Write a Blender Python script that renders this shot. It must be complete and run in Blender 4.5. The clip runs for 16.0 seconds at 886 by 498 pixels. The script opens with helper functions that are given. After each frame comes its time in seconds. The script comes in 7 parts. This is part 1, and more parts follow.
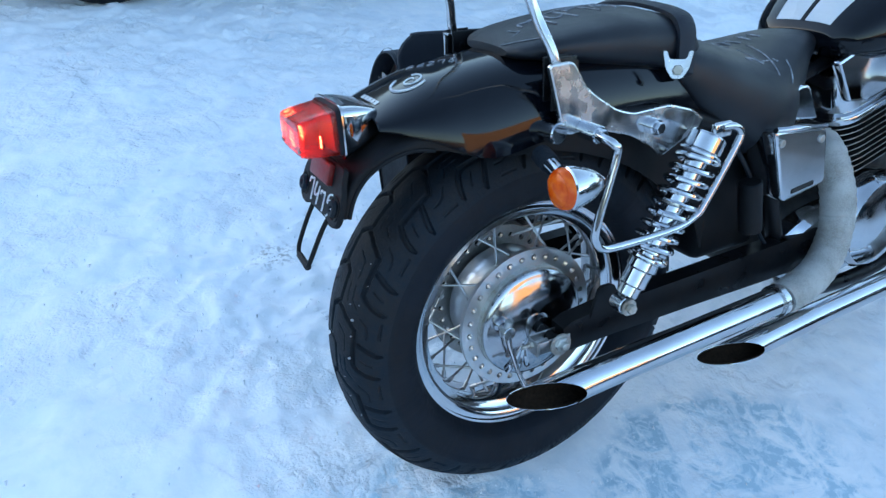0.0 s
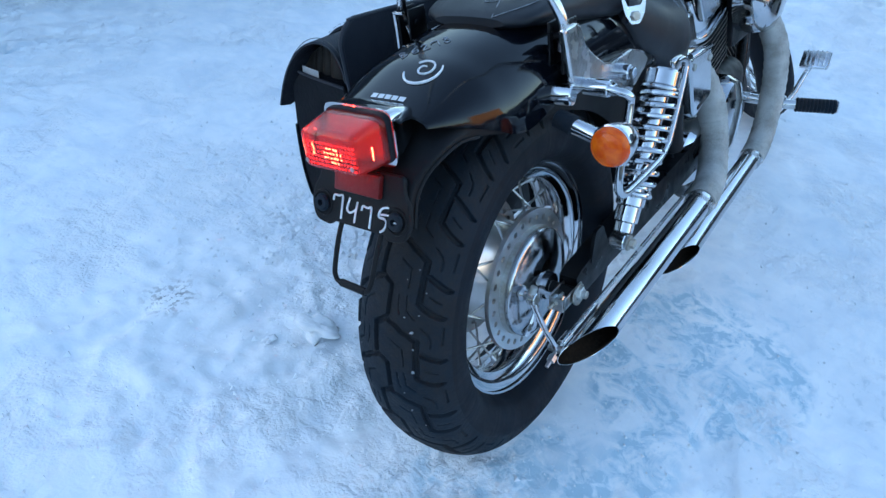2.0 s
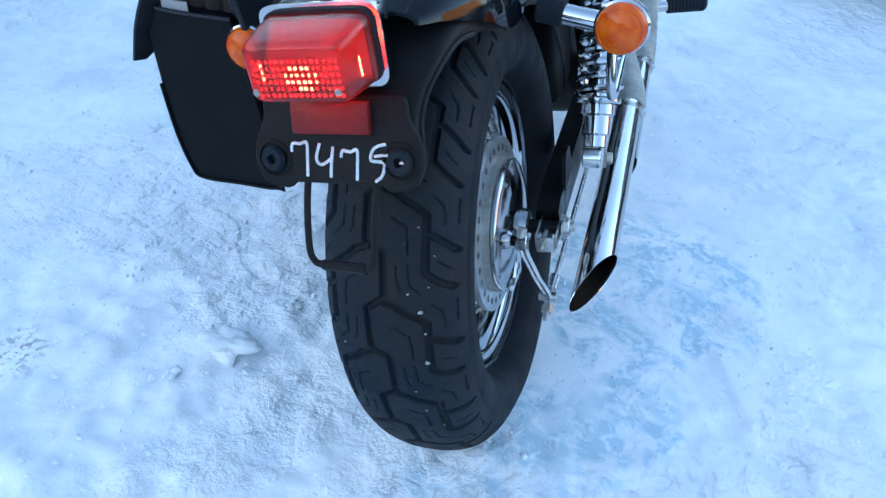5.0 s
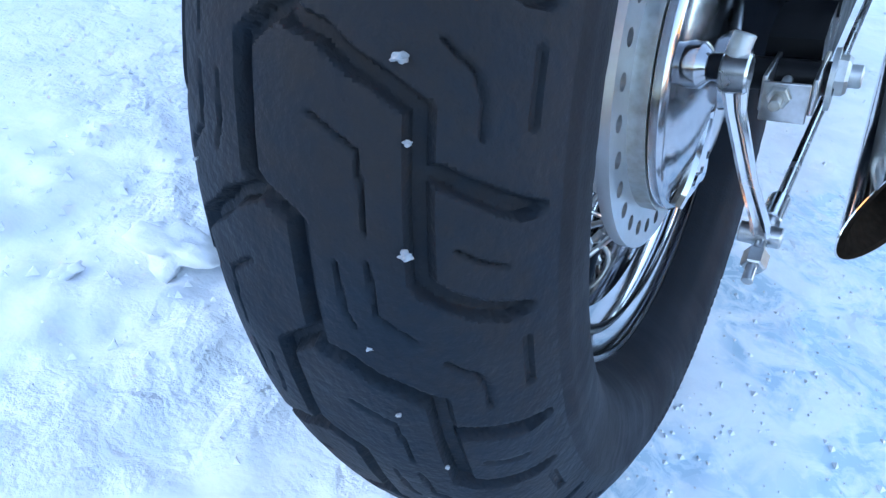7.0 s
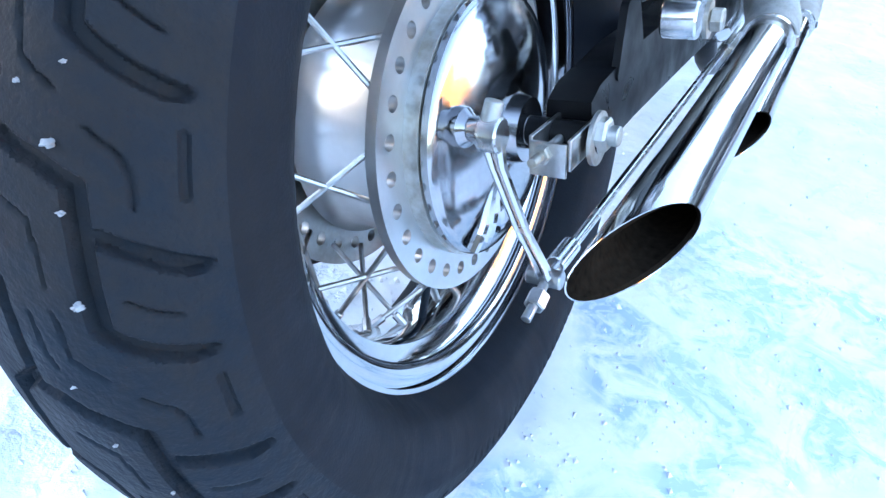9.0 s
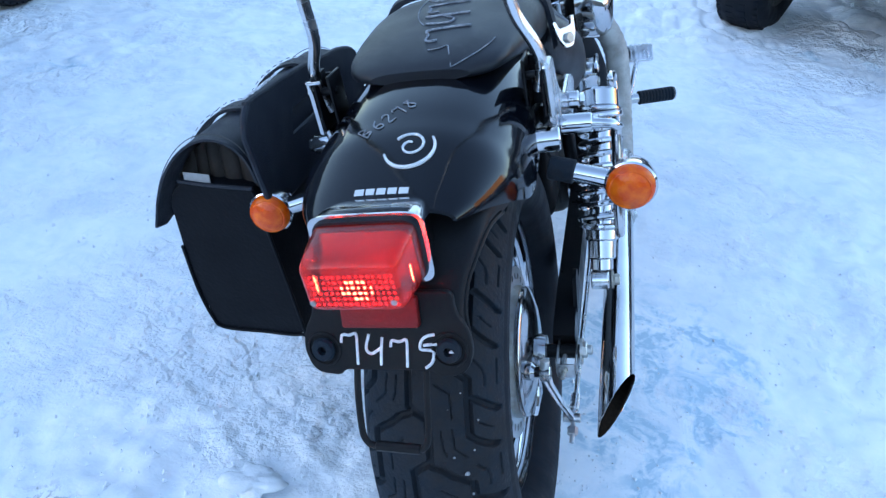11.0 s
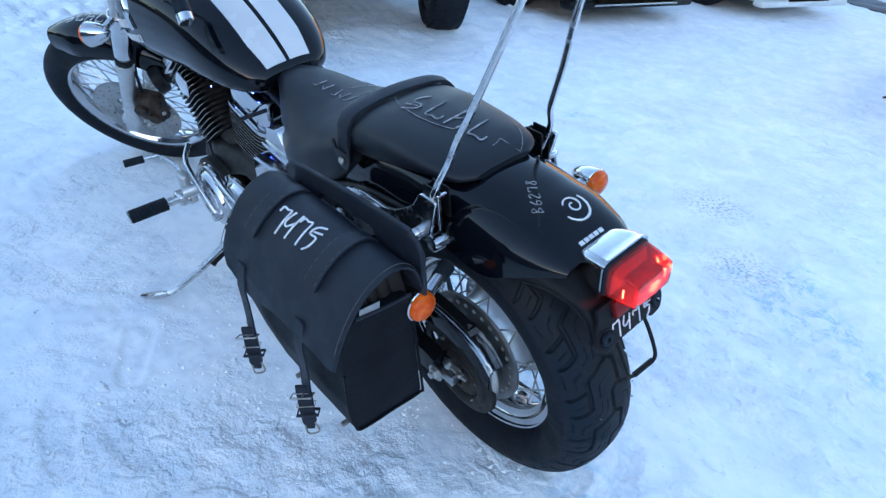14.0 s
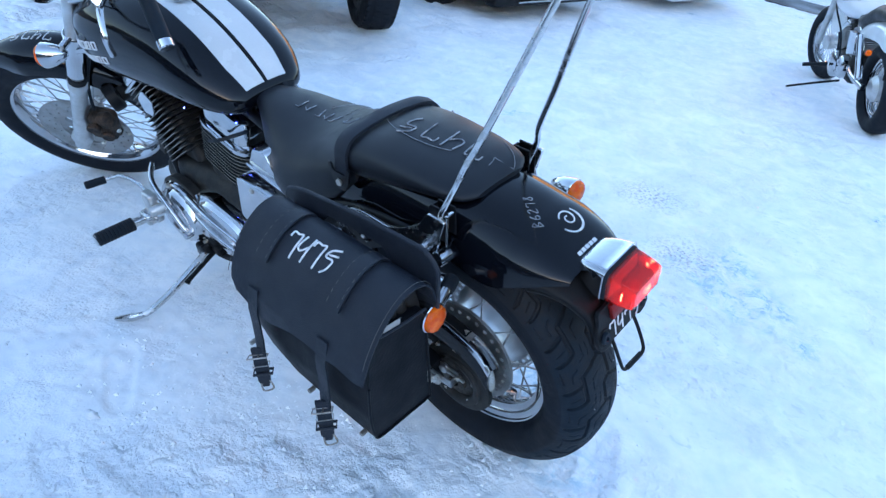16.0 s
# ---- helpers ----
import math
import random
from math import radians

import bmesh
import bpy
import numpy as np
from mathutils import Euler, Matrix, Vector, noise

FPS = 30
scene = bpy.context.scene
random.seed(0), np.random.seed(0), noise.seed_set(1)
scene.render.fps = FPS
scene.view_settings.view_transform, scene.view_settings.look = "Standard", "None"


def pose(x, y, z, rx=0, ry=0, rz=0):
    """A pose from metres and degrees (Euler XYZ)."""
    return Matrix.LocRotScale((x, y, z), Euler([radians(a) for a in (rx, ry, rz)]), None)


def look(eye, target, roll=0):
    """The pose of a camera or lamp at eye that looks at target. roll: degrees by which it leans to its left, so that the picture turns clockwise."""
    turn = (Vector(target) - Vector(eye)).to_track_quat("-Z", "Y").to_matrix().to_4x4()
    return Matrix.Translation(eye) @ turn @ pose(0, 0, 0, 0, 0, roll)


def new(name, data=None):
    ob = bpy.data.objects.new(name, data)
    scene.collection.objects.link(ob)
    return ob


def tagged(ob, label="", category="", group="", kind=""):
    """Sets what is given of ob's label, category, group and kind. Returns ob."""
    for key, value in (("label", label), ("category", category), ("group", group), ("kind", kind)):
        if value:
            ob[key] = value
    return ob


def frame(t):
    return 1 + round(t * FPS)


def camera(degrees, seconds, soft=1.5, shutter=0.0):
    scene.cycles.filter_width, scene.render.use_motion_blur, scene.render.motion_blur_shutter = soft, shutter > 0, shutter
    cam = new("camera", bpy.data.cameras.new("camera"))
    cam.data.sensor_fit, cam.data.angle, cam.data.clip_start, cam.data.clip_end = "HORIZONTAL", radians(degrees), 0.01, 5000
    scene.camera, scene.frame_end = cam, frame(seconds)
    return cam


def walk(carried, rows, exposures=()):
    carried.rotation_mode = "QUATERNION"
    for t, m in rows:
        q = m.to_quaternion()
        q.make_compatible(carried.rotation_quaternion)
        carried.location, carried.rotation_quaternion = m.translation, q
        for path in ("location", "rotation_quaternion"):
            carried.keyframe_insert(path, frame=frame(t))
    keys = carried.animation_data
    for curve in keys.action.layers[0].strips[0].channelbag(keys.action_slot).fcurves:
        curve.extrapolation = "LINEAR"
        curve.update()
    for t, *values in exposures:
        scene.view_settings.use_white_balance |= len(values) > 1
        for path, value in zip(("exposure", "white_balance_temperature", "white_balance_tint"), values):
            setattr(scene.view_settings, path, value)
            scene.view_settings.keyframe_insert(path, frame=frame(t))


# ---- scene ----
cam = camera(66.7, 16.0, soft=1.4)
PATH = [
    (0, (0.702, -0.559, 1.102), (-0.662, 0.244, -0.121), 4.9),
    (0.5, (0.659, -0.614, 1.097), (-0.589, 0.392, -0.099), 7.2),
    (1, (0.584, -0.735, 1.107), (-0.536, 0.434, -0.067), 6.7),
    (1.5, (0.509, -0.804, 1.1), (-0.529, 0.428, -0.085), 6.7),
    (2, (0.399, -0.834, 1.081), (-0.435, 0.482, -0.173), 6.5),
    (2.5, (0.285, -0.886, 1.08), (-0.306, 0.551, -0.18), 7.7),
    (3, (0.172, -0.93, 1.079), (-0.05, 0.627, -0.158), 7.5),
    (3.2, (0.124, -0.925, 1.065), (-0.026, 0.642, -0.169), 8.9),
    (5.3, (0.174, -0.728, 0.828), (-0.27, 0.751, -0.444), 6.3),
    (5.5, (0.207, -0.678, 0.766), (-0.326, 0.754, -0.525), 6.4),
    (6, (0.197, -0.563, 0.626), (-0.442, 0.888, -0.593), 4.6),
    (6.5, (0.153, -0.485, 0.53), (-0.511, 0.954, -0.69), 8.4),
    (7, (0.13, -0.463, 0.49), (-0.56, 0.934, -0.762), 9.1),
    (7.5, (0.126, -0.437, 0.487), (-0.58, 0.968, -0.749), 9.3),
    (8, (0.148, -0.415, 0.49), (-0.57, 0.999, -0.73), 9.2),
    (8.5, (0.187, -0.406, 0.502), (-0.543, 1.002, -0.716), 9.4),
    (9, (0.241, -0.426, 0.536), (-0.437, 1.046, -0.636), 9.8),
    (9.5, (0.269, -0.496, 0.623), (-0.401, 1.007, -0.513), 8.9),
    (10, (0.267, -0.611, 0.746), (-0.352, 0.89, -0.422), 12.0),
    (10.2, (0.242, -0.668, 0.818), (-0.349, 0.867, -0.32), 10.2),
    (12.3, (-0.349, -0.818, 1.106), (0.224, 0.75, 0.004), 10.5),
    (12.5, (-0.436, -0.831, 1.116), (0.324, 0.689, 0.062), 13.0),
    (13, (-0.655, -0.822, 1.135), (0.337, 0.51, 0.021), 12.6),
    (13.5, (-0.803, -0.761, 1.156), (0.304, 0.517, 0.088), 9.0),
    (14, (-0.907, -0.705, 1.191), (0.32, 0.484, 0.151), 7.8),
    (14.5, (-1.011, -0.674, 1.264), (0.329, 0.425, 0.266), 6.5),
    (15, (-1.116, -0.655, 1.309), (0.292, 0.367, 0.323), 7.9),
    (15.5, (-1.148, -0.631, 1.298), (0.261, 0.398, 0.32), 9.1),
    (16, (-1.046, -0.629, 1.251), (0.332, 0.385, 0.216), 8.8),
]
EXPOSURE = [(0.0, 2.95, 6700, 15), (2.0, 2.88, 6600, 16), (3.0, 2.95, 6650, 16), (5.5, 3.15, 6600, 16), (6.0, 3.2, 6550, 17), (7.0, 3.62, 6800, 23), (8.0, 3.9, 6850, 23), (9.0, 4.15, 7050, 24), (10.0, 3.66, 6600, 24), (12.5, 2.87, 6600, 15), (14.5, 3.07, 6600, 20), (16.0, 3.11, 6600, 20)]
walk(cam, [(t, look(eye, target, roll)) for t, eye, target, roll in PATH], EXPOSURE)

# ---- sky and sun ----
SUN_UP, SUN_TURN = radians(5), radians(236)
world = bpy.data.worlds.new("winter_sky")
scene.world = world
world.use_nodes = True
wn = world.node_tree.nodes
sky = wn.new("ShaderNodeTexSky")
sky.sky_type, sky.sun_disc = "NISHITA", False
sky.sun_elevation, sky.sun_rotation = SUN_UP, SUN_TURN
sky.air_density, sky.dust_density, sky.ozone_density = 1.0, 0.4, 2.0
wn["Background"].inputs["Strength"].default_value = 0.15
world.node_tree.links.new(sky.outputs[0], wn["Background"].inputs[0])
sun_data = bpy.data.lights.new("sun", "SUN")
sun_data.energy, sun_data.angle, sun_data.color = 2.5, radians(0.6), (1.0, 0.56, 0.24)
sun = new("sun", sun_data)
toward = Vector((math.sin(SUN_TURN) * math.cos(SUN_UP), math.cos(SUN_TURN) * math.cos(SUN_UP), math.sin(SUN_UP)))
sun.matrix_world = look(toward * 30, (0, 0, 0))

# ---- materials ----
def material(name, colour, rough=0.5, metal=0.0, grain=0.0, grain_size=200.0, bump=0.0, bump_size=300.0, coat=0.0, shine=0.5,
             second=None, blotch=6.0, transmission=0.0, glow=0.0, wear=0.0, ior=1.45):
    """A procedural material: base colour varied at two scales, roughness variation and fine relief, in object metres."""
    m = bpy.data.materials.new(name)
    m.use_nodes = True
    n, l = m.node_tree.nodes, m.node_tree.links
    p = n["Principled BSDF"]
    p.inputs["Base Color"].default_value = (*colour, 1)
    p.inputs["Roughness"].default_value = rough
    p.inputs["Metallic"].default_value = metal
    p.inputs["Coat Weight"].default_value = coat
    p.inputs["Specular IOR Level"].default_value = shine
    p.inputs["Coat Roughness"].default_value = 0.05
    p.inputs["Transmission Weight"].default_value = transmission
    p.inputs["IOR"].default_value = ior
    if glow:
        p.inputs["Emission Color"].default_value = (*colour, 1)
        p.inputs["Emission Strength"].default_value = glow
    co = n.new("ShaderNodeTexCoord")
    def noise_at(scale, detail=3.0):
        t = n.new("ShaderNodeTexNoise")
        t.inputs["Scale"].default_value, t.inputs["Detail"].default_value = scale, detail
        l.new(co.outputs["Object"], t.inputs["Vector"])
        return t
    if second:
        big, small = noise_at(blotch, 5.0), noise_at(grain_size, 2.0)
        add = n.new("ShaderNodeMath")
        add.operation = "MULTIPLY_ADD"
        add.inputs[1].default_value = grain
        l.new(small.outputs["Fac"], add.inputs[0])
        l.new(big.outputs["Fac"], add.inputs[2])
        ramp = n.new("ShaderNodeValToRGB")
        ramp.color_ramp.elements[0].position, ramp.color_ramp.elements[1].position = 0.42 + 0.4 * grain, 0.68 + 0.5 * grain
        ramp.color_ramp.elements[0].color, ramp.color_ramp.elements[1].color = (*colour, 1), (*second, 1)
        l.new(add.outputs[0], ramp.inputs[0])
        l.new(ramp.outputs[0], p.inputs["Base Color"])
    if wear:
        t = noise_at(blotch * 2.3, 6.0)
        mr = n.new("ShaderNodeMapRange")
        mr.inputs["From Min"].default_value, mr.inputs["From Max"].default_value = 0.35, 0.7
        mr.inputs["To Min"].default_value, mr.inputs["To Max"].default_value = rough, min(1.0, rough + wear)
        l.new(t.outputs["Fac"], mr.inputs["Value"])
        l.new(mr.outputs[0], p.inputs["Roughness"])
    if bump:
        t = noise_at(bump_size, 3.0)
        b = n.new("ShaderNodeBump")
        b.inputs["Strength"].default_value, b.inputs["Distance"].default_value = bump, 0.002
        l.new(t.outputs["Fac"], b.inputs["Height"])
        l.new(b.outputs[0], p.inputs["Normal"])
    return m


PAINT = material("black_paint", (0.0018, 0.0026, 0.0048), 0.06, shine=0.38, second=(0.0026, 0.0034, 0.0058), grain=0.1, grain_size=400, wear=0.06, blotch=5)
PLASTIC = material("black_plastic", (0.0042, 0.0048, 0.0066), 0.42, shine=0.20, second=(0.0095, 0.0088, 0.0088), grain=0.3, wear=0.2, bump=0.15, bump_size=700)
FRAME = material("black_frame_paint", (0.0028, 0.0033, 0.0048), 0.26, shine=0.24, second=(0.006, 0.0055, 0.0058), grain=0.3, wear=0.25, blotch=12)
VINYL = material("seat_vinyl", (0.0036, 0.0052, 0.0092), 0.37, shine=0.44, second=(0.0062, 0.0078, 0.0115), grain=0.3, grain_size=500, bump=0.22, bump_size=900, wear=0.15)
LEATHER = material("bag_leather", (0.0104, 0.0142, 0.0225), 0.45, shine=0.32, second=(0.0158, 0.0196, 0.0275), grain=0.4, grain_size=350, bump=0.5, bump_size=500, wear=0.2, blotch=9)
BAG_BODY = material("bag_body_vinyl", (0.0026, 0.0034, 0.0056), 0.42, shine=0.14, second=(0.0042, 0.0046, 0.0062), grain=0.3, bump=0.4, bump_size=220, wear=0.2)
LINING = material("bag_lining", (0.013, 0.010, 0.009), 0.62, shine=0.3, second=(0.022, 0.016, 0.012), grain=0.4, bump=0.3, bump_size=900)
RUBBER = material("tyre_rubber", (0.0076, 0.0146, 0.0228), 0.52, shine=0.17, second=(0.0185, 0.0180, 0.0190), grain=0.35, grain_size=120, bump=0.5, bump_size=260, wear=0.22, blotch=8)
SIDEWALL = material("tyre_sidewall", (0.0080, 0.0110, 0.0165), 0.55, shine=0.17, second=(0.0105, 0.0115, 0.0140), grain=0.4, grain_size=160, bump=0.2, bump_size=500, wear=0.2, blotch=10)
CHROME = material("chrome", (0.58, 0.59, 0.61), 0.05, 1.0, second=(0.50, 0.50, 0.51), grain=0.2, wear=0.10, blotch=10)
DULL_CHROME = material("worn_chrome", (0.68, 0.69, 0.71), 0.13, 1.0, second=(0.55, 0.53, 0.50), grain=0.3, wear=0.22, blotch=16)
ALLOY = material("cast_alloy", (0.62, 0.62, 0.62), 0.32, 1.0, second=(0.50, 0.49, 0.47), grain=0.4, wear=0.18, bump=0.1, bump_size=600, blotch=18)
HUB_ALLOY = material("polished_hub_alloy", (0.60, 0.60, 0.60), 0.28, 1.0, second=(0.52, 0.51, 0.49), grain=0.2, wear=0.10, blotch=16)
GRIMY = material("grimy_hub_metal", (0.055, 0.048, 0.042), 0.5, 0.6, second=(0.025, 0.021, 0.018), grain=0.6, wear=0.3, blotch=40)
BRUSHED = material("brushed_flange_alloy", (0.44, 0.44, 0.43), 0.42, 1.0, second=(0.33, 0.32, 0.30), grain=0.4, wear=0.15, blotch=20)
ZINC = material("zinc_steel", (0.58, 0.58, 0.56), 0.34, 1.0, second=(0.42, 0.38, 0.32), grain=0.5, wear=0.25, blotch=30)
SPOKE = material("spoke_steel", (0.52, 0.52, 0.52), 0.28, 1.0, second=(0.38, 0.36, 0.34), grain=0.4, blotch=40)
WRAP = material("header_wrap", (0.54, 0.53, 0.50), 0.95, second=(0.33, 0.31, 0.28), grain=0.5, grain_size=500, bump=1.0, bump_size=900, blotch=22)
FIN = material("black_fin", (0.010, 0.010, 0.010), 0.45, shine=0.3, second=(0.026, 0.023, 0.020), grain=0.4, wear=0.2, blotch=20)
FIN_EDGE = material("bare_fin_edge", (0.36, 0.34, 0.31), 0.40, 0.9, second=(0.16, 0.14, 0.12), grain=0.5, blotch=25)
WHITE_PAINT = material("white_stripe_paint", (0.60, 0.62, 0.64), 0.2, second=(0.53, 0.55, 0.57), grain=0.2, wear=0.1)
CHALK = material("chalk_marker", (0.78, 0.80, 0.82), 0.9, second=(0.55, 0.57, 0.60), grain=0.8, grain_size=600, blotch=60)
CHALK_THIN = material("faded_chalk", (0.34, 0.36, 0.39), 0.9, second=(0.14, 0.15, 0.17), grain=0.8, grain_size=600, blotch=60)
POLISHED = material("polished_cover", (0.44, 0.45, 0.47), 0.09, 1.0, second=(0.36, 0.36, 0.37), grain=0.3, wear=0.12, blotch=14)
LENS_RED = material("red_lens", (0.85, 0.022, 0.012), 0.12, transmission=0.80, second=(0.80, 0.035, 0.018), grain=0.2, bump=0.3, bump_size=260)
LENS_AMBER = material("amber_lens", (0.70, 0.066, 0.001), 0.16, shine=0.40, second=(0.86, 0.150, 0.004), grain=0.5, grain_size=90, bump=0.6, bump_size=110, transmission=0.05, blotch=60)
REFLECT_RED = material("red_reflector", (0.13, 0.006, 0.006), 0.3, shine=0.3, second=(0.17, 0.012, 0.012), grain=0.3, bump=0.4, bump_size=500)
BULB = material("tail_bulb", (1.0, 0.20, 0.10), 0.4, glow=11.0)
BULB_DIM = material("tail_glow", (1.0, 0.05, 0.03), 0.4, glow=0.5)
BLUE_LED = material("blue_led", (0.05, 0.10, 1.0), 0.4, glow=12.0)
GLASS = material("clear_glass", (0.9, 0.92, 0.93), 0.03, transmission=1.0)
MIRROR = material("mirror_glass", (0.92, 0.93, 0.94), 0.02, 1.0)
PAPER = material("paper", (0.38, 0.38, 0.38), 0.8, second=(0.28, 0.28, 0.28), grain=0.3)
THREAD = material("stitching", (0.10, 0.10, 0.10), 0.9, second=(0.06, 0.06, 0.06), grain=0.5)
BRASSY = material("buckle_metal", (0.38, 0.36, 0.34), 0.32, 1.0, second=(0.25, 0.21, 0.17), grain=0.4, wear=0.2, blotch=40)
DISC_STEEL = material("brake_disc_steel", (0.40, 0.39, 0.38), 0.38, 1.0, second=(0.30, 0.28, 0.26), grain=0.3, grain_size=300, wear=0.15, blotch=20)
DARK = material("soot_black", (0.004, 0.0035, 0.003), 0.95, shine=0.0, second=(0.020, 0.014, 0.010), grain=0.4)
DULL_ALLOY = material("weathered_alloy", (0.40, 0.40, 0.40), 0.42, 1.0, second=(0.30, 0.29, 0.27), grain=0.4, wear=0.15, blotch=18)
STONE_GRIT = material("grit", (0.36, 0.38, 0.40), 0.7, second=(0.22, 0.22, 0.22), grain=0.5, blotch=90)


def snow_material(name="packed_snow", ice=True):
    m = bpy.data.materials.new(name)
    m.use_nodes = True
    n, l = m.node_tree.nodes, m.node_tree.links
    p = n["Principled BSDF"]
    co = n.new("ShaderNodeTexCoord")
    def tex(scale, detail=6.0, distort=0.0, rough=0.55):
        t = n.new("ShaderNodeTexNoise")
        t.inputs["Scale"].default_value, t.inputs["Detail"].default_value = scale, detail
        t.inputs["Distortion"].default_value, t.inputs["Roughness"].default_value = distort, rough
        l.new(co.outputs["Object"], t.inputs["Vector"])
        return t.outputs["Fac"]
    def span(value, a, b, c=0.0, d=1.0):
        r = n.new("ShaderNodeMapRange")
        for k, v in (("From Min", a), ("From Max", b), ("To Min", c), ("To Max", d)):
            r.inputs[k].default_value = v
        l.new(value, r.inputs["Value"])
        return r.outputs[0]
    def mix(fac, a, b):
        r = n.new("ShaderNodeMix")
        r.data_type = "RGBA"
        for socket, v in ((r.inputs[0], fac), (r.inputs[6], a), (r.inputs[7], b)):
            if isinstance(v, tuple):
                socket.default_value = (*v, 1)
            else:
                l.new(v, socket)
        return r.outputs[2]
    def times(a, b):
        r = n.new("ShaderNodeMath")
        r.operation = "MULTIPLY"
        l.new(a, r.inputs[0])
        l.new(b, r.inputs[1])
        return r.outputs[0]
    big, mid, fine, grit = tex(1.1, 5), tex(7.0, 7, 0.6), tex(24.0, 6, 0.15, 0.52), tex(150.0, 3, 0.0, 0.5)
    def near(x, y, inner, outer, strong):
        """A soft round region of the lot."""
        d = n.new("ShaderNodeVectorMath")
        d.operation = "DISTANCE"
        d.inputs[1].default_value = (x, y, 0.0)
        l.new(co.outputs["Object"], d.inputs[0])
        return span(d.outputs["Value"], inner, outer, strong, 0.0)
    def plus(a, b):
        r = n.new("ShaderNodeMath")
        r.operation = "ADD"
        l.new(a, r.inputs[0])
        l.new(b, r.inputs[1])
        return r.outputs[0]
    snow = mix(span(mid, 0.36, 0.66), (0.90, 0.905, 0.91), (0.76, 0.80, 0.84))
    snow = mix(span(fine, 0.50, 0.74, 0.0, 0.28), snow, (0.58, 0.68, 0.76))
    # glazed ice: beside the rear wheel and in worn patches
    pool = plus(plus(big, near(0.30, 0.16, 0.05, 0.46, 0.27)), plus(near(0.40, 0.50, 0.05, 0.40, 0.19), plus(near(0.95, 0.1, 0.2, 1.0, 0.03), near(0.2, 0.1, 0.8, 2.0, 0.03))))
    glazed = span(pool, 0.655, 0.695)
    islands = span(tex(11.0, 6, 1.1, 0.62), 0.43, 0.55)
    patchy = times(glazed, times(islands, span(tex(38.0, 6, 0.8, 0.6), 0.64, 0.48, 0.15, 1.0)))
    base = mix(patchy, snow, (0.44, 0.60, 0.69)) if ice else snow
    # pits and flecks of grey old ice in clusters
    trodden = plus(near(-0.55, 0.0, 0.2, 1.0, 0.12), plus(near(0.9, 0.0, 0.3, 1.3, 0.5), span(tex(0.7, 2), 0.58, 0.70, 0.05, 0.35)))
    cluster = times(span(tex(3.2, 5, 0.6), 0.46, 0.60), trodden)
    stretched = n.new("ShaderNodeMapping")
    stretched.inputs["Rotation"].default_value = (0, 0, 0.5)
    stretched.inputs["Scale"].default_value = (1.0, 0.55, 1.0)
    l.new(co.outputs["Object"], stretched.inputs["Vector"])
    flecks = n.new("ShaderNodeTexNoise")
    flecks.inputs["Scale"].default_value, flecks.inputs["Detail"].default_value = 44.0, 6.0
    flecks.inputs["Roughness"].default_value, flecks.inputs["Distortion"].default_value = 0.62, 0.9
    l.new(stretched.outputs[0], flecks.inputs["Vector"])
    pits = times(span(flecks.outputs["Fac"], 0.56, 0.66), cluster)
    base = mix(pits, base, (0.44, 0.53, 0.59))
    spots = plus(plus(near(-0.675, -0.253, 0.0, 0.075, 1.0), near(1.35, -0.02, 0.0, 0.2, 0.7)), near(1.74, 0.31, 0.0, 0.2, 0.7))
    dirt = times(span(tex(75.0, 5), 0.50, 0.60), spots)
    base = mix(dirt, base, (0.13, 0.14, 0.14))
    l.new(base, p.inputs["Base Color"])
    l.new(span(patchy, 0.0, 1.0, 0.60, 0.22), p.inputs["Roughness"])
    height = n.new("ShaderNodeMath")
    height.operation = "MULTIPLY_ADD"
    height.inputs[1].default_value = 0.20
    l.new(grit, height.inputs[0])
    l.new(fine, height.inputs[2])
    sunk = n.new("ShaderNodeMath")
    sunk.operation = "MULTIPLY_ADD"
    sunk.inputs[1].default_value = -0.22
    l.new(pits, sunk.inputs[0])
    l.new(height.outputs[0], sunk.inputs[2])
    # broken crust: thin raised edges round flat flakes
    crest = n.new("ShaderNodeMath")
    crest.operation = "MULTIPLY_ADD"
    crest.inputs[1].default_value = 0.26
    edges = times(plus(span(tex(9.0, 2, 0.4, 0.5), 0.49, 0.56), span(tex(23.0, 1.5, 0.3, 0.45), 0.51, 0.60, 0.0, 0.7)), span(tex(1.7, 3), 0.40, 0.58, 0.15, 1.0))
    l.new(edges, crest.inputs[0])
    l.new(sunk.outputs[0], crest.inputs[2])
    b = n.new("ShaderNodeBump")
    b.inputs["Distance"].default_value = 0.019
    churned = span(tex(2.4, 4, 0.6), 0.43, 0.57, 0.14, 1.0)
    l.new(times(churned, span(patchy, 0.0, 1.0, 1.0, 0.35)), b.inputs["Strength"])
    l.new(crest.outputs[0], b.inputs["Height"])
    l.new(b.outputs[0], p.inputs["Normal"])
    return m


SNOW = snow_material()
SNOW_CLOD = snow_material("loose_snow", ice=False)


# ---- mesh helpers ----
def part(name, bm, mat, parent=None, label="", sharp=38, m=None):
    """Links a bmesh as one mesh object under a thing or a part."""
    me = bpy.data.meshes.new(name)
    if m is not None:
        bmesh.ops.transform(bm, matrix=m, verts=bm.verts)
    bmesh.ops.recalc_face_normals(bm, faces=bm.faces)
    bm.to_mesh(me)
    bm.free()
    return piece(name, me, mat, parent, label, sharp)


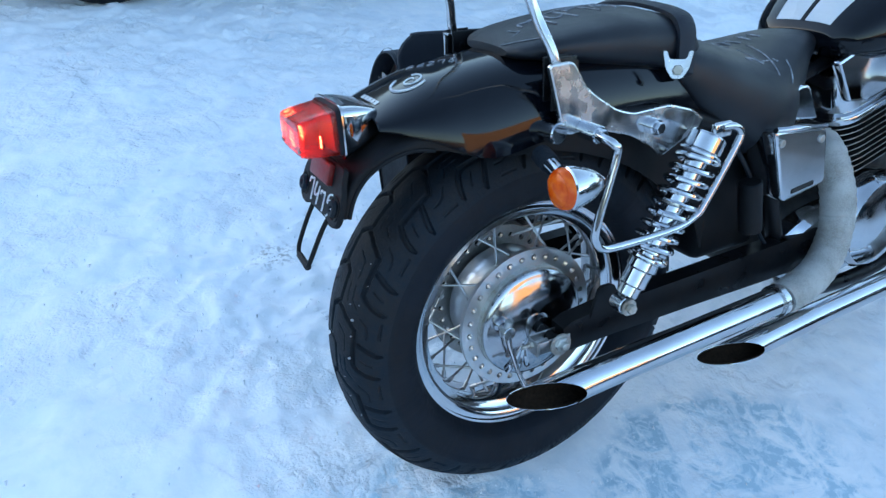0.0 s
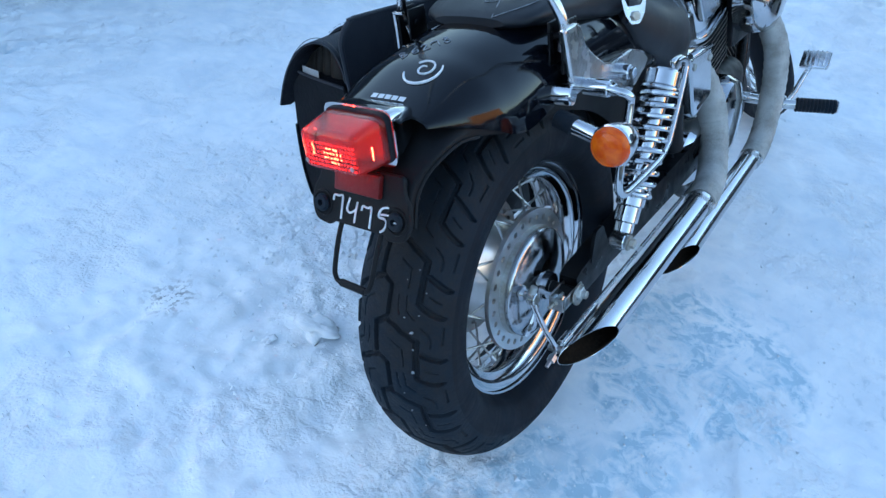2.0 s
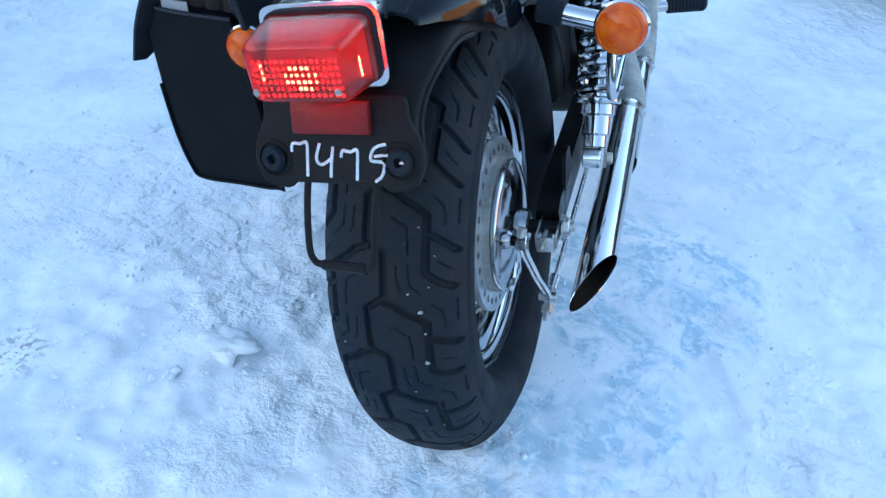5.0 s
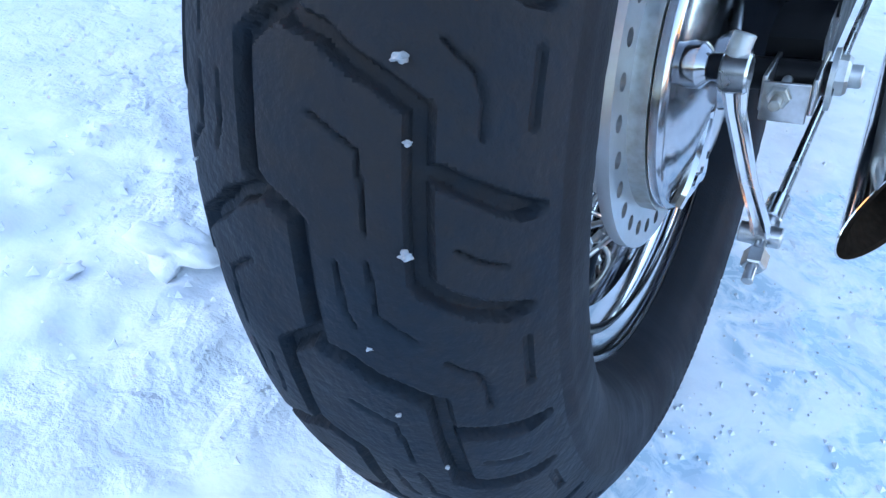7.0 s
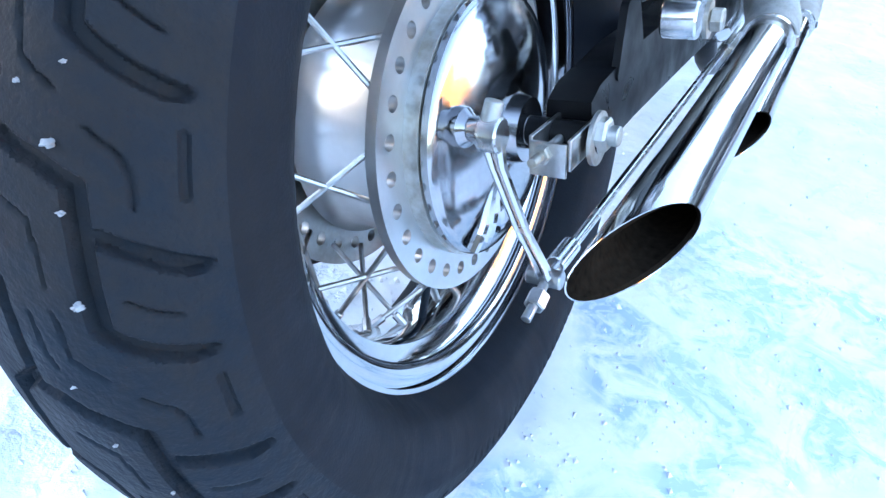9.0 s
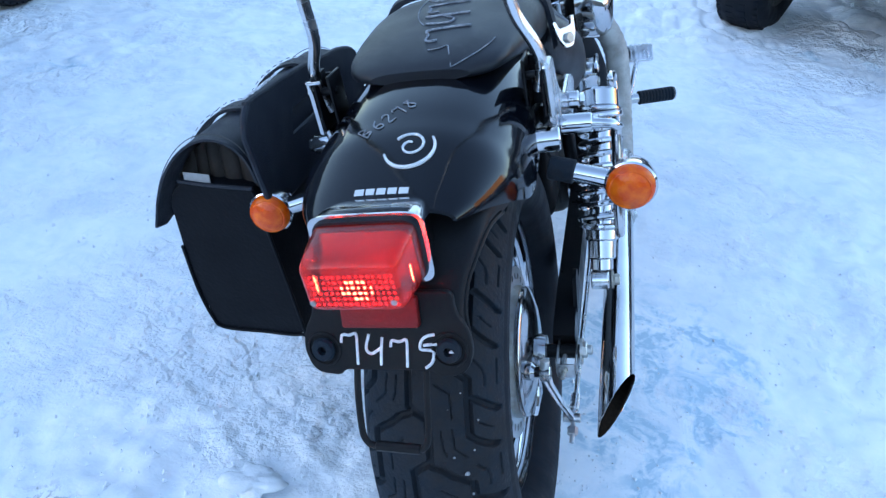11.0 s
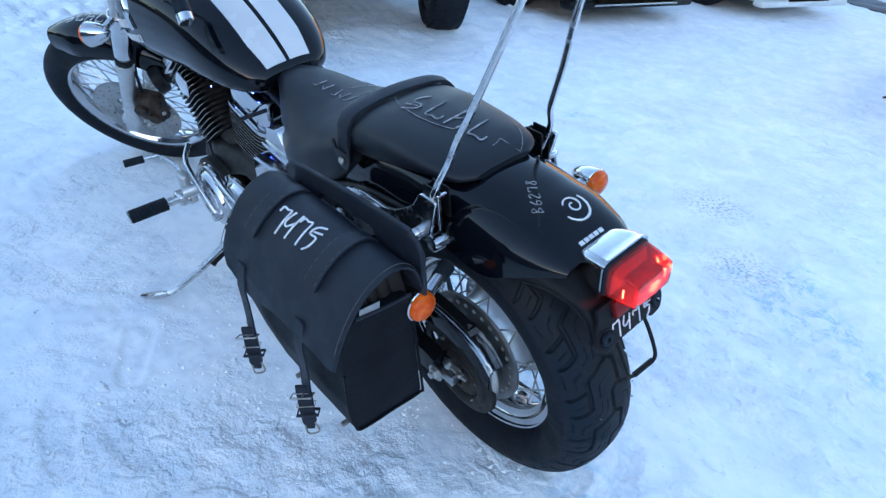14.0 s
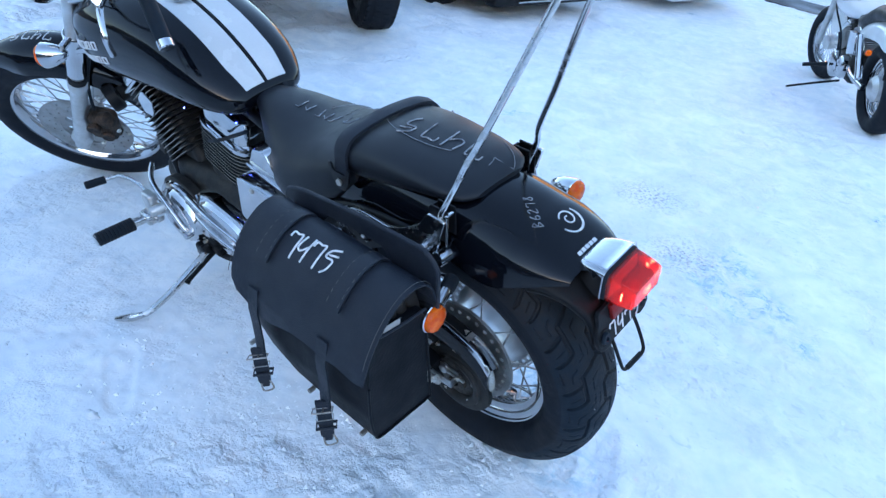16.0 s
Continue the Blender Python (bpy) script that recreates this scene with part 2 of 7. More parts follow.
def piece(name, me, mat, parent=None, label="", sharp=38):
    if mat is not None and not me.materials:
        me.materials.append(mat)
    if sharp is not None and len(me.polygons):
        me.polygons.foreach_set("use_smooth", [True] * len(me.polygons))
        me.set_sharp_from_angle(angle=radians(sharp))
        caps = me.attributes.get("flat_cap")
        for f in me.polygons:
            if len(f.vertices) > 6 or (caps is not None and caps.data[f.index].value):
                f.use_smooth = False
    ob = new(name, me)
    ob.parent = parent
    if label:
        ob["label"] = label
    return ob


def thing(name, label, category, m=None, group="", kind=""):
    ob = tagged(new(name), label, category, group, kind)
    if m is not None:
        ob.matrix_world = m
    return ob


def mesh_from(verts, faces):
    bm = bmesh.new()
    vs = [bm.verts.new(v) for v in verts]
    for f in faces:
        try:
            bm.faces.new([vs[i] for i in f])
        except ValueError:
            pass
    return bm


def join(*bms):
    out = bmesh.new()
    for b in bms:
        me = bpy.data.meshes.new("tmp")
        b.to_mesh(me)
        b.free()
        out.from_mesh(me)
        bpy.data.meshes.remove(me)
    return out


def smooth_path(points, steps=6, closed=False):
    """Catmull-Rom through the points."""
    p = [Vector(q) for q in points]
    n = len(p)
    out = []
    for i in range(n if closed else n - 1):
        if closed:
            a, b, c, d = p[i - 1], p[i], p[(i + 1) % n], p[(i + 2) % n]
        else:
            a, b, c, d = p[max(i - 1, 0)], p[i], p[i + 1], p[min(i + 2, n - 1)]
        for k in range(steps):
            t = k / steps
            out.append(0.5 * (2 * b + (c - a) * t + (2 * a - 5 * b + 4 * c - d) * t * t + (3 * b - a - 3 * c + d) * t ** 3))
    if not closed:
        out.append(p[-1])
    return out


def tube(points, radius, sides=12, steps=6, closed=False, cap=True, flat=1.0, smooth=True):
    """A swept tube; radius is a number or one a point of the smoothed path."""
    path = smooth_path(points, steps, closed) if smooth and len(points) > 2 else [Vector(q) for q in points]
    n = len(path)
    radii = [radius(i / max(n - 1, 1)) for i in range(n)] if callable(radius) else [radius] * n
    verts, faces, side = [], [], None
    for i, q in enumerate(path):
        ahead = (path[(i + 1) % n] - path[i - 1]) if closed else (path[min(i + 1, n - 1)] - path[max(i - 1, 0)])
        ahead.normalize()
        if side is None:
            side = ahead.orthogonal().normalized()
        side = (side - ahead * side.dot(ahead)).normalized()
        up = ahead.cross(side)
        for k in range(sides):
            a = 2 * math.pi * k / sides
            verts.append(q + radii[i] * (math.cos(a) * side + flat * math.sin(a) * up))
    for i in range(n if closed else n - 1):
        j = (i + 1) % n
        for k in range(sides):
            k2 = (k + 1) % sides
            faces.append((i * sides + k, i * sides + k2, j * sides + k2, j * sides + k))
    if cap and not closed:
        faces += [tuple(range(sides))[::-1], tuple(range((n - 1) * sides, n * sides))]
    return mesh_from(verts, faces)


def revolve(profile, sides=48, axis="x", closed=False):
    """Turns (along, radius) pairs about the local x axis (or y, z)."""
    verts, faces, n = [], [], len(profile)
    for k in range(sides):
        a = 2 * math.pi * k / sides
        for u, r in profile:
            v = (u, r * math.cos(a), r * math.sin(a))
            verts.append(v if axis == "x" else (v[2], v[0], v[1]) if axis == "y" else (v[1], v[2], v[0]))
    for k in range(sides):
        j = (k + 1) % sides
        for i in range(n if closed else n - 1):
            i2 = (i + 1) % n
            faces.append((k * n + i, k * n + i2, j * n + i2, j * n + i))
    bm = mesh_from(verts, faces)
    bmesh.ops.remove_doubles(bm, verts=bm.verts, dist=1e-6)
    return bm


def rod(a, b, r, sides=16, r2=None, bevel=0.12):
    """A rod from a to b with softened ends."""
    a, b = Vector(a), Vector(b)
    r2 = r if r2 is None else r2
    d = b - a
    length = d.length
    e = min(bevel * r, length * 0.3)
    bm = revolve([(0, 0), (0, r - e), (e, r), (length - e, r2), (length, r2 - e), (length, 0)], sides, "z")
    bmesh.ops.transform(bm, matrix=Matrix.Translation(a) @ d.to_track_quat("Z", "Y").to_matrix().to_4x4(), verts=bm.verts)
    return bm


def hexnut(centre, way, r, h):
    return rod(Vector(centre), Vector(centre) + Vector(way).normalized() * h, r, 6, bevel=0.15)


def rbox(centre, size, bevel=0.01, segments=3, m=None):
    bm = bmesh.new()
    bmesh.ops.create_cube(bm, size=1.0)
    bmesh.ops.transform(bm, matrix=Matrix.Diagonal((*size, 1)), verts=bm.verts)
    if bevel:
        bmesh.ops.bevel(bm, geom=bm.edges[:] + bm.verts[:], offset=bevel, segments=segments, profile=0.5, affect="EDGES")
    bmesh.ops.transform(bm, matrix=Matrix.Translation(centre) @ (m or Matrix()), verts=bm.verts)
    return bm


def plate(outline, x0, x1, holes=(), bevel=0.0, plane="yz", at=None):
    """A flat plate with holes: outline in the yz (or xz, xy) plane, between two heights along the third axis."""
    bm = bmesh.new()
    loops = []
    for loop in (outline, *holes):
        vs = [bm.verts.new((0, y, z)) for y, z in loop]
        for i in range(len(vs)):
            bm.edges.new((vs[i - 1], vs[i]))
        loops.append(vs)
    bmesh.ops.triangle_fill(bm, use_beauty=True, edges=bm.edges[:], normal=(1, 0, 0))
    faces = bm.faces[:]
    ret = bmesh.ops.extrude_face_region(bm, geom=faces)
    top = [g for g in ret["geom"] if isinstance(g, bmesh.types.BMVert)]
    bmesh.ops.translate(bm, verts=top, vec=(x1 - x0, 0, 0))
    bmesh.ops.translate(bm, verts=bm.verts, vec=(x0, 0, 0))
    if bevel:
        rims = [e for e in bm.edges if len(e.link_faces) == 2 and e.calc_face_angle(0) > 1.2]
        bmesh.ops.bevel(bm, geom=rims, offset=bevel, segments=2, profile=0.5, affect="EDGES")
    bm.normal_update()
    caps = bm.faces.layers.int.new("flat_cap")
    for f in bm.faces:
        f[caps] = 1 if abs(f.normal.x) > 0.999 else 0
    if plane == "xz":
        bmesh.ops.transform(bm, matrix=Matrix(((0, 1, 0, 0), (1, 0, 0, 0), (0, 0, 1, 0), (0, 0, 0, 1))), verts=bm.verts)
    if plane == "xy":
        bmesh.ops.transform(bm, matrix=Matrix(((0, 1, 0, 0), (0, 0, 1, 0), (1, 0, 0, 0), (0, 0, 0, 1))), verts=bm.verts)
    if at is not None:
        bmesh.ops.transform(bm, matrix=at, verts=bm.verts)
    return bm


def rounded(outline, r=0.01, n=4):
    """Rounds the corners of a closed 2D outline."""
    out = []
    for i, c in enumerate(outline):
        c, a, b = Vector(c), Vector(outline[i - 1]), Vector(outline[(i + 1) % len(outline)])
        da, db = (a - c), (b - c)
        e = min(r, da.length * 0.45, db.length * 0.45)
        p, q = c + da.normalized() * e, c + db.normalized() * e
        for k in range(n + 1):
            t = k / n
            v = (1 - t) ** 2 * p + 2 * t * (1 - t) * c + t * t * q
            out.append((v.x, v.y))
    return out


def circle(cy, cz, r, n=14):
    return [(cy + r * math.cos(2 * math.pi * k / n), cz + r * math.sin(2 * math.pi * k / n)) for k in range(n)]


def loft(sections, cap=True, closed=True):
    """A skin through rings of equal length."""
    n = len(sections[0])
    verts = [v for s in sections for v in s]
    faces = []
    for i in range(len(sections) - 1):
        for k in range(n if closed else n - 1):
            k2 = (k + 1) % n
            faces.append((i * n + k, i * n + k2, (i + 1) * n + k2, (i + 1) * n + k))
    if cap and closed:
        faces += [tuple(range(n))[::-1], tuple(range((len(sections) - 1) * n, len(sections) * n))]
    return mesh_from(verts, faces)


def thicken(bm, t):
    bmesh.ops.recalc_face_normals(bm, faces=bm.faces)
    bmesh.ops.solidify(bm, geom=bm.faces[:], thickness=t)
    return bm


def lerp_rows(rows, n):
    """Smoothly samples rows of numbers (first column rising) at n even steps."""
    rows = np.array(rows, float)
    out = []
    for k in range(n):
        f = k * (len(rows) - 1) / (n - 1)
        i = min(int(f), len(rows) - 2)
        t = f - i
        a, b, c, d = rows[max(i - 1, 0)], rows[i], rows[i + 1], rows[min(i + 2, len(rows) - 1)]
        out.append(0.5 * (2 * b + (c - a) * t + (2 * a - 5 * b + 4 * c - d) * t * t + (3 * b - a - 3 * c + d) * t ** 3))
    return out


STROKES = {
    "7": [[(0.0, 0.70), (0.06, 0.92), (0.30, 0.88), (0.52, 0.90), (0.50, 0.45), (0.46, 0.0)]],
    "4": [[(0.14, 0.95), (0.0, 0.50), (0.16, 0.36), (0.46, 0.58)], [(0.56, 0.98), (0.48, 0.50), (0.42, 0.02)]],
    "5": [[(0.62, 1.0), (0.24, 0.86), (0.14, 0.56), (0.52, 0.50), (0.46, 0.18), (0.24, 0.0)], [(0.24, 0.66), (0.66, 0.72)]],
    "B": [[(0.05, 0.0), (0.1, 1.0), (0.5, 0.85), (0.12, 0.52), (0.55, 0.3), (0.05, 0.0)]],
    "6": [[(0.5, 1.0), (0.1, 0.5), (0.15, 0.05), (0.5, 0.1), (0.5, 0.42), (0.12, 0.4)]],
    "2": [[(0.05, 0.8), (0.3, 1.0), (0.5, 0.75), (0.05, 0.05), (0.6, 0.05)]],
    "8": [[(0.5, 0.9), (0.15, 0.9), (0.5, 0.25), (0.3, 0.0), (0.08, 0.25), (0.5, 0.9)]],
}


def chalk(text, to_place, height, thick, parent, mat=None, pitch=0.85, name="chalk_number"):
    """Hand-drawn figures laid on a surface; to_place maps (along, up) in metres to a point just above it."""
    bms, x = [], 0.0
    for ch in text:
        for stroke in STROKES[ch]:
            pts = smooth_path([Vector((x + px * height, py * height, 0)) for px, py in stroke], 5)
            bms.append(tube([to_place(p.x, p.y) for p in pts], thick, 6, smooth=False))
        x += pitch * height
    return part(name, join(*bms), mat or CHALK, parent, "white chalk figures " + text)


def surface(ob):
    from mathutils.bvhtree import BVHTree
    return BVHTree.FromPolygons([v.co for v in ob.data.vertices], [p.vertices[:] for p in ob.data.polygons])


def laid(tree, start, along, up, way, lift=0.0008):
    """A map from (along, up) metres to the surface met from there along way."""
    start, along, up, way = Vector(start), Vector(along).normalized(), Vector(up).normalized(), Vector(way).normalized()
    def place(a, b):
        o = start + along * a + up * b
        hit, normal, _, _ = tree.ray_cast(o - way * 0.2, way)
        if hit is None:
            hit, normal, _, _ = tree.find_nearest(o)
        return hit - way * lift
    return place


# ---- ground ----
GRID_X = np.concatenate([-np.geomspace(600, 3.2, 46)[:-1], np.arange(-3.2, -1.3, 0.02), np.arange(-1.3, 1.1, 0.0085), np.arange(1.1, 5.5, 0.03), np.geomspace(5.5, 600, 50)])
GRID_Y = np.concatenate([-np.geomspace(600, 1.6, 44)[:-1], np.arange(-1.6, -0.6, 0.02), np.arange(-0.6, 1.2, 0.0085), np.arange(1.2, 4.2, 0.025), np.geomspace(4.2, 600, 50)])


def hummocks(x, y, seed, cell):
    """Smooth value noise on a lattice, for arrays."""
    rng = np.random.RandomState(seed)
    table = rng.rand(256, 256)
    u, v = x / cell, y / cell
    i, j = np.floor(u).astype(int), np.floor(v).astype(int)
    a, b = u - i, v - j
    a, b = a * a * (3 - 2 * a), b * b * (3 - 2 * b)
    g = lambda p, q: table[p % 256, q % 256]
    return (g(i, j) * (1 - a) + g(i + 1, j) * a) * (1 - b) + (g(i, j + 1) * (1 - a) + g(i + 1, j + 1) * a) * b - 0.5


FOOT_RNG = random.Random(23)
FOOTPRINTS = [(-0.51, 0.70, 60, 1.0), (-0.74, 0.52, 75, 1.0), (-0.62, 0.36, 100, 0.7)] + [
    (FOOT_RNG.uniform(-1.9, 2.0), FOOT_RNG.uniform(-0.9, 2.6), FOOT_RNG.uniform(0, 360), FOOT_RNG.uniform(0.35, 0.8)) for _ in range(46)]
TRACKS = [((-0.62, 0.155), (-0.17, -0.145), 0.046, 0.42), ((-2.6, 0.55), (-0.9, 1.55), 0.055, 0.3), ((0.45, -0.7), (2.6, 1.2), 0.08, 0.35), ((1.0, -0.9), (2.9, 0.9), 0.08, 0.35), ((1.15, 2.15), (1.85, 3.7), 0.11, 1.8)]


def ground_height(x, y):
    x, y = np.asarray(x, float), np.asarray(y, float)
    warp = 0.05 * hummocks(x, y, 9, 0.13)
    lumps = hummocks(x + warp, y - warp, 3, 0.062)
    crisp = np.clip(hummocks(x - warp, y + warp, 4, 0.028) * 3.2, -1, 1) * 0.5
    crust = np.clip(hummocks(x + 1.6 * warp, y + 1.1 * warp, 14, 0.105) * 7.0, -1, 1) * 0.5
    chips = np.clip(hummocks(x - 0.6 * warp, y - 0.8 * warp, 15, 0.046) * 5.0, -1, 1) * 0.5
    h = 0.006 * crust + 0.0055 * chips + 0.012 * hummocks(x, y, 1, 0.7) + 0.011 * hummocks(x + warp, y, 2, 0.19) + 0.015 * lumps + 0.0065 * crisp + 0.003 * hummocks(x, y, 11, 0.0145)
    calm = np.clip(0.75 + 1.3 * hummocks(x, y, 12, 0.45), 0.25, 1.15)
    icy = np.clip(1 - np.hypot((x - 0.30) / 0.22, (y - 0.32) / 0.42), 0, 1)
    h = h * calm * (1 - 0.75 * np.clip(icy * 2.5, 0, 1))
    # shoe prints with a ribbed sole
    for fx, fy, turn, deep in FOOTPRINTS:
        c, s = math.cos(radians(turn)), math.sin(radians(turn))
        u, v = (x - fx) * c + (y - fy) * s, -(x - fx) * s + (y - fy) * c
        wide = 0.046 - 0.010 * np.cos((u + 0.03) * 22)
        r = np.hypot(u / 0.14, v / wide)
        inside = np.clip((1.0 - r) * 5, 0, 1)
        rim = np.exp(-((r - 1.08) / 0.10) ** 2)
        h = h - deep * inside * (0.0075 + 0.0022 * np.sign(np.sin(u * 420))) + deep * 0.0018 * rim
    # tyre tracks with slanting bars
    for (ax, ay), (bx, by), half, deep in TRACKS:
        ln = math.hypot(bx - ax, by - ay)
        ex, ey = (bx - ax) / ln, (by - ay) / ln
        u, v = (x - ax) * ex + (y - ay) * ey, -(x - ax) * ey + (y - ay) * ex
        v = v + 0.012 * np.sin(u * 5)
        inside = np.clip((half - np.abs(v)) / 0.008, 0, 1) * np.clip(u / 0.05, 0, 1) * np.clip((ln - u) / 0.05, 0, 1)
        bars = np.clip(np.sin((u + 0.8 * np.abs(v)) * 2 * math.pi / 0.0225) * 2.5, -1, 1) * np.clip(1.2 + 3 * hummocks(x, y, 17, 0.05), 0.1, 1.2)
        h = h * (1 - 0.55 * inside) - deep * inside * (0.0045 - 0.0045 * bars) + deep * 0.0025 * np.exp(-((np.abs(v) - half - 0.008) / 0.008) ** 2) * np.clip(u / 0.05, 0, 1) * np.clip((ln - u) / 0.05, 0, 1)
    near = np.clip(np.hypot(x, y - 0.8) / 0.9, 0.6, 1.0)
    bank = np.clip((y - 2.1) / 1.2, 0, 1) * np.clip((9.0 - x) / 2, 0, 1) * np.clip((x + 3) / 2, 0, 1)
    rough = np.abs(hummocks(x, y, 5, 0.33)) * 0.11 + np.abs(hummocks(x, y, 6, 0.13)) * 0.07 + np.abs(hummocks(x, y, 13, 0.06)) * 0.03
    worn = 0.010 * np.maximum(0, hummocks(x + 0.3 * y, y * 0.25, 7, 0.16)) * np.clip((x - 0.6), 0, 1)
    return h * near + bank * rough * np.clip(1 - (x - 2.2) * 0.25, 0.25, 1) + worn


gx, gy = np.meshgrid(GRID_X, GRID_Y)
gz = ground_height(gx, gy)
cols, rows_n = len(GRID_X), len(GRID_Y)
idx = np.arange(cols * rows_n).reshape(rows_n, cols)
quads = np.stack([idx[:-1, :-1], idx[:-1, 1:], idx[1:, 1:], idx[1:, :-1]], -1).reshape(-1, 4)
ground_me = bpy.data.meshes.new("ground")
ground_me.from_pydata(np.stack([gx, gy, gz], -1).reshape(-1, 3).tolist(), [], quads.tolist())
ground = piece("ground", ground_me, SNOW, sharp=None)
ground_me.polygons.foreach_set("use_smooth", [True] * len(ground_me.polygons))
tagged(ground, "packed snow and ice of a parking lot", "ground", kind="structure")


def on_ground(x, y):
    return float(ground_height(x, y))


def clod(size, seed, squash=0.6):
    """An irregular broken lump."""
    rng = random.Random(seed)
    bm = bmesh.new()
    bmesh.ops.create_icosphere(bm, subdivisions=3, radius=size)
    off = Vector((rng.random() * 9, rng.random() * 9, rng.random() * 9))
    for v in bm.verts:
        d = v.co.normalized()
        v.co = d * size * (0.75 + 0.7 * noise.noise(d * 1.4 + off) + 0.25 * noise.noise(d * 4 + off))
        v.co.z *= squash
    return bm


for k, (x, y, s, q) in enumerate([(-0.360, -0.11, 0.042, 0.62), (-0.30, 0.02, 0.013, 0.7), (-0.41, -0.20, 0.012, 0.6), (-0.62, 0.62, 0.014, 0.6)]):
    lump = part("snow_lump", clod(s, 40 + k, q), SNOW_CLOD, sharp=120, m=Matrix.Translation((x, y, on_ground(x, y) + s * q * 0.45)) @ pose(0, 0, 0, 0, 0, 40 * k) @ Matrix.Diagonal((1.5, 1.0, 1.0, 1)))
    tagged(lump, "broken lump of white snow on the ice", "snow lump", "snow lumps")

# loose crumbs of snow and ice
rng = random.Random(5)
crumb_v, crumb_f = [], []
for k in range(4300):
    if k >= 2760:
        x, y = rng.gauss(-0.62, 0.32), rng.gauss(0.12, 0.42)
    elif k >= 2600:
        x, y = 0.13 + abs(rng.gauss(0, 0.10)), rng.gauss(-0.02, 0.14)
    elif k < 500:
        x, y = rng.gauss(0.42, 0.28), rng.gauss(0.25, 0.38)
    elif k < 1100:
        x, y = rng.gauss(-0.28, 0.16), rng.gauss(0.1, 0.35)
    else:
        x, y = rng.uniform(-2.2, 2.5), rng.uniform(-1.0, 2.6)
    s = rng.choice((0.0016, 0.0026, 0.0040, 0.0060) if k >= 2760 else (0.0012, 0.0016, 0.0022, 0.0034) if k < 2600 else (0.0010, 0.0016, 0.0022)) * rng.uniform(0.6, 1.3)
    z = on_ground(x, y) + 0.3 * s
    b = len(crumb_v)
    crumb_v += [(x + s * rng.uniform(0.6, 1.4), y, z), (x - s, y + s * rng.uniform(0.2, 1), z), (x, y - s * rng.uniform(0.6, 1.4), z), (x + 0.3 * s * rng.uniform(-1, 1), y, z + s * rng.uniform(0.7, 1.3)), (x, y, z - s)]
    crumb_f += [(b, b + 1, b + 3), (b + 1, b + 2, b + 3), (b + 2, b, b + 3), (b + 1, b, b + 4), (b + 2, b + 1, b + 4), (b, b + 2, b + 4)]
crumb_me = bpy.data.meshes.new("snow_crumbs")
crumb_me.from_pydata(crumb_v, [], crumb_f)
tagged(piece("snow_crumbs", crumb_me, SNOW_CLOD, sharp=None), "loose white crumbs of snow and ice", "snow crumbs", kind="stuff")


# ---- motorcycle: wheels ----
LEAN_BIKE = 13.6
AXLE_Z = 0.3063
BIKE = pose(0, 0, AXLE_Z, 0, -LEAN_BIKE, 0)
bike = thing("motorcycle", "black cruiser motorcycle with white stripes leaning on its side stand", "motorcycle", BIKE)

TYRE_PROFILE = [(0.0, 0.3265), (0.02, 0.3255), (0.04, 0.3210), (0.055, 0.3140), (0.068, 0.3020), (0.078, 0.286), (0.0845, 0.268), (0.0855, 0.250), (0.0800, 0.231), (0.066, 0.217), (0.0500, 0.2085)]
# main grooves and fine slits of one pitch of the tread: (degrees, metres from the crown)
TREAD_PITCHES = 17
GROOVES = [
    [(-1.0, 0.010), (0.3, -0.002), (1.3, -0.010), (9.1, -0.010), (10.0, -0.006), (11.7, 0.010), (19.9, 0.010)],
    [(0.0, 0.011), (0.6, 0.022), (2.0, 0.032), (2.9, 0.042), (4.3, 0.053), (15.2, 0.053), (16.2, 0.058), (17.6, 0.067), (18.8, 0.076)],
    [(8.0, 0.058), (9.3, 0.068), (11.0, 0.078)],
]
SLITS = [
    [(5.0, 0.018), (6.8, 0.034), (10.0, 0.036), (11.7, 0.036)], [(0.5, 0.058), (2.2, 0.066), (3.7, 0.068), (5.9, 0.068)],
    [(13.0, 0.063), (13.9, 0.068), (14.8, 0.074)], [(14.0, 0.024), (17.5, 0.025), (18.7, 0.028)], [(13.8, 0.036), (17.6, 0.037), (19.4, 0.049)],
    [(0.4, 0.078), (5.5, 0.078)],
]


def profile_at(samples, profile):
    """Points of the half profile at even arc lengths: x, r and outward normal."""
    pts = smooth_path([Vector((x, r, 0)) for x, r in profile], 12)
    arc = np.concatenate([[0], np.cumsum([(b - a).length for a, b in zip(pts, pts[1:])])])
    xs, rs = np.array([p.x for p in pts]), np.array([p.y for p in pts])
    s = np.asarray(samples) * arc[-1]
    x, r = np.interp(s, arc, xs), np.interp(s, arc, rs)
    return x, r, s


def tread_depth(theta, x):
    """Depth of the tread pattern below the surface (degrees round the wheel, metres across)."""
    pitch = 360.0 / TREAD_PITCHES
    depth = np.zeros_like(theta)
    for side in (1, -1):
        ph = (theta + 18.5 + (0 if side > 0 else pitch / 2)) % pitch
        xx = side * x
        for lines, width, deep in ((GROOVES, 0.0040, 0.0060), (SLITS, 0.0010, 0.0020)):
            for n_line, line in enumerate(lines):
                if side < 0 and lines is GROOVES and n_line == 0:
                    continue
                for (t0, x0), (t1, x1) in zip(line, line[1:]):
                    for wrap in (-pitch, 0, pitch):
                        ax, ay = (t0 + wrap) * 0.0057, x0
                        bx, by = (t1 + wrap) * 0.0057, x1
                        dx, dy = bx - ax, by - ay
                        px, py = ph * 0.0057 - ax, xx - ay
                        t = np.clip((px * dx + py * dy) / (dx * dx + dy * dy), 0, 1)
                        dist = np.hypot(px - t * dx, py - t * dy)
                        depth = np.maximum(depth, deep * np.clip((width - dist) / (0.35 * width) + 0.0, 0, 1))
    return depth


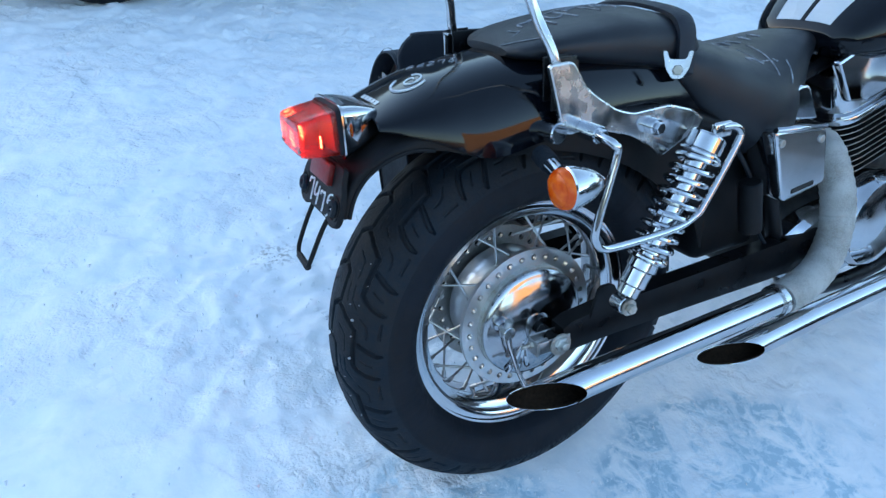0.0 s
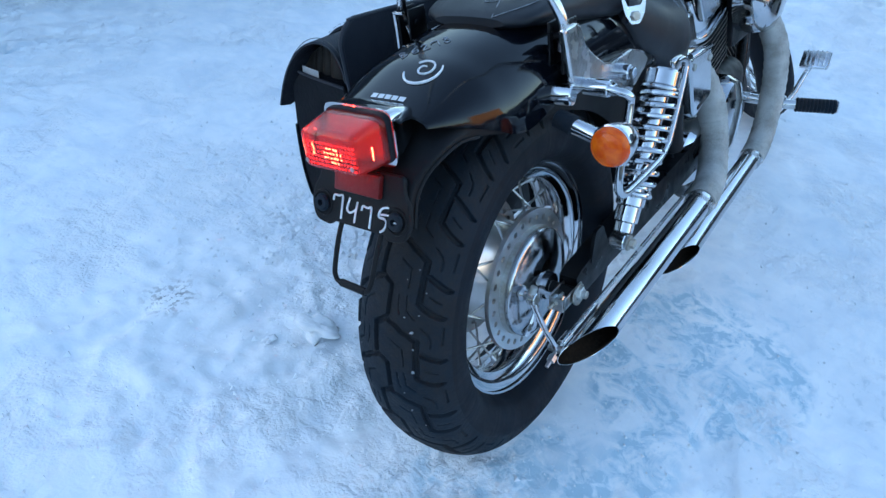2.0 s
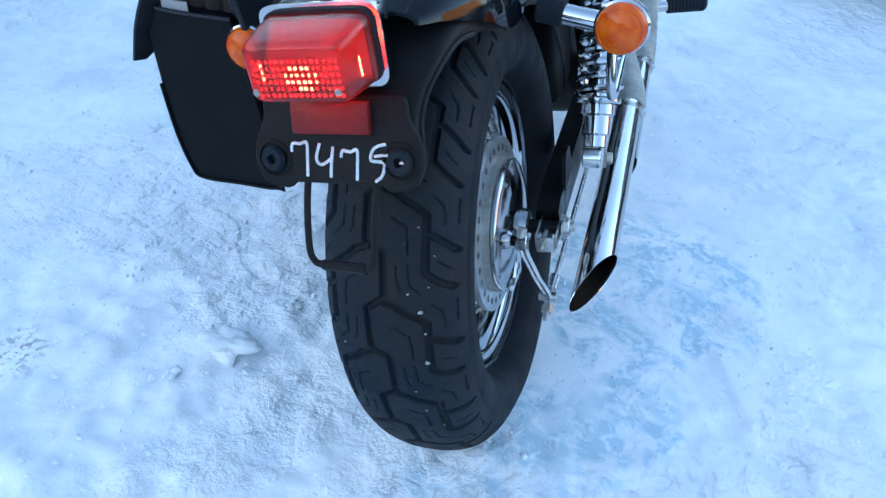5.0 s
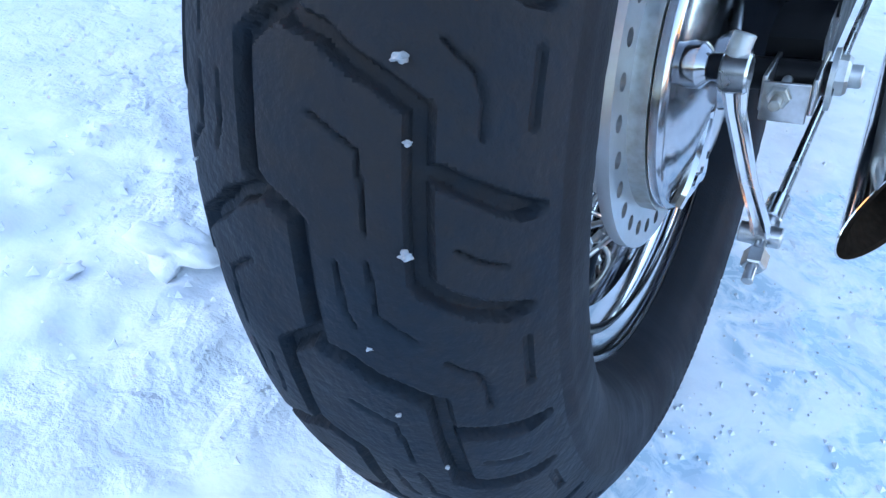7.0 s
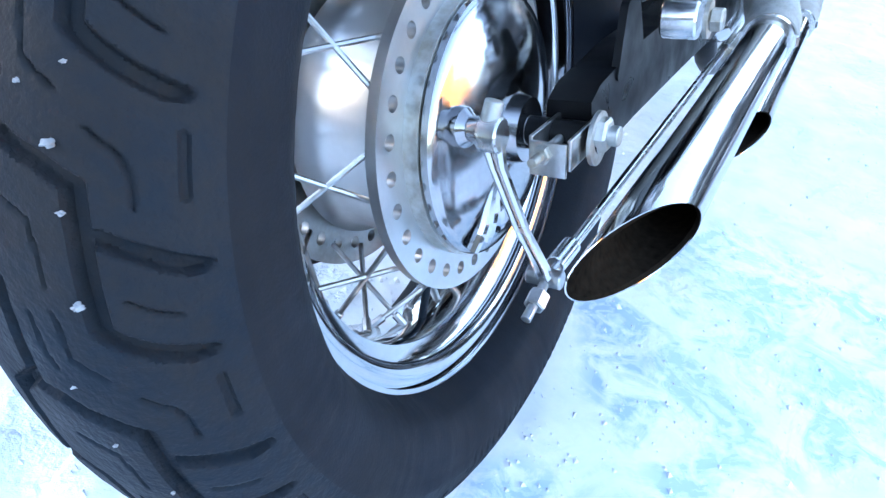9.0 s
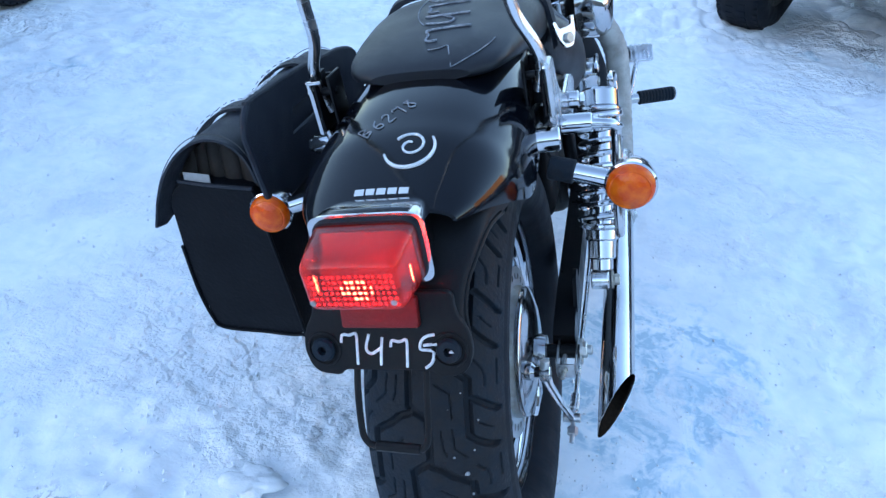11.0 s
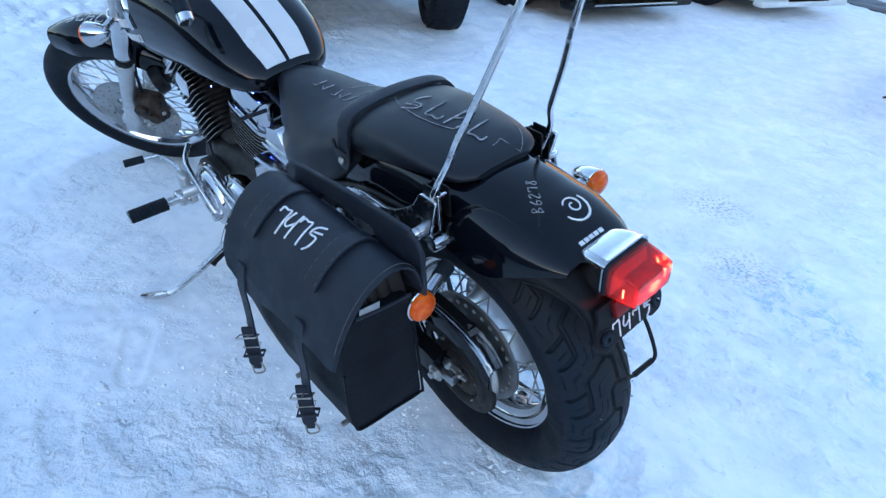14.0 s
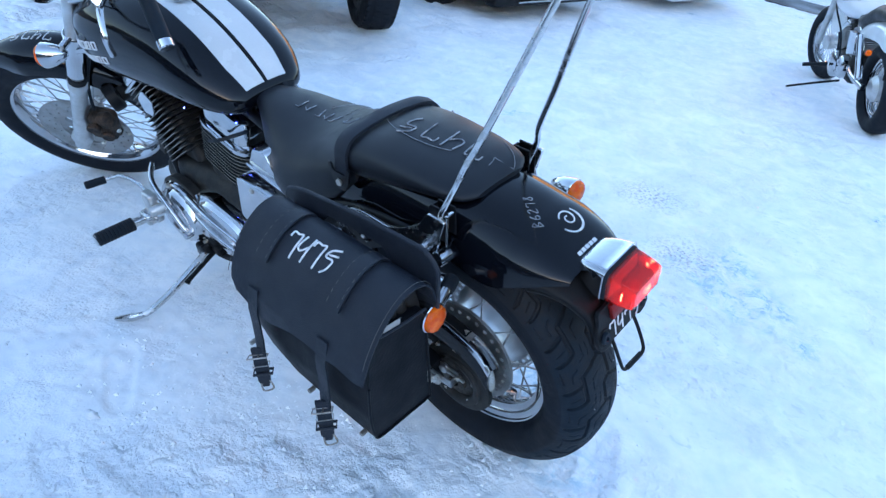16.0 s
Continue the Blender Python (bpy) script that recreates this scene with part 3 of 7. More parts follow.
def tyre_mesh(profile, around, fine, coarse, tread=False, name="tyre"):
    s = np.concatenate([np.linspace(0, 0.58, fine, endpoint=False), np.linspace(0.58, 1.0, coarse)])
    x, r, _ = profile_at(s, profile)
    x = np.concatenate([-x[::-1][:-1], x])
    r = np.concatenate([r[::-1][:-1], r])
    nx, nr = -np.gradient(r), np.gradient(x)
    ln = np.hypot(nx, nr)
    nx, nr = nx / ln, nr / ln
    nx, nr = np.where(nr < 0, nx, nx), nr
    th = np.linspace(0, 2 * math.pi, around, endpoint=False)
    T, X = np.meshgrid(th, x, indexing="ij")
    _, R = np.meshgrid(th, r, indexing="ij")
    d = np.zeros_like(T)
    if tread:
        d = tread_depth(np.degrees(T), X)
        d = np.where(np.abs(X) > 0.0815, 0, d) * (R > 0.274)
        d = d + 0.0004 * hummocks(T * 40, X * 120, 11, 1.0)
        d = d - 0.0016 * np.exp(-((R - 0.2665) / 0.0022) ** 2) - 0.0010 * np.exp(-((R - 0.222) / 0.0016) ** 2)
        ticks = (np.sin(T * 150 + (R - 0.28) * 420) > 0.62) & (R > 0.2660) & (R < 0.2790) & (np.abs(T - 1.62) < 0.42)
        d = d + 0.0014 * ticks
    X, R = X - d * nx[None, :], R - d * nr[None, :]
    V = np.stack([X, -R * np.cos(T), -R * np.sin(T)], -1).reshape(-1, 3)
    n = len(x)
    idx = np.arange(around * n).reshape(around, n)
    nxt = np.roll(idx, -1, 0)
    Q = np.stack([idx[:, :-1], idx[:, 1:], nxt[:, 1:], nxt[:, :-1]], -1).reshape(-1, 4)
    me = bpy.data.meshes.new(name)
    me.from_pydata(V.tolist(), [], Q.tolist())
    return me


def wheel_spokes(parent, count, rim_r, hub_r, hub_x, rim_x, lace):
    for k in range(count):
        side = 1 if k % 2 else -1
        a = 2 * math.pi * k / count
        lean = lace if (k // 2) % 2 else -lace
        a0 = a + lean
        p = (side * hub_x, hub_r * math.cos(a0), hub_r * math.sin(a0))
        q = (-side * rim_x * 0.25, rim_r * math.cos(a), rim_r * math.sin(a))
        d = Vector(q) - Vector(p)
        nip = Vector(p) + d * 0.86
        part("spoke", join(rod(p, q, 0.0021, 8), rod(nip, q, 0.0036, 8)), SPOKE, parent)


rear_wheel = part("rear_wheel", join(
    revolve([(-0.040, 0.0), (-0.040, 0.060), (-0.038, 0.100), (-0.030, 0.094), (-0.012, 0.092), (0.020, 0.094), (0.036, 0.101), (0.046, 0.106), (0.050, 0.100), (0.050, 0.0)], 64),
    rod((-0.13, 0, 0), (0.10, 0, 0), 0.011)), HUB_ALLOY, bike, "polished alloy drum hub")
part("axle", rod((0.098, 0, 0), (0.152, 0, 0), 0.0105), FRAME, rear_wheel, "black axle end")
flange_holes = [circle(0.1125 * math.cos(2 * math.pi * k / 30), 0.1125 * math.sin(2 * math.pi * k / 30), 0.0054, 12) for k in range(30)]
part("spoke_flange", plate(circle(0, 0, 0.1272, 120), 0.0470, 0.0550, [circle(0, 0, 0.0950, 80), *flange_holes]), HUB_ALLOY, rear_wheel, "drilled polished flange ring")
part("spoke_flange", plate(circle(0, 0, 0.1300, 120), -0.056, -0.049, [circle(0, 0, 0.060, 80), *flange_holes]), BRUSHED, rear_wheel, "drilled polished flange ring")
rear_tyre = piece("tyre", tyre_mesh(TYRE_PROFILE, 1500, 82, 16, True), RUBBER, rear_wheel, "worn black tyre with zigzag tread", 50)
rear_tyre.location.x = 0.004
rear_tyre.data.materials.append(SIDEWALL)
for f in rear_tyre.data.polygons:
    f.material_index = 1 if math.hypot(f.center.y, f.center.z) < 0.2690 else 0
RIM = [(-0.0495, 0.2050), (-0.0505, 0.2085), (-0.0480, 0.2105), (-0.0455, 0.2080), (-0.0445, 0.1985), (-0.041, 0.1925), (-0.036, 0.1915), (-0.032, 0.1870), (-0.028, 0.1770), (-0.020, 0.1735), (0.0, 0.1725)]
RIM = RIM + [(-x, r) for x, r in RIM[-2::-1]]
part("rim", revolve(RIM, 128), CHROME, rear_wheel, "chromed steel rim", m=Matrix.Translation((0.003, 0, 0)))
wheel_spokes(rear_wheel, 40, 0.1735, 0.1135, 0.044, 0.03, 0.33)
part("valve_stem", rod((0.01, -0.03, -0.171), (0.015, -0.025, -0.140), 0.0035, 10), RUBBER, rear_wheel)
for k, (th, x) in enumerate([(-16.9, 0.046), (-5.7, 0.048), (1.9, 0.030), (-20.5, 0.034), (-12.5, 0.050), (-30, 0.03), (8, 0.036), (-25, -0.02), (14, 0.05), (-2, 0.012), (4, -0.03), (-9, -0.045), (11, 0.018), (-22, 0.056), (-33, 0.044), (-14, 0.014), (17, -0.012), (-38, 0.02), (22, 0.03), (-28, 0.062)]):
    r = 0.3195 + 0.003 * (x < 0.04)
    part("grit", clod(0.0028 if k < 2 else 0.0018 if k < 5 else 0.0013, k), STONE_GRIT, rear_wheel, sharp=80,
         m=Matrix.Translation((x + 0.006, -r * math.cos(radians(th)), -r * math.sin(radians(th)))))

# drum brake cover on the right
brake_panel = part("brake_panel", revolve([(0.054, 0.0940), (0.066, 0.0940), (0.067, 0.0965), (0.072, 0.0965), (0.0745, 0.0940), (0.0755, 0.0890), (0.0775, 0.0840), (0.0800, 0.0770), (0.0838, 0.064), (0.0868, 0.045), (0.0885, 0.026), (0.099, 0.023), (0.099, 0.0)], 72), POLISHED, bike, "polished drum brake cover")
part("seal_ring", revolve([(0.0545, 0.0940), (0.0545, 0.0985), (0.0660, 0.0985), (0.0660, 0.0940)], 72, closed=True), ZINC, brake_panel, "brown weathered ring")
part("rib", join(*[tube([(0.084, -0.02 - 0.004 * i, -0.010 - 0.004 * i), (0.083, -0.045 + 0.012 * i, -0.055 - 0.004 * i), (0.078, -0.055 + 0.020 * i, -0.076)], 0.005, 8) for i in range(3)]), CHROME, brake_panel)
part("camshaft_boss", join(rod((0.056, -0.064, 0.022), (0.092, -0.071, 0.024), 0.0150, 20, r2=0.0130, bevel=0.3), rod((0.090, -0.071, 0.024), (0.112, -0.071, 0.024), 0.0080)), POLISHED, brake_panel)
part("brake_arm", join(
    rod((0.098, -0.072, 0.022), (0.113, -0.072, 0.022), 0.0115),
    loft([[(x + 0.0080 * dx * w, y + w * dy * 0.0048, z) for dx, dy in ((-1, -0.6), (-0.6, -1), (-0.25, -0.7), (0.25, -0.7), (0.6, -1), (1, -0.6), (1, 0.6), (0.6, 1), (-0.6, 1), (-1, 0.6))] for x, y, z, w in
          ((0.105, -0.072, 0.020, 1.0), (0.108, -0.070, 0.0, 0.72), (0.120, -0.062, -0.045, 0.66), (0.130, -0.052, -0.078, 0.72), (0.133, -0.048, -0.094, 0.80))])), DULL_CHROME, brake_panel, "chromed brake lever arm")
part("clamp_bolt", rod((0.104, -0.072, 0.030), (0.107, -0.069, 0.043), 0.0062, 14), ZINC, brake_panel)
part("trunnion", join(rod((0.118, -0.046, -0.090), (0.144, -0.046, -0.090), 0.0070), rod((0.132, -0.082, -0.104), (0.133, -0.046, -0.090), 0.0036), hexnut((0.1325, -0.058, -0.096), (0, -1, -0.4), 0.0078, 0.013)), SPOKE, brake_panel)
part("brake_rod", join(rod((0.134, -0.05, -0.089), (0.150, 0.60, -0.045), 0.0040), rod((0.134, -0.035, -0.086), (0.135, -0.005, -0.084), 0.0075)), DULL_CHROME, bike, "thin brake rod")

# swingarm with axle adjusters
for side in (1, -1):
    x0, x1 = (0.108, 0.140) if side > 0 else (-0.150, -0.118)
    arm = part("swingarm", loft([[(xx, y, z + dz) for xx, dz in ((x0, -h), (x1, -h), (x1 + 0.001, 0), (x1, h), (x0, h), (x0 - 0.001, 0))] for y, z, h in
               ((0.012, 0.0, 0.020), (0.03, 0.001, 0.027), (0.12, 0.006, 0.030), (0.30, 0.006, 0.032), (0.50, 0.006, 0.036), (0.62, 0.010, 0.040))]), FRAME, bike, "black painted swingarm", 30)
    part("axle_adjuster", join(rbox((side * (0.129 if side > 0 else 0.134), -0.038, -0.004), (0.026, 0.003, 0.024), 0.001), *[rbox((side * ((0.129 if side > 0 else 0.134) + o), -0.008, 0.0), (0.003, 0.060, 0.022), 0.001) for o in (-0.0125, 0.0145)]), SPOKE, arm, "thin U-shaped axle adjuster")
    nx = side * (0.148 if side > 0 else 0.155)
    part("axle_nut", join(hexnut((nx, 0.0, 0.003), (side, 0, 0), 0.0125, 0.010), rod((nx, 0, 0.003), (nx + side * 0.017, 0, 0.003), 0.0070), revolve([(nx, 0.0), (nx, 0.019), (nx + side * 0.003, 0.019), (nx + side * 0.003, 0.0)], 24)), ZINC, arm)
    part("adjuster_bolt", join(rod((side * 0.126, -0.058, 0.0), (side * 0.126, 0.0, 0.0), 0.0034), hexnut((side * 0.126, -0.038, 0.0), (0, -1, 0), 0.0068, 0.007)), ZINC, arm)


def shock(side):
    lo, hi = Vector((side * 0.180, 0.093, 0.062)), Vector((side * 0.186, 0.234, 0.316))
    d = (hi - lo)
    up = d.normalized()
    at = lambda f: lo + d * f
    # left body and coil in darker metal: dark reflections put into the colour
    body = part("shock_absorber", join(
                rod(at(0.05), at(0.14), 0.0165, 20), rod(at(0.11), at(0.215), 0.0205, 24), rod(at(0.205), at(0.27), 0.0245, 10), rod(at(0.265), at(0.295), 0.032, 24), rod(at(0.31), at(0.335), 0.028, 24), rod(at(0.26), at(0.86), 0.0175, 16),
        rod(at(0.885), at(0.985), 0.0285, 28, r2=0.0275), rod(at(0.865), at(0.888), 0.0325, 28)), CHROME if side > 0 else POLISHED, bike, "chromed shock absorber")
    part("bush", rod(lo - Vector((side * 0.016, 0, 0)), lo + Vector((side * 0.010, 0, 0)), 0.0145, 20), DULL_CHROME, body, "chromed lower eye")
    part("shock_bracket", plate(rounded([(0.062, 0.020), (0.080, 0.076), (0.108, 0.076), (0.135, 0.020)], 0.008), side * 0.136, side * 0.142), FRAME, bike, "black shock bracket on the swingarm")
    turns, n = 9, 190
    q = up.orthogonal().normalized()
    w = up.cross(q)
    coil = [at(0.295 + 0.57 * k / n) + 0.0298 * (math.cos(2 * math.pi * turns * k / n) * q + math.sin(2 * math.pi * turns * k / n) * w) for k in range(n + 1)]
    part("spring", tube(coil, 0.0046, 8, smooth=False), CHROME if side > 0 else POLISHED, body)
    b = lo + Vector((side * 0.014, 0, 0))
    part("bolt", join(revolve([(0, 0), (0, 0.0135), (side * 0.003, 0.0135), (side * 0.003, 0)], 20), hexnut((side * 0.003, 0, 0), (side, 0, 0), 0.0085, 0.009)), ZINC, body, m=Matrix.Translation(b))
    return body


shock(1), shock(-1)

# left side: sprocket, chain, guard
sprocket_teeth = []
for k in range(41 * 4):
    a = 2 * math.pi * k / (41 * 4)
    r = 0.107 if k % 4 in (0, 1) else 0.100
    sprocket_teeth.append((r * math.cos(a), r * math.sin(a)))
part("sprocket", plate(sprocket_teeth, -0.094, -0.087, [circle(0.070 * math.cos(2 * math.pi * k / 5), 0.070 * math.sin(2 * math.pi * k / 5), 0.017, 16) for k in range(5)] + [circle(0, 0, 0.03, 24)]), FIN, rear_wheel, "black toothed sprocket")
part("sprocket_carrier", join(revolve([(-0.087, 0.0), (-0.087, 0.055), (-0.040, 0.062), (-0.040, 0)], 40), revolve([(-0.118, 0.0), (-0.118, 0.020), (-0.094, 0.026), (-0.094, 0)], 30)), FIN, rear_wheel)
for k in range(5):
    part("sprocket_bolt", hexnut((-0.094, 0.045 * math.cos(2 * math.pi * k / 5 + 0.6), 0.045 * math.sin(2 * math.pi * k / 5 + 0.6)), (-1, 0, 0), 0.009, 0.008), ZINC, rear_wheel)
chain_pts = [(-0.0905, 0.104 * math.sin(a), 0.104 * math.cos(a)) for a in np.linspace(0.05, -math.pi, 22)]
part("drive_chain", join(tube([(-0.0905, 0.60, 0.045)] + chain_pts + [(-0.0905, 0.60, -0.035)], 0.0085, 8, steps=2, flat=0.7)), ZINC, bike, "oily drive chain")
guard_path = [(-0.110, 0.046), (-0.078, 0.082), (-0.030, 0.104), (0.04, 0.116), (0.14, 0.114), (0.28, 0.102)]
guard_line = [(p.x, p.y) for p in smooth_path([Vector((a, b, 0)) for a, b in guard_path], 5)]
guard = part("chain_guard", loft([[(-0.074, y, z - 0.012), (-0.074, y, z + 0.004), (-0.077, y, z + 0.007), (-0.100, y, z + 0.009), (-0.108, y, z + 0.006), (-0.112, y, z - 0.002), (-0.109, y, z - 0.002), (-0.098, y, z + 0.004), (-0.078, y, z + 0.003), (-0.077, y, z - 0.012)] for y, z in guard_line]), POLISHED, bike, "chromed chain guard")
# chromed skirt in black paint: what it mirrors is put into its colour
part("guard_skirt", loft([[(-0.1125, y, z - 0.0015), (-0.1145, y, z - 0.010), (-0.116, y, z - 0.038), (-0.113, y, z - 0.038), (-0.1115, y, z - 0.010), (-0.1095, y, z - 0.0015)] for y, z in guard_line]), PAINT, guard, "outer skirt of the chromed guard with its dark reflection painted in")
# sticker runs on forward; its black stands in for the guard top's dark reflection
label_line = [q for q in guard_line if q[0] > -0.052]
part("label_border", thicken(loft([[(-0.1020, y, z + 0.0095), (-0.0778, y, z + 0.0077)] for y, z in label_line], closed=False), 0.0004), ALLOY, guard, "pale border of the sticker", 60)
part("warning_label", thicken(loft([[(-0.1010, y, z + 0.0103), (-0.0786, y, z + 0.0087)] for y, z in label_line[1:]], closed=False), 0.0004), PLASTIC, guard, "black caution sticker, lengthened to stand for a dark reflection", 60)
cover_at = Matrix.Translation((0.006, -0.015, -0.045))
cover = part("sprocket_cover", revolve([(-0.112, 0.052), (-0.116, 0.056), (-0.118, 0.064), (-0.116, 0.070), (-0.110, 0.072), (-0.110, 0.084), (-0.106, 0.092), (-0.098, 0.094), (-0.096, 0.088), (-0.104, 0.080), (-0.104, 0.050)], 56, closed=True), FIN, bike, "dull black open sprocket cover", m=cover_at.copy())
part("drive_hub", revolve([(-0.098, 0.0), (-0.098, 0.050), (-0.104, 0.052), (-0.108, 0.044), (-0.108, 0.030), (-0.116, 0.027), (-0.118, 0.014), (-0.110, 0.012), (-0.110, 0.0)], 40), GRIMY, cover, "grimy dark drive hub", m=cover_at.copy())
for k in range(5):
    a = 2 * math.pi * k / 5 + 0.2
    part("hub_bolt", hexnut((-0.100, -0.015 + 0.060 * math.cos(a), -0.045 + 0.060 * math.sin(a)), (-1, 0, 0), 0.0075, 0.010), ZINC, cover)


# ---- motorcycle: rear fender, seat, tail ----
def arch(y, w, top, bottom, n=24, power=2.6, thick=0.0):
    """One cross-section of a fender: an open arch across the bike."""
    out = []
    for k in range(n + 1):
        a = math.pi * k / n
        c, s = math.cos(a), math.sin(a)
        out.append(((w - thick) * math.copysign(abs(c) ** (2 / power), c), y, bottom + (top - thick - bottom) * abs(s) ** (2 / power)))
    return out


FENDER = [(-0.247, 0.076, 0.387, 0.371), (-0.215, 0.096, 0.402, 0.364), (-0.165, 0.116, 0.421, 0.345), (-0.125, 0.124, 0.429, 0.326), (-0.085, 0.126, 0.436, 0.322), (-0.030, 0.125, 0.442, 0.330), (0.06, 0.124, 0.446, 0.338), (0.20, 0.124, 0.440, 0.330), (0.34, 0.118, 0.400, 0.300), (0.46, 0.110, 0.340, 0.25)]
sections = []
for y, w, top, bottom in lerp_rows(FENDER, 40):
    outer, inner = arch(y, w, top, bottom), arch(y, w, top, bottom, thick=0.004)
    sections.append(outer + inner[::-1])
fender = part("rear_fender", loft(sections), PAINT, bike, "glossy black steel rear fender", 40)
fender_top = surface(fender)
chalk("B6278", laid(fender_top, (-0.030, -0.158, 0.50), (0.60, 0.80, 0), (-0.80, 0.60, 0), (0, 0, -1)), 0.018, 0.0008, fender, CHALK_THIN, pitch=0.85)
swirl_at = laid(fender_top, (0.020, -0.176, 0.50), (1, 0, 0), (0, 1, 0), (0, 0, -1))
outer_arc = [(0.026 * math.cos(radians(a)), 0.026 * math.sin(radians(a))) for a in np.linspace(200, 392, 40)]
inner_curl = [(r * math.cos(radians(a)) + 0.001, r * math.sin(radians(a)) + 0.002) for r, a in zip(np.linspace(0.0175, 0.004, 50), np.linspace(150, -290, 50))]
part("chalk_swirl", join(tube([swirl_at(*p) for p in outer_arc], lambda f: 0.0024 - 0.0011 * abs(f - 0.5) * 2, 8, smooth=False), tube([swirl_at(*p) for p in inner_curl], lambda f: 0.0016 - 0.0004 * f, 8, smooth=False)), CHALK, fender, "white chalk swirl")
brand = laid(fender_top, (-0.026, -0.232, 0.50), (1, 0, 0), (0, 1, 0), (0, 0, -1))
for x0, wide in ((0.0, 0.0098), (0.0118, 0.0090), (0.0228, 0.0094), (0.0342, 0.0092), (0.0454, 0.0098)):
    part("lettering_bar", loft([[brand(x0 + dx, dy) for dx in (0.0, wide / 2, wide)] for dy in (0.0, 0.0034, 0.0068)], closed=False), WHITE_PAINT, fender, "white lettering shape", None)

# inner fender, moulded tail piece and plate holder
inner = []
for y, w, top, bottom in lerp_rows([(-0.19, 0.092, 0.388, 0.345), (-0.10, 0.110, 0.416, 0.318), (0.02, 0.113, 0.432, 0.306), (0.16, 0.110, 0.420, 0.25), (0.30, 0.104, 0.37, 0.14), (0.345, 0.100, 0.30, 0.06)], 30):
    inner.append(arch(y, w, top, bottom, 20, 3.0) + arch(y, w, top, bottom, 20, 3.0, 0.004)[::-1])
part("inner_fender", loft(inner), PLASTIC, bike, "matt black inner fender", 40)


def tail_section(ys, zs, w, ye, ze, power, shift, thick):
    """An open arch from one lower edge over the spine to the other edge, leaning back with the tail."""
    out = []
    for k in range(25):
        a = math.pi * k / 24
        c, f = math.cos(a), abs(math.sin(a)) ** (2 / power)
        out.append((shift + (w - thick) * math.copysign(abs(c) ** (2 / power), c), ye + (ys - ye) * f + thick * 0.6 * f, ze + (zs - ze) * f - thick * f))
    return out


TAIL_ROWS = [(-0.100, 0.412, 0.112, -0.100, 0.330, 2.8, 0.0), (-0.180, 0.392, 0.106, -0.165, 0.338, 2.9, 0.0), (-0.236, 0.360, 0.096, -0.208, 0.344, 3.0, 0.001), (-0.262, 0.342, 0.087, -0.240, 0.336, 3.4, 0.003), (-0.284, 0.324, 0.078, -0.266, 0.320, 4.2, 0.004), (-0.298, 0.306, 0.074, -0.284, 0.301, 5.0, 0.005), (-0.307, 0.288, 0.076, -0.295, 0.284, 6.0, 0.005), (-0.312, 0.266, 0.078, -0.303, 0.264, 6.0, 0.005)]
tail_rows = [np.array(r) for r in lerp_rows([(i, *r) for i, r in enumerate(TAIL_ROWS)], 32)]
part("tail_extension", loft([tail_section(*r[1:], 0.0) + tail_section(*r[1:], 0.005)[::-1] for r in tail_rows]), PLASTIC, bike, "moulded black tail piece under the fender", 40)
for side in (1, -1):
    part("edge_bead", tube([(r[7] + side * r[3], r[4], r[5]) for r in tail_rows[6:]], 0.0030, 8, 2), PLASTIC, bike)
HOLDER = pose(0.005, -0.311, 0.281, -18, 0, 0)
holder_outline = rounded([(-0.070, 0.050), (-0.070, 0.030), (-0.081, 0.014), (-0.085, -0.008), (-0.076, -0.031), (-0.050, -0.034), (-0.044, -0.028), (0.044, -0.028), (0.050, -0.034), (0.076, -0.031), (0.085, -0.008), (0.081, 0.014), (0.070, 0.030), (0.070, 0.050)], 0.012)
holder = part("plate_holder", plate(holder_outline, -0.004, 0.004, bevel=0.0018, plane="xz", at=HOLDER), PLASTIC, bike, "black number plate holder with flared ears")
for sx in (-0.0625, 0.0625):
    part("grommet", revolve([(0.0, 0.0035), (0.0, 0.0110), (-0.004, 0.0120), (-0.008, 0.0100), (-0.008, 0.0045), (-0.002, 0.0035)], 20, "y", True), RUBBER, holder, m=HOLDER @ Matrix.Translation((sx, -0.003, -0.006)))
    part("ear_rib", tube([HOLDER @ Vector((sx + 0.0162 * math.cos(a), -0.0042, -0.006 + 0.0162 * math.sin(a))) for a in np.linspace(0, 2 * math.pi, 20, endpoint=False)], 0.0016, 6, 1, closed=True), PLASTIC, holder)
part("wire_loop", tube([(x + 0.007, y, z) for x, y, z in ((-0.036, -0.312, 0.262), (-0.037, -0.328, 0.235), (-0.036, -0.345, 0.200), (-0.032, -0.350, 0.188), (-0.022, -0.352, 0.184), (0.018, -0.354, 0.184), (0.028, -0.355, 0.188), (0.033, -0.350, 0.200), (0.034, -0.332, 0.235), (0.034, -0.314, 0.262))], 0.0034, 10, 4), PLASTIC, holder, "bent black wire loop")
part("loop_bar", rod((-0.015, -0.352, 0.184), (0.031, -0.354, 0.184), 0.0052, 8), PLASTIC, holder)
chalk("7475", lambda a, b: HOLDER @ Vector((-0.044 + a, -0.0046, -0.021 + b * (1 + 0.10 * math.sin(a * 90)) - 0.04 * a)), 0.031, 0.0015, holder, pitch=0.80)
part("chalk_dot", clod(0.003, 3, 0.5), CHALK, holder, m=HOLDER @ Matrix.Translation((0.066, -0.010, -0.006)))
part("red_reflector", rbox((0, 0, 0), (0.076, 0.010, 0.030), 0.003, 2, HOLDER @ Matrix.Translation((0.0, -0.007, 0.032))), REFLECT_RED, bike, "dull red reflector below the tail light")

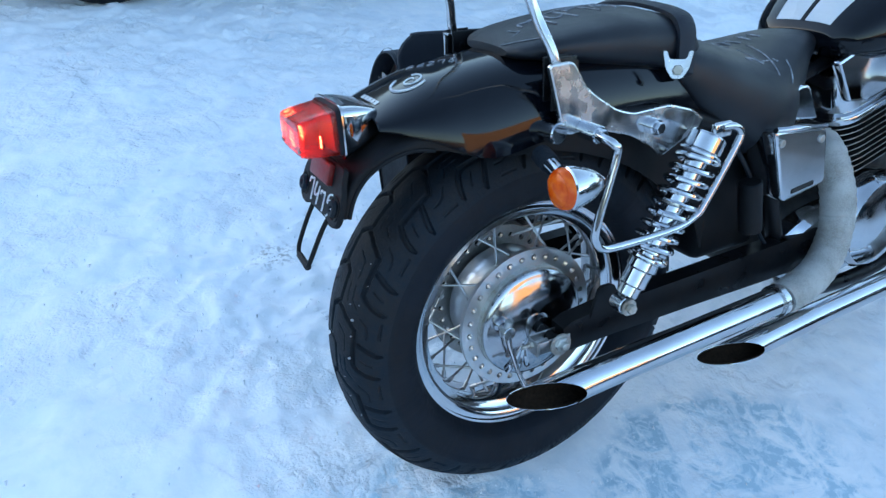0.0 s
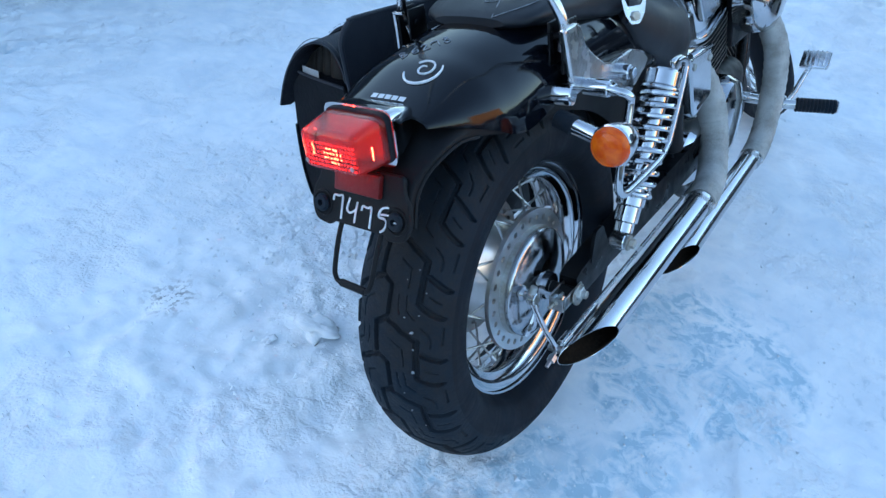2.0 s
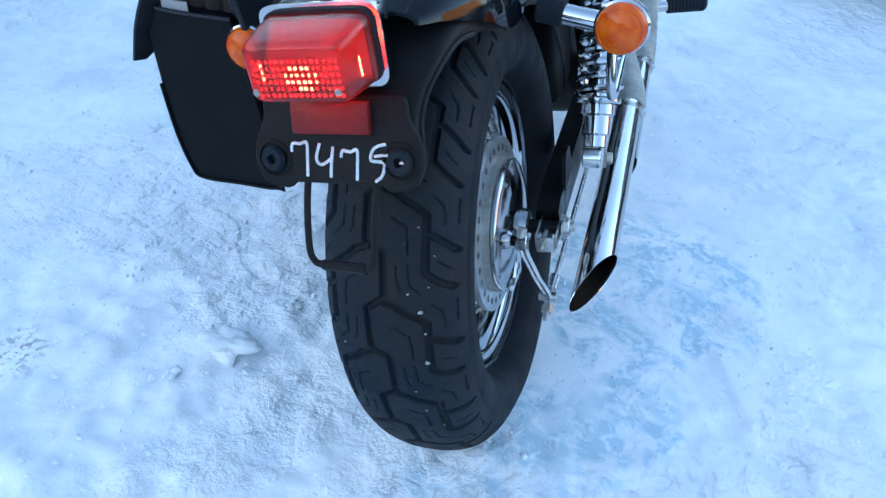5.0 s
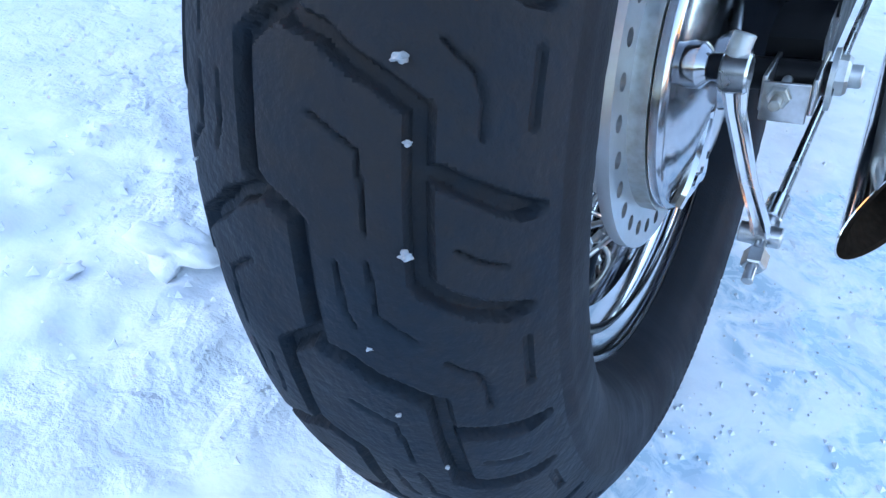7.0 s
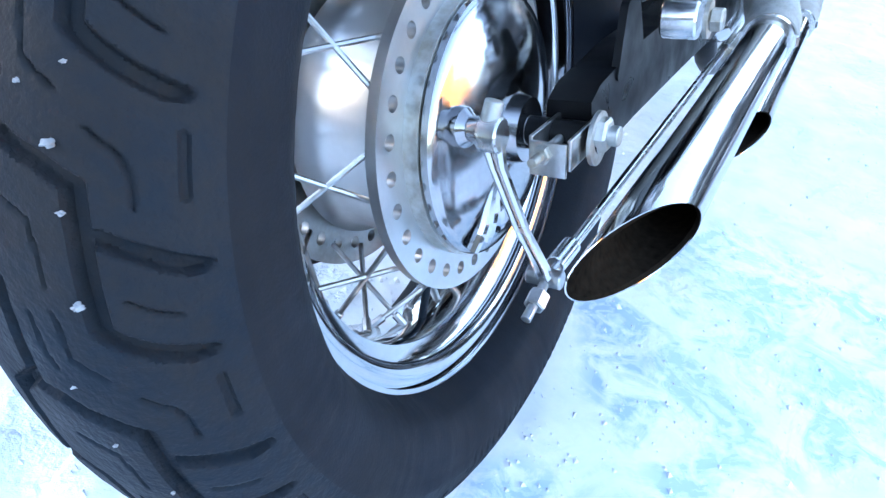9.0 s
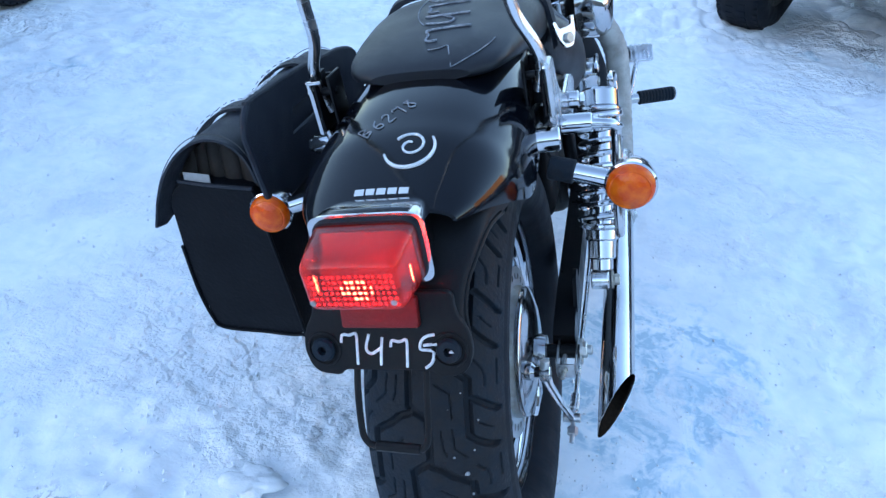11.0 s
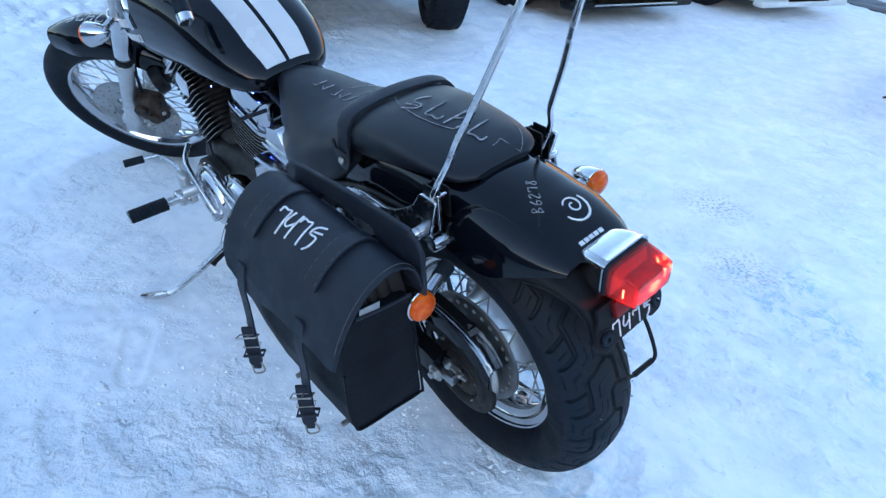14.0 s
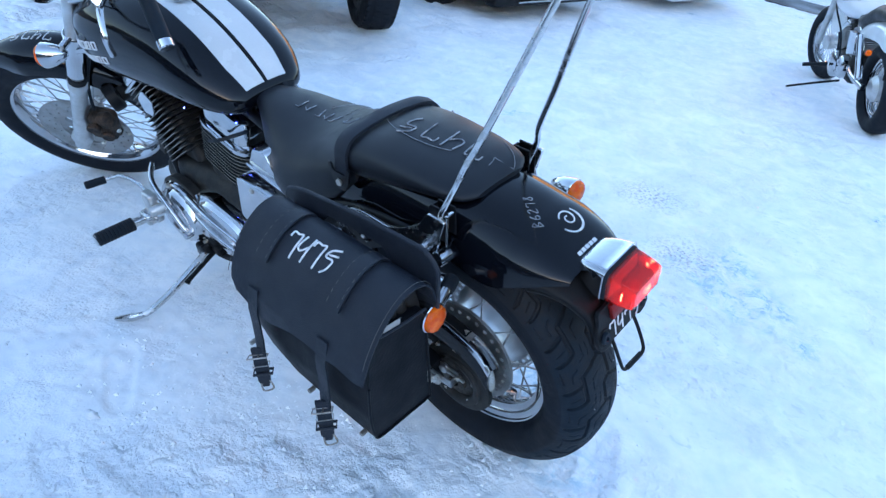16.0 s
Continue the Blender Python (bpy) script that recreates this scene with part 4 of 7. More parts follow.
# tail light: chrome hood, black seal, red lens, lit bulb
def slab(rows, n=20, power=4.0):
    """Rounded box along y through rows of y, x half width, z bottom, z top."""
    out = []
    for y, w, z0, z1 in rows:
        ring = []
        for k in range(n * 2):
            a = 2 * math.pi * k / (n * 2)
            c, s = math.cos(a), math.sin(a)
            ring.append((w * math.copysign(abs(c) ** (2 / power), c), y, (z0 + z1) / 2 + (z1 - z0) / 2 * math.copysign(abs(s) ** (2 / power), s)))
        out.append(ring)
    return out


TAIL = Matrix.Translation((0.005, 0, 0))
tail = part("tail_light", loft(slab([(-0.226, 0.020, 0.374, 0.382), (-0.231, 0.034, 0.368, 0.391), (-0.240, 0.043, 0.361, 0.396), (-0.254, 0.049, 0.352, 0.400), (-0.272, 0.0525, 0.342, 0.404), (-0.287, 0.054, 0.335, 0.4055), (-0.2885, 0.0555, 0.3335, 0.4070), (-0.2910, 0.0555, 0.3335, 0.4070)], power=7)), CHROME, bike, "chromed tail light housing with a lit red lens", 40, m=TAIL.copy())
part("seal", loft(slab([(-0.2905, 0.0505, 0.338, 0.403), (-0.2955, 0.0500, 0.3385, 0.4025)], power=7)), RUBBER, tail, m=TAIL.copy())
part("lens", loft(slab([(-0.2955, 0.0485, 0.340, 0.400), (-0.318, 0.0470, 0.341, 0.397), (-0.340, 0.0445, 0.3425, 0.393), (-0.3445, 0.0435, 0.3445, 0.391), (-0.3460, 0.0410, 0.348, 0.388)], power=9)), LENS_RED, tail, "bright red plastic lens", 40, m=TAIL.copy())
part("reflector_bowl", rbox((0.005, -0.2985, 0.369), (0.080, 0.004, 0.045), 0.001, 1), REFLECT_RED, tail, "red back of the lamp bowl")
rng_b = random.Random(3)
lit, faint = [], []
for i in range(-7, 8):
    for j in range(6):
        dot = rbox((0.005 + 0.0052 * i + rng_b.uniform(-0.0006, 0.0006), -0.3405, 0.349 + 0.0056 * j), (0.0030 if rng_b.random() < 0.6 else 0.0020, 0.0010, 0.0026), 0.0005, 1)
        (lit if ((i - 0.5) / 3.2) ** 2 + ((j - 2.6) / 1.7) ** 2 < 0.75 + 0.5 * rng_b.random() else faint).append(dot)
part("bulb", join(*lit), BULB, tail, "glowing bulb pattern behind the lens")
part("bulb_glow", join(*faint), BULB_DIM, tail)["kind"] = "stuff"
# glowing slivers added to draw the bulb's glint on the lens walls
for bx, by in ((0.046, -0.318), (-0.034, -0.322)):
    part("glint_sliver", rbox((bx, by, 0.363), (0.001, 0.0022, 0.016), 0.0004, 1), BULB, tail, "glowing sliver in place of the bulb's glint in the lens wall")
for sx in (-0.037, 0.037):
    part("screw", rod((sx + 0.003, -0.3475, 0.353), (sx + 0.003, -0.3435, 0.353), 0.0030, 12), DULL_ALLOY, tail)


def turn_signal(m, stem, label):
    """A bullet indicator facing -y in its own space; stem is its stalk as two points of the bike."""
    body = part("turn_signal", revolve([(0.064, 0.0), (0.060, 0.009), (0.046, 0.020), (0.028, 0.028), (0.006, 0.0335), (-0.004, 0.0345), (-0.006, 0.032), (-0.004, 0.0)], 32, "y"), CHROME, bike, label, m=m)
    part("lens", revolve([(-0.004, 0.0318), (-0.011, 0.0315), (-0.0160, 0.0295), (-0.0185, 0.0268), (-0.0182, 0.0256), (-0.0222, 0.0200), (-0.0250, 0.0120), (-0.0262, 0.0050), (-0.0264, 0.0)], 36, "y"), LENS_AMBER, body, "domed amber lens", 40, m=m)
    part("stalk", join(rod(stem[0], stem[1], 0.0115)), CHROME, body)
    mid = Vector(stem[0]).lerp(Vector(stem[1]), 0.30)
    part("rubber_collar", rod(Vector(stem[0]).lerp(Vector(stem[1]), -0.25), mid, 0.0145), RUBBER, body)
    return body


turn_signal(pose(0.229, -0.060, 0.302, 0, 0, -4) @ Matrix.Scale(0.86, 4), ((0.150, -0.040, 0.316), (0.205, -0.048, 0.304)), "chromed bullet turn signal with an amber lens")
turn_signal(pose(-0.226, -0.070, 0.297, 0, 0, 4) @ Matrix.Scale(0.84, 4), ((-0.150, -0.046, 0.306), (-0.203, -0.062, 0.299)), "chromed bullet turn signal with an amber lens")

# seats
def cushion(rows, n=36, samples=30, power=2.6):
    """Upholstery through rows of y, half width, z bottom, z top, crown droop of the sides."""
    out = []
    for y, w, z0, z1, p in lerp_rows(rows, samples):
        ring = []
        for k in range(n):
            a = 2 * math.pi * k / n
            c, s = math.cos(a), math.sin(a)
            e = 2 / p
            ring.append((w * math.copysign(abs(c) ** e, c), y, (z0 + z1) / 2 + (z1 - z0) / 2 * math.copysign(abs(s) ** e, s)))
        out.append(ring)
    return out


rider_seat = part("rider_seat", loft(cushion([(0.665, 0.032, 0.365, 0.398, 2.6), (0.61, 0.062, 0.325, 0.406, 2.6), (0.555, 0.098, 0.250, 0.406, 2.5), (0.505, 0.130, 0.195, 0.401, 2.4), (0.455, 0.150, 0.205, 0.397, 2.4), (0.41, 0.157, 0.215, 0.400, 2.5), (0.34, 0.150, 0.260, 0.420, 2.6), (0.27, 0.134, 0.310, 0.438, 2.8), (0.225, 0.116, 0.370, 0.438, 3.0)])), VINYL, bike, "black vinyl rider seat with chalk marks", 50)
SKEW = Matrix(((1, 0, 0, 0), (-0.09, 1, 0, -0.015), (0, 0, 1, -0.006), (0, 0, 0, 1)))
pillion = part("passenger_seat", loft(cushion([(0.300, 0.092, 0.395, 0.428, 3.2), (0.278, 0.112, 0.385, 0.462, 3.0), (0.240, 0.120, 0.385, 0.480, 2.8), (0.17, 0.119, 0.396, 0.488, 2.7), (0.09, 0.113, 0.414, 0.484, 2.6), (0.02, 0.103, 0.430, 0.474, 2.6), (-0.018, 0.088, 0.437, 0.464, 2.6), (-0.035, 0.060, 0.442, 0.456, 2.5)])), VINYL, bike, "black vinyl passenger seat with chalk figures", 50, m=Matrix(((1, 0, 0, 0), (-0.05, 1, 0, -0.006), (0, 0, 1, -0.005), (0, 0, 0, 1))))
seat_top = surface(pillion)
chalk("7475", laid(seat_top, (0.055, 0.020, 0.62), (-0.18, 1, 0), (-1, -0.18, 0), (0, 0, -1)), 0.060, 0.0017, pillion, CHALK_THIN, 0.78)
ring_at = laid(seat_top, (0, 0.05, 0.62), (1, 0, 0), (0, 1, 0), (0, 0, -1))
part("chalk_arc", tube([ring_at(0.02 - 0.055 * math.cos(a), 0.095 + 0.105 * math.sin(a)) for a in np.linspace(-0.9, 1.3, 24)], 0.0007, 6, smooth=False), CHALK_THIN, pillion)
part("chalk_arc", tube([ring_at(0.085 * math.cos(a), -0.02 + 0.08 * math.sin(a)) for a in np.linspace(-1.5, -0.2, 20)], 0.0007, 6, smooth=False), CHALK_THIN, pillion)
strap_path = [(s * x, y, z) for s, x, y, z in ((-1, 0.131, 0.250, 0.395), (-1, 0.126, 0.254, 0.43), (-1, 0.116, 0.258, 0.462), (-1, 0.085, 0.262, 0.480), (0, 0, 0.264, 0.487), (1, 0.085, 0.262, 0.480), (1, 0.116, 0.258, 0.462), (1, 0.126, 0.254, 0.43), (1, 0.131, 0.250, 0.395))]
sp = smooth_path(strap_path, 6)
part("seat_strap", loft([[(p.x * 1.02, p.y - 0.016, p.z + 0.003), (p.x * 1.03, p.y, p.z + 0.006), (p.x * 1.02, p.y + 0.016, p.z + 0.003), (p.x * 0.97, p.y + 0.016, p.z - 0.003), (p.x * 0.97, p.y - 0.016, p.z - 0.003)] for p in sp]), LEATHER, pillion, "black grab strap over the seat", m=SKEW.copy())
for side in (1, -1):
    k = 0.66 if side > 0 else 0.95
    tri_out = rounded([(k * y, k * z) for y, z in ((-0.032, 0.032), (-0.023, 0.032), (-0.018, 0.014), (0.018, 0.014), (0.023, 0.032), (0.032, 0.032), (0.025, -0.004), (0.011, -0.027), (-0.011, -0.027), (-0.025, -0.004))], 0.0045)
    part("strap_bracket", plate(tri_out, 0, side * 0.004, [circle(0, -0.006, 0.004, 10)], plane="yz", at=pose(0.146, 0.192, 0.410, 0, -14, -38) if side > 0 else pose(-0.134, 0.2462, 0.397)), DULL_CHROME if side > 0 else FRAME, pillion, "chromed strap bracket" if side > 0 else "black strap bracket")
    part("bolt", hexnut((0.1495, 0.1895, 0.405) if side > 0 else (-0.138, 0.2462, 0.391), (0.76, -0.60, 0.24) if side > 0 else (-1, 0, 0), 0.0078, 0.006), ZINC, pillion)
rs = surface(rider_seat)
scrib = laid(rs, (0.015, 0.36, 0.6), (-0.08, 1, 0), (-1, -0.08, 0), (0, 0, -1))
for k in range(7):
    lean = (0.006, -0.004, 0.009, 0.002, -0.006, 0.005, 0.001)[k]
    part("chalk_bar", join(tube([scrib(0.027 * k + lean * t, -0.014 + 0.030 * t) for t in np.linspace(0, 1, 6)], 0.0015, 6, smooth=False), tube([scrib(0.027 * k + lean + 0.010 * t, 0.016 - 0.010 * t * (k % 2)) for t in np.linspace(0, 1, 4)], 0.0012, 6, smooth=False)), CHALK_THIN, rider_seat, "faint unreadable chalk mark")
scrib2 = laid(rs, (0.115, 0.40, 0.40), (0, 1, 0), (0, 0, 1), (-1, 0, 0))
part("chalk_bar", join(*[tube([scrib2(0.012 + 0.022 * k + 0.016 * math.cos(t), 0.030 * (k - 1) * -0.6 + 0.020 * math.sin(t + 0.7 * k)) for t in np.linspace(0.4, 5.2 - k, 16)], 0.0015, 6, smooth=False) for k in range(4)]), CHALK_THIN, rider_seat, "faint unreadable chalk scribble")

# side struts that carry the backrest bars, and the bars
for side in (1, -1):
    strut_outline = [(-0.035, 0.439), (0.006, 0.440), (0.030, 0.402), (0.052, 0.385), (0.085, 0.364), (0.115, 0.354), (0.186, 0.356), (0.232, 0.342), (0.260, 0.322), (0.250, 0.310), (0.177, 0.276), (0.150, 0.300), (0.110, 0.322), (0.067, 0.334), (0.036, 0.342), (0.0, 0.340), (-0.010, 0.352)]
    strut = part("fender_strut", plate(rounded(strut_outline, 0.008, 3), side * 0.1385, side * 0.1475, bevel=0.0028), DULL_CHROME, bike, "chromed side strut", 30)
    for by, bz in ((0.024, 0.346), (0.150, 0.330)):
        part("bolt", join(rod((side * 0.147, by, bz), (side * (0.186 if by < 0.1 else 0.162), by, bz), 0.0125), hexnut((side * (0.186 if by < 0.1 else 0.162), by, bz), (side, 0, 0), 0.009, 0.008)), CHROME, strut)
    cy = 0.012 if side > 0 else 0.0
    part("clevis", m=Matrix.Translation((0, cy, -0.010 if side > 0 else 0)), bm=join(rbox((side * 0.136, -0.014, 0.420), (0.004, 0.040, 0.070), 0.0015), rbox((side * 0.116, -0.014, 0.424), (0.004, 0.040, 0.060), 0.0015), rbox((side * 0.126, 0.008, 0.418), (0.020, 0.005, 0.060), 0.0015), rod((side * 0.112, -0.018, 0.432), (side * (0.152 if side < 0 else 0.137), -0.018, 0.432), 0.005)), mat=FRAME, parent=strut, label="black steel clevis")
    part("spacer", rod((side * 0.118, -0.020, 0.346), (side * 0.150, -0.016, 0.346), 0.0155), CHROME, strut)
    if side < 0:
        part("clevis_edge", join(rbox((-0.1405, -0.035, 0.416), (0.006, 0.004, 0.066), 0.0012, 2), rbox((-0.134, -0.035, 0.449), (0.020, 0.006, 0.004), 0.0012, 2)), CHROME, strut, "bright edge of the clevis")
    part("backrest_bar", tube([(side * 0.130, -0.008, 0.405), (side * 0.137, -0.018, 0.440), (side * 0.132, -0.026, 0.465), (side * 0.117, -0.036, 0.500), (side * 0.110, -0.052, 0.545), (side * 0.098, -0.075, 0.60), (side * 0.076, -0.113, 0.70), (side * 0.040, -0.190, 0.90), (side * 0.022, -0.230, 1.00), (0, -0.245, 1.03)], 0.0075, 14, 6, flat=0.75), DULL_CHROME, bike, "bent chromed backrest bar")

# right-hand bag rail
part("bag_rail", join(tube([(0.170, 0.020, 0.347), (0.200, 0.020, 0.345), (0.212, 0.027, 0.338), (0.213, 0.030, 0.322), (0.212, 0.006, 0.232), (0.212, 0.004, 0.205), (0.212, 0.018, 0.190), (0.212, 0.050, 0.186), (0.211, 0.150, 0.186), (0.210, 0.195, 0.198), (0.210, 0.212, 0.215), (0.206, 0.268, 0.296), (0.205, 0.272, 0.314), (0.204, 0.258, 0.324), (0.202, 0.236, 0.326)], 0.0062, 12, 5), rbox((0.202, 0.236, 0.322), (0.010, 0.036, 0.024), 0.004)), CHROME, bike, "bent chromed saddlebag rail")


# ---- motorcycle: exhausts ----
def drag_pipe(tip, front, r, cut, wrap, label):
    """A straight pipe along y with a slanted outward mouth; the front end runs into a wrapped header."""
    tip, front = Vector(tip), Vector(front)
    n, rows = 40, []
    for y_f in (0.0, 0.12, 0.5, 1.0):
        ring, inner = [], []
        for k in range(n):
            a = 2 * math.pi * k / n
            c = tip.lerp(front, y_f)
            shift = cut * (0.5 + 0.5 * math.cos(a)) if y_f == 0 else cut * 0.15 * (1 - y_f) if y_f == 0.12 else 0
            if y_f == 0.12:
                shift = cut * (0.5 + 0.5 * math.cos(a)) + 0.03
            ring.append((c.x + r * math.cos(a), (tip.y if y_f <= 0.12 else c.y) + shift, c.z + r * math.sin(a)))
        rows.append(ring)
    deep = tip.lerp(front, (cut + 0.16) / (front.y - tip.y))
    inside = []
    for c, ri, extra in ((tip, r - 0.0009, None), (tip, r - 0.004, None), (deep, r - 0.007, cut + 0.16)):
        inside.append([(c.x + ri * math.cos(2 * math.pi * k / n), tip.y + (cut * (0.5 + 0.5 * math.cos(2 * math.pi * k / n)) + 0.0006 + 0.004 * (ri < r - 0.003) if extra is None else extra), c.z + ri * math.sin(2 * math.pi * k / n)) for k in range(n)])
    pipe = part("exhaust_pipe", join(loft(rows, cap=False), loft([rows[0], inside[0]], cap=False)), CHROME, bike, label, 50)
    bore = loft(inside, cap=False)
    bore.faces.new([v for v in bore.verts if v.co.y > tip.y + cut + 0.12][:n])
    part("bore", bore, DARK, pipe, "sooty black mouth")
    part("clamp", join(revolve([(0, r - 0.001), (0, r + 0.004), (0.012, r + 0.004), (0.012, r - 0.001)], 32, "y", True), hexnut((r + 0.002, 0.006, -0.004), (0, 0, 1), 0.006, 0.012)), DULL_CHROME, pipe, m=Matrix.Translation((front.x, front.y - 0.02, front.z)))
    path = smooth_path([tuple(front)] + list(wrap), 12)
    part("header_wrap", tube(path, lambda f: r + 0.0045 + 0.0026 * (((f * 24) % 1.0)), 20, smooth=False), WRAP, pipe, "off-white heat wrap on the header")
    return pipe


drag_pipe((0.198, -0.118, -0.046), (0.200, 0.455, -0.030), 0.0255, 0.115, [(0.195, 0.520, -0.022), (0.183, 0.575, -0.012), (0.168, 0.622, 0.020), (0.155, 0.644, 0.070), (0.140, 0.648, 0.125), (0.105, 0.660, 0.175), (0.06, 0.69, 0.19)], "chromed upper exhaust pipe with a slash-cut mouth")
drag_pipe((0.199, 0.285, -0.112), (0.199, 0.850, -0.092), 0.0235, 0.120, [(0.199, 0.915, -0.074), (0.199, 0.965, -0.010), (0.198, 0.985, 0.075), (0.190, 0.975, 0.160), (0.150, 0.98, 0.23), (0.09, 1.02, 0.25)], "chromed lower exhaust pipe with a slash-cut mouth")


# ---- motorcycle: tank, engine, frame ----
TANK = [(0.645, 0.070, 0.372, 0.402, 2.6), (0.665, 0.105, 0.352, 0.428, 2.6), (0.72, 0.138, 0.340, 0.472, 2.6), (0.80, 0.158, 0.334, 0.517, 2.6), (0.90, 0.170, 0.330, 0.552, 2.6), (1.00, 0.182, 0.325, 0.568, 2.7), (1.10, 0.192, 0.322, 0.570, 2.7), (1.18, 0.190, 0.326, 0.558, 2.6), (1.245, 0.165, 0.340, 0.532, 2.5), (1.285, 0.100, 0.375, 0.49, 2.3)]
tank = part("fuel_tank", loft(cushion(TANK, 56, 44)), PAINT, bike, "glossy black teardrop fuel tank", 50)
tank_top = surface(tank)


def stripe(x0, x1, y0, y1):
    top = laid(tank_top, (0, 0, 0.75), (1, 0, 0), (0, 1, 0), (0, 0, -1), 0.0012)
    ys = np.linspace(y0, y1, 40)
    rows = [[top(x, y) for x in np.linspace(x0 * min(1, 0.80 + 3 * (y - 0.64)), x1 * min(1, 0.80 + 3 * (y - 0.64)), 8)] for y in ys]
    return loft(rows, closed=False)


for a, b in ((-0.068, -0.0055), (0.0055, 0.068)):
    part("stripe", stripe(a, b, 0.654, 1.15), WHITE_PAINT, tank, "white racing stripe", None)
part("centre_line", stripe(-0.0025, 0.0025, 0.654, 0.90), FRAME, tank, "thin black line between the stripes", None)
part("tank_console", join(rbox((0, 0.955, 0.565), (0.085, 0.13, 0.016), 0.005), rod((0, 0.99, 0.568), (0, 0.99, 0.586), 0.040, 32), rod((0, 0.92, 0.570), (0, 0.92, 0.577), 0.008), rod((0.024, 0.92, 0.570), (0.024, 0.92, 0.577), 0.008)), CHROME, tank, "chromed tank console with the filler cap")
for y0, z0, n, rise, tall in ((1.250, 0.402, 6, 0.0068, 0.019), (1.222, 0.374, 6, 0.0062, 0.017)):
    for k in range(n):
        q = laid(tank_top, (-0.30, y0 - 0.0300 * k, z0 + rise * k), (0, -1, 0.2), (0, 0, 1), (1, 0, 0), 0.0012)
        wide = 0.019 if k % 2 else 0.016
        strokes = [tube([q(u, 0.0), q(u, tall / 2), q(u, tall)], 0.0024, 6, smooth=False) for u in (0.0, wide)] + [tube([q(0.0, v), q(wide / 2, v), q(wide, v)], 0.0020, 6, smooth=False) for v in (0.0, tall)]
        part("lettering_bar", join(*strokes), WHITE_PAINT, tank, "white decal lettering shape")

crank = part("engine", join(
    rbox((0, 0.88, 0.005), (0.22, 0.40, 0.20), 0.05, 4), rbox((0, 0.66, 0.0), (0.20, 0.24, 0.17), 0.04, 4), rbox((0, 0.92, -0.10), (0.16, 0.30, 0.08), 0.03, 3), rbox((0, 1.05, -0.04), (0.20, 0.26, 0.17), 0.05, 3)), FIN, bike, "black V-twin engine with chromed covers", 35)
part("clutch_cover", revolve([(0.10, 0.105), (0.135, 0.104), (0.152, 0.092), (0.160, 0.06), (0.162, 0.0)], 48), CHROME, crank, "chromed round clutch cover", m=Matrix.Translation((0, 0.80, 0.02)))
part("right_cover", loft([[(x, 0.68 + 0.19 * s * math.cos(a) + 0.02, 0.0 + 0.085 * s * math.sin(a)) for a in np.linspace(0, 2 * math.pi, 32, endpoint=False)] for x, s in ((0.095, 1.0), (0.125, 0.98), (0.138, 0.86), (0.140, 0.5))]), CHROME, crank)
def case(name, cy, cz, ry, rz, depth, skew, label):
    """A stepped cast cover on the left of the engine with its dark joint."""
    ring = lambda x, k: [(x, cy + ry * k * math.cos(a), cz + rz * k * math.sin(a) * (1.0 + skew * math.cos(a))) for a in np.linspace(0, 2 * math.pi, 44, endpoint=False)]
    cover = part(name, loft([ring(x - depth, k) for x, k in ((-0.095, 1.0), (-0.122, 1.0), (-0.128, 0.97), (-0.130, 0.86), (-0.134, 0.82), (-0.146, 0.78), (-0.152, 0.70), (-0.154, 0.52), (-0.149, 0.47), (-0.149, 0.3), (-0.153, 0.1))]), CHROME, crank, label, 28)
    part("joint", loft([ring(x - depth, k) for x, k in ((-0.085, 1.09), (-0.110, 1.09), (-0.113, 1.04), (-0.113, 0.9))]), FIN, cover)
    for k in range(7):
        a = 2 * math.pi * k / 7 + 0.3
        part("cover_bolt", hexnut((-0.122 - depth, cy + ry * 0.93 * math.cos(a), cz + rz * 0.93 * math.sin(a) * (1.0 + skew * math.cos(a))), (-1, 0, 0), 0.0068, 0.014), ZINC, cover)
    return cover


case("left_cover", 0.985, -0.058, 0.118, 0.100, 0.032, 0.10, "chromed generator cover")
wedge = [[(x, 0.775 + (y - 0.775) * k, -0.028 + (z + 0.028) * k) for y, z in rounded([(0.935, 0.040), (0.850, 0.066), (0.720, 0.052), (0.640, 0.010), (0.622, -0.040), (0.660, -0.098), (0.780, -0.118), (0.900, -0.098)], 0.035, 5)] for x, k in ((-0.095, 1.0), (-0.132, 1.0), (-0.142, 0.97), (-0.146, 0.88), (-0.158, 0.80), (-0.164, 0.66), (-0.166, 0.40), (-0.166, 0.05))]
part("rear_case", loft(wedge), CHROME, crank, "chromed flowing rear crankcase cover", 32)
for y0, z0, y1, z1 in ((0.93, 0.035, 0.70, -0.005), (0.915, -0.02, 0.72, -0.055)):
    part("case_rib", tube([(-0.160, y0, z0), (-0.170, (y0 + y1) / 2, (z0 + z1) / 2 + 0.006), (-0.163, y1, z1)], 0.0085, 10), CHROME, crank)
part("linkage", tube([(-0.150, 1.115, 0.062), (-0.186, 1.07, 0.040), (-0.196, 1.00, 0.000), (-0.196, 0.945, -0.050), (-0.192, 0.925, -0.075)], 0.0080, 12), CHROME, crank, "chromed linkage arm")
part("linkage_pin", rod((-0.180, 0.923, -0.077), (-0.208, 0.923, -0.077), 0.0115, 16), DULL_CHROME, crank)
part("oil_hose", tube([(-0.135, 0.98, -0.13), (-0.150, 0.90, -0.145), (-0.145, 0.80, -0.135), (-0.12, 0.70, -0.09)], 0.009, 10), RUBBER, crank)


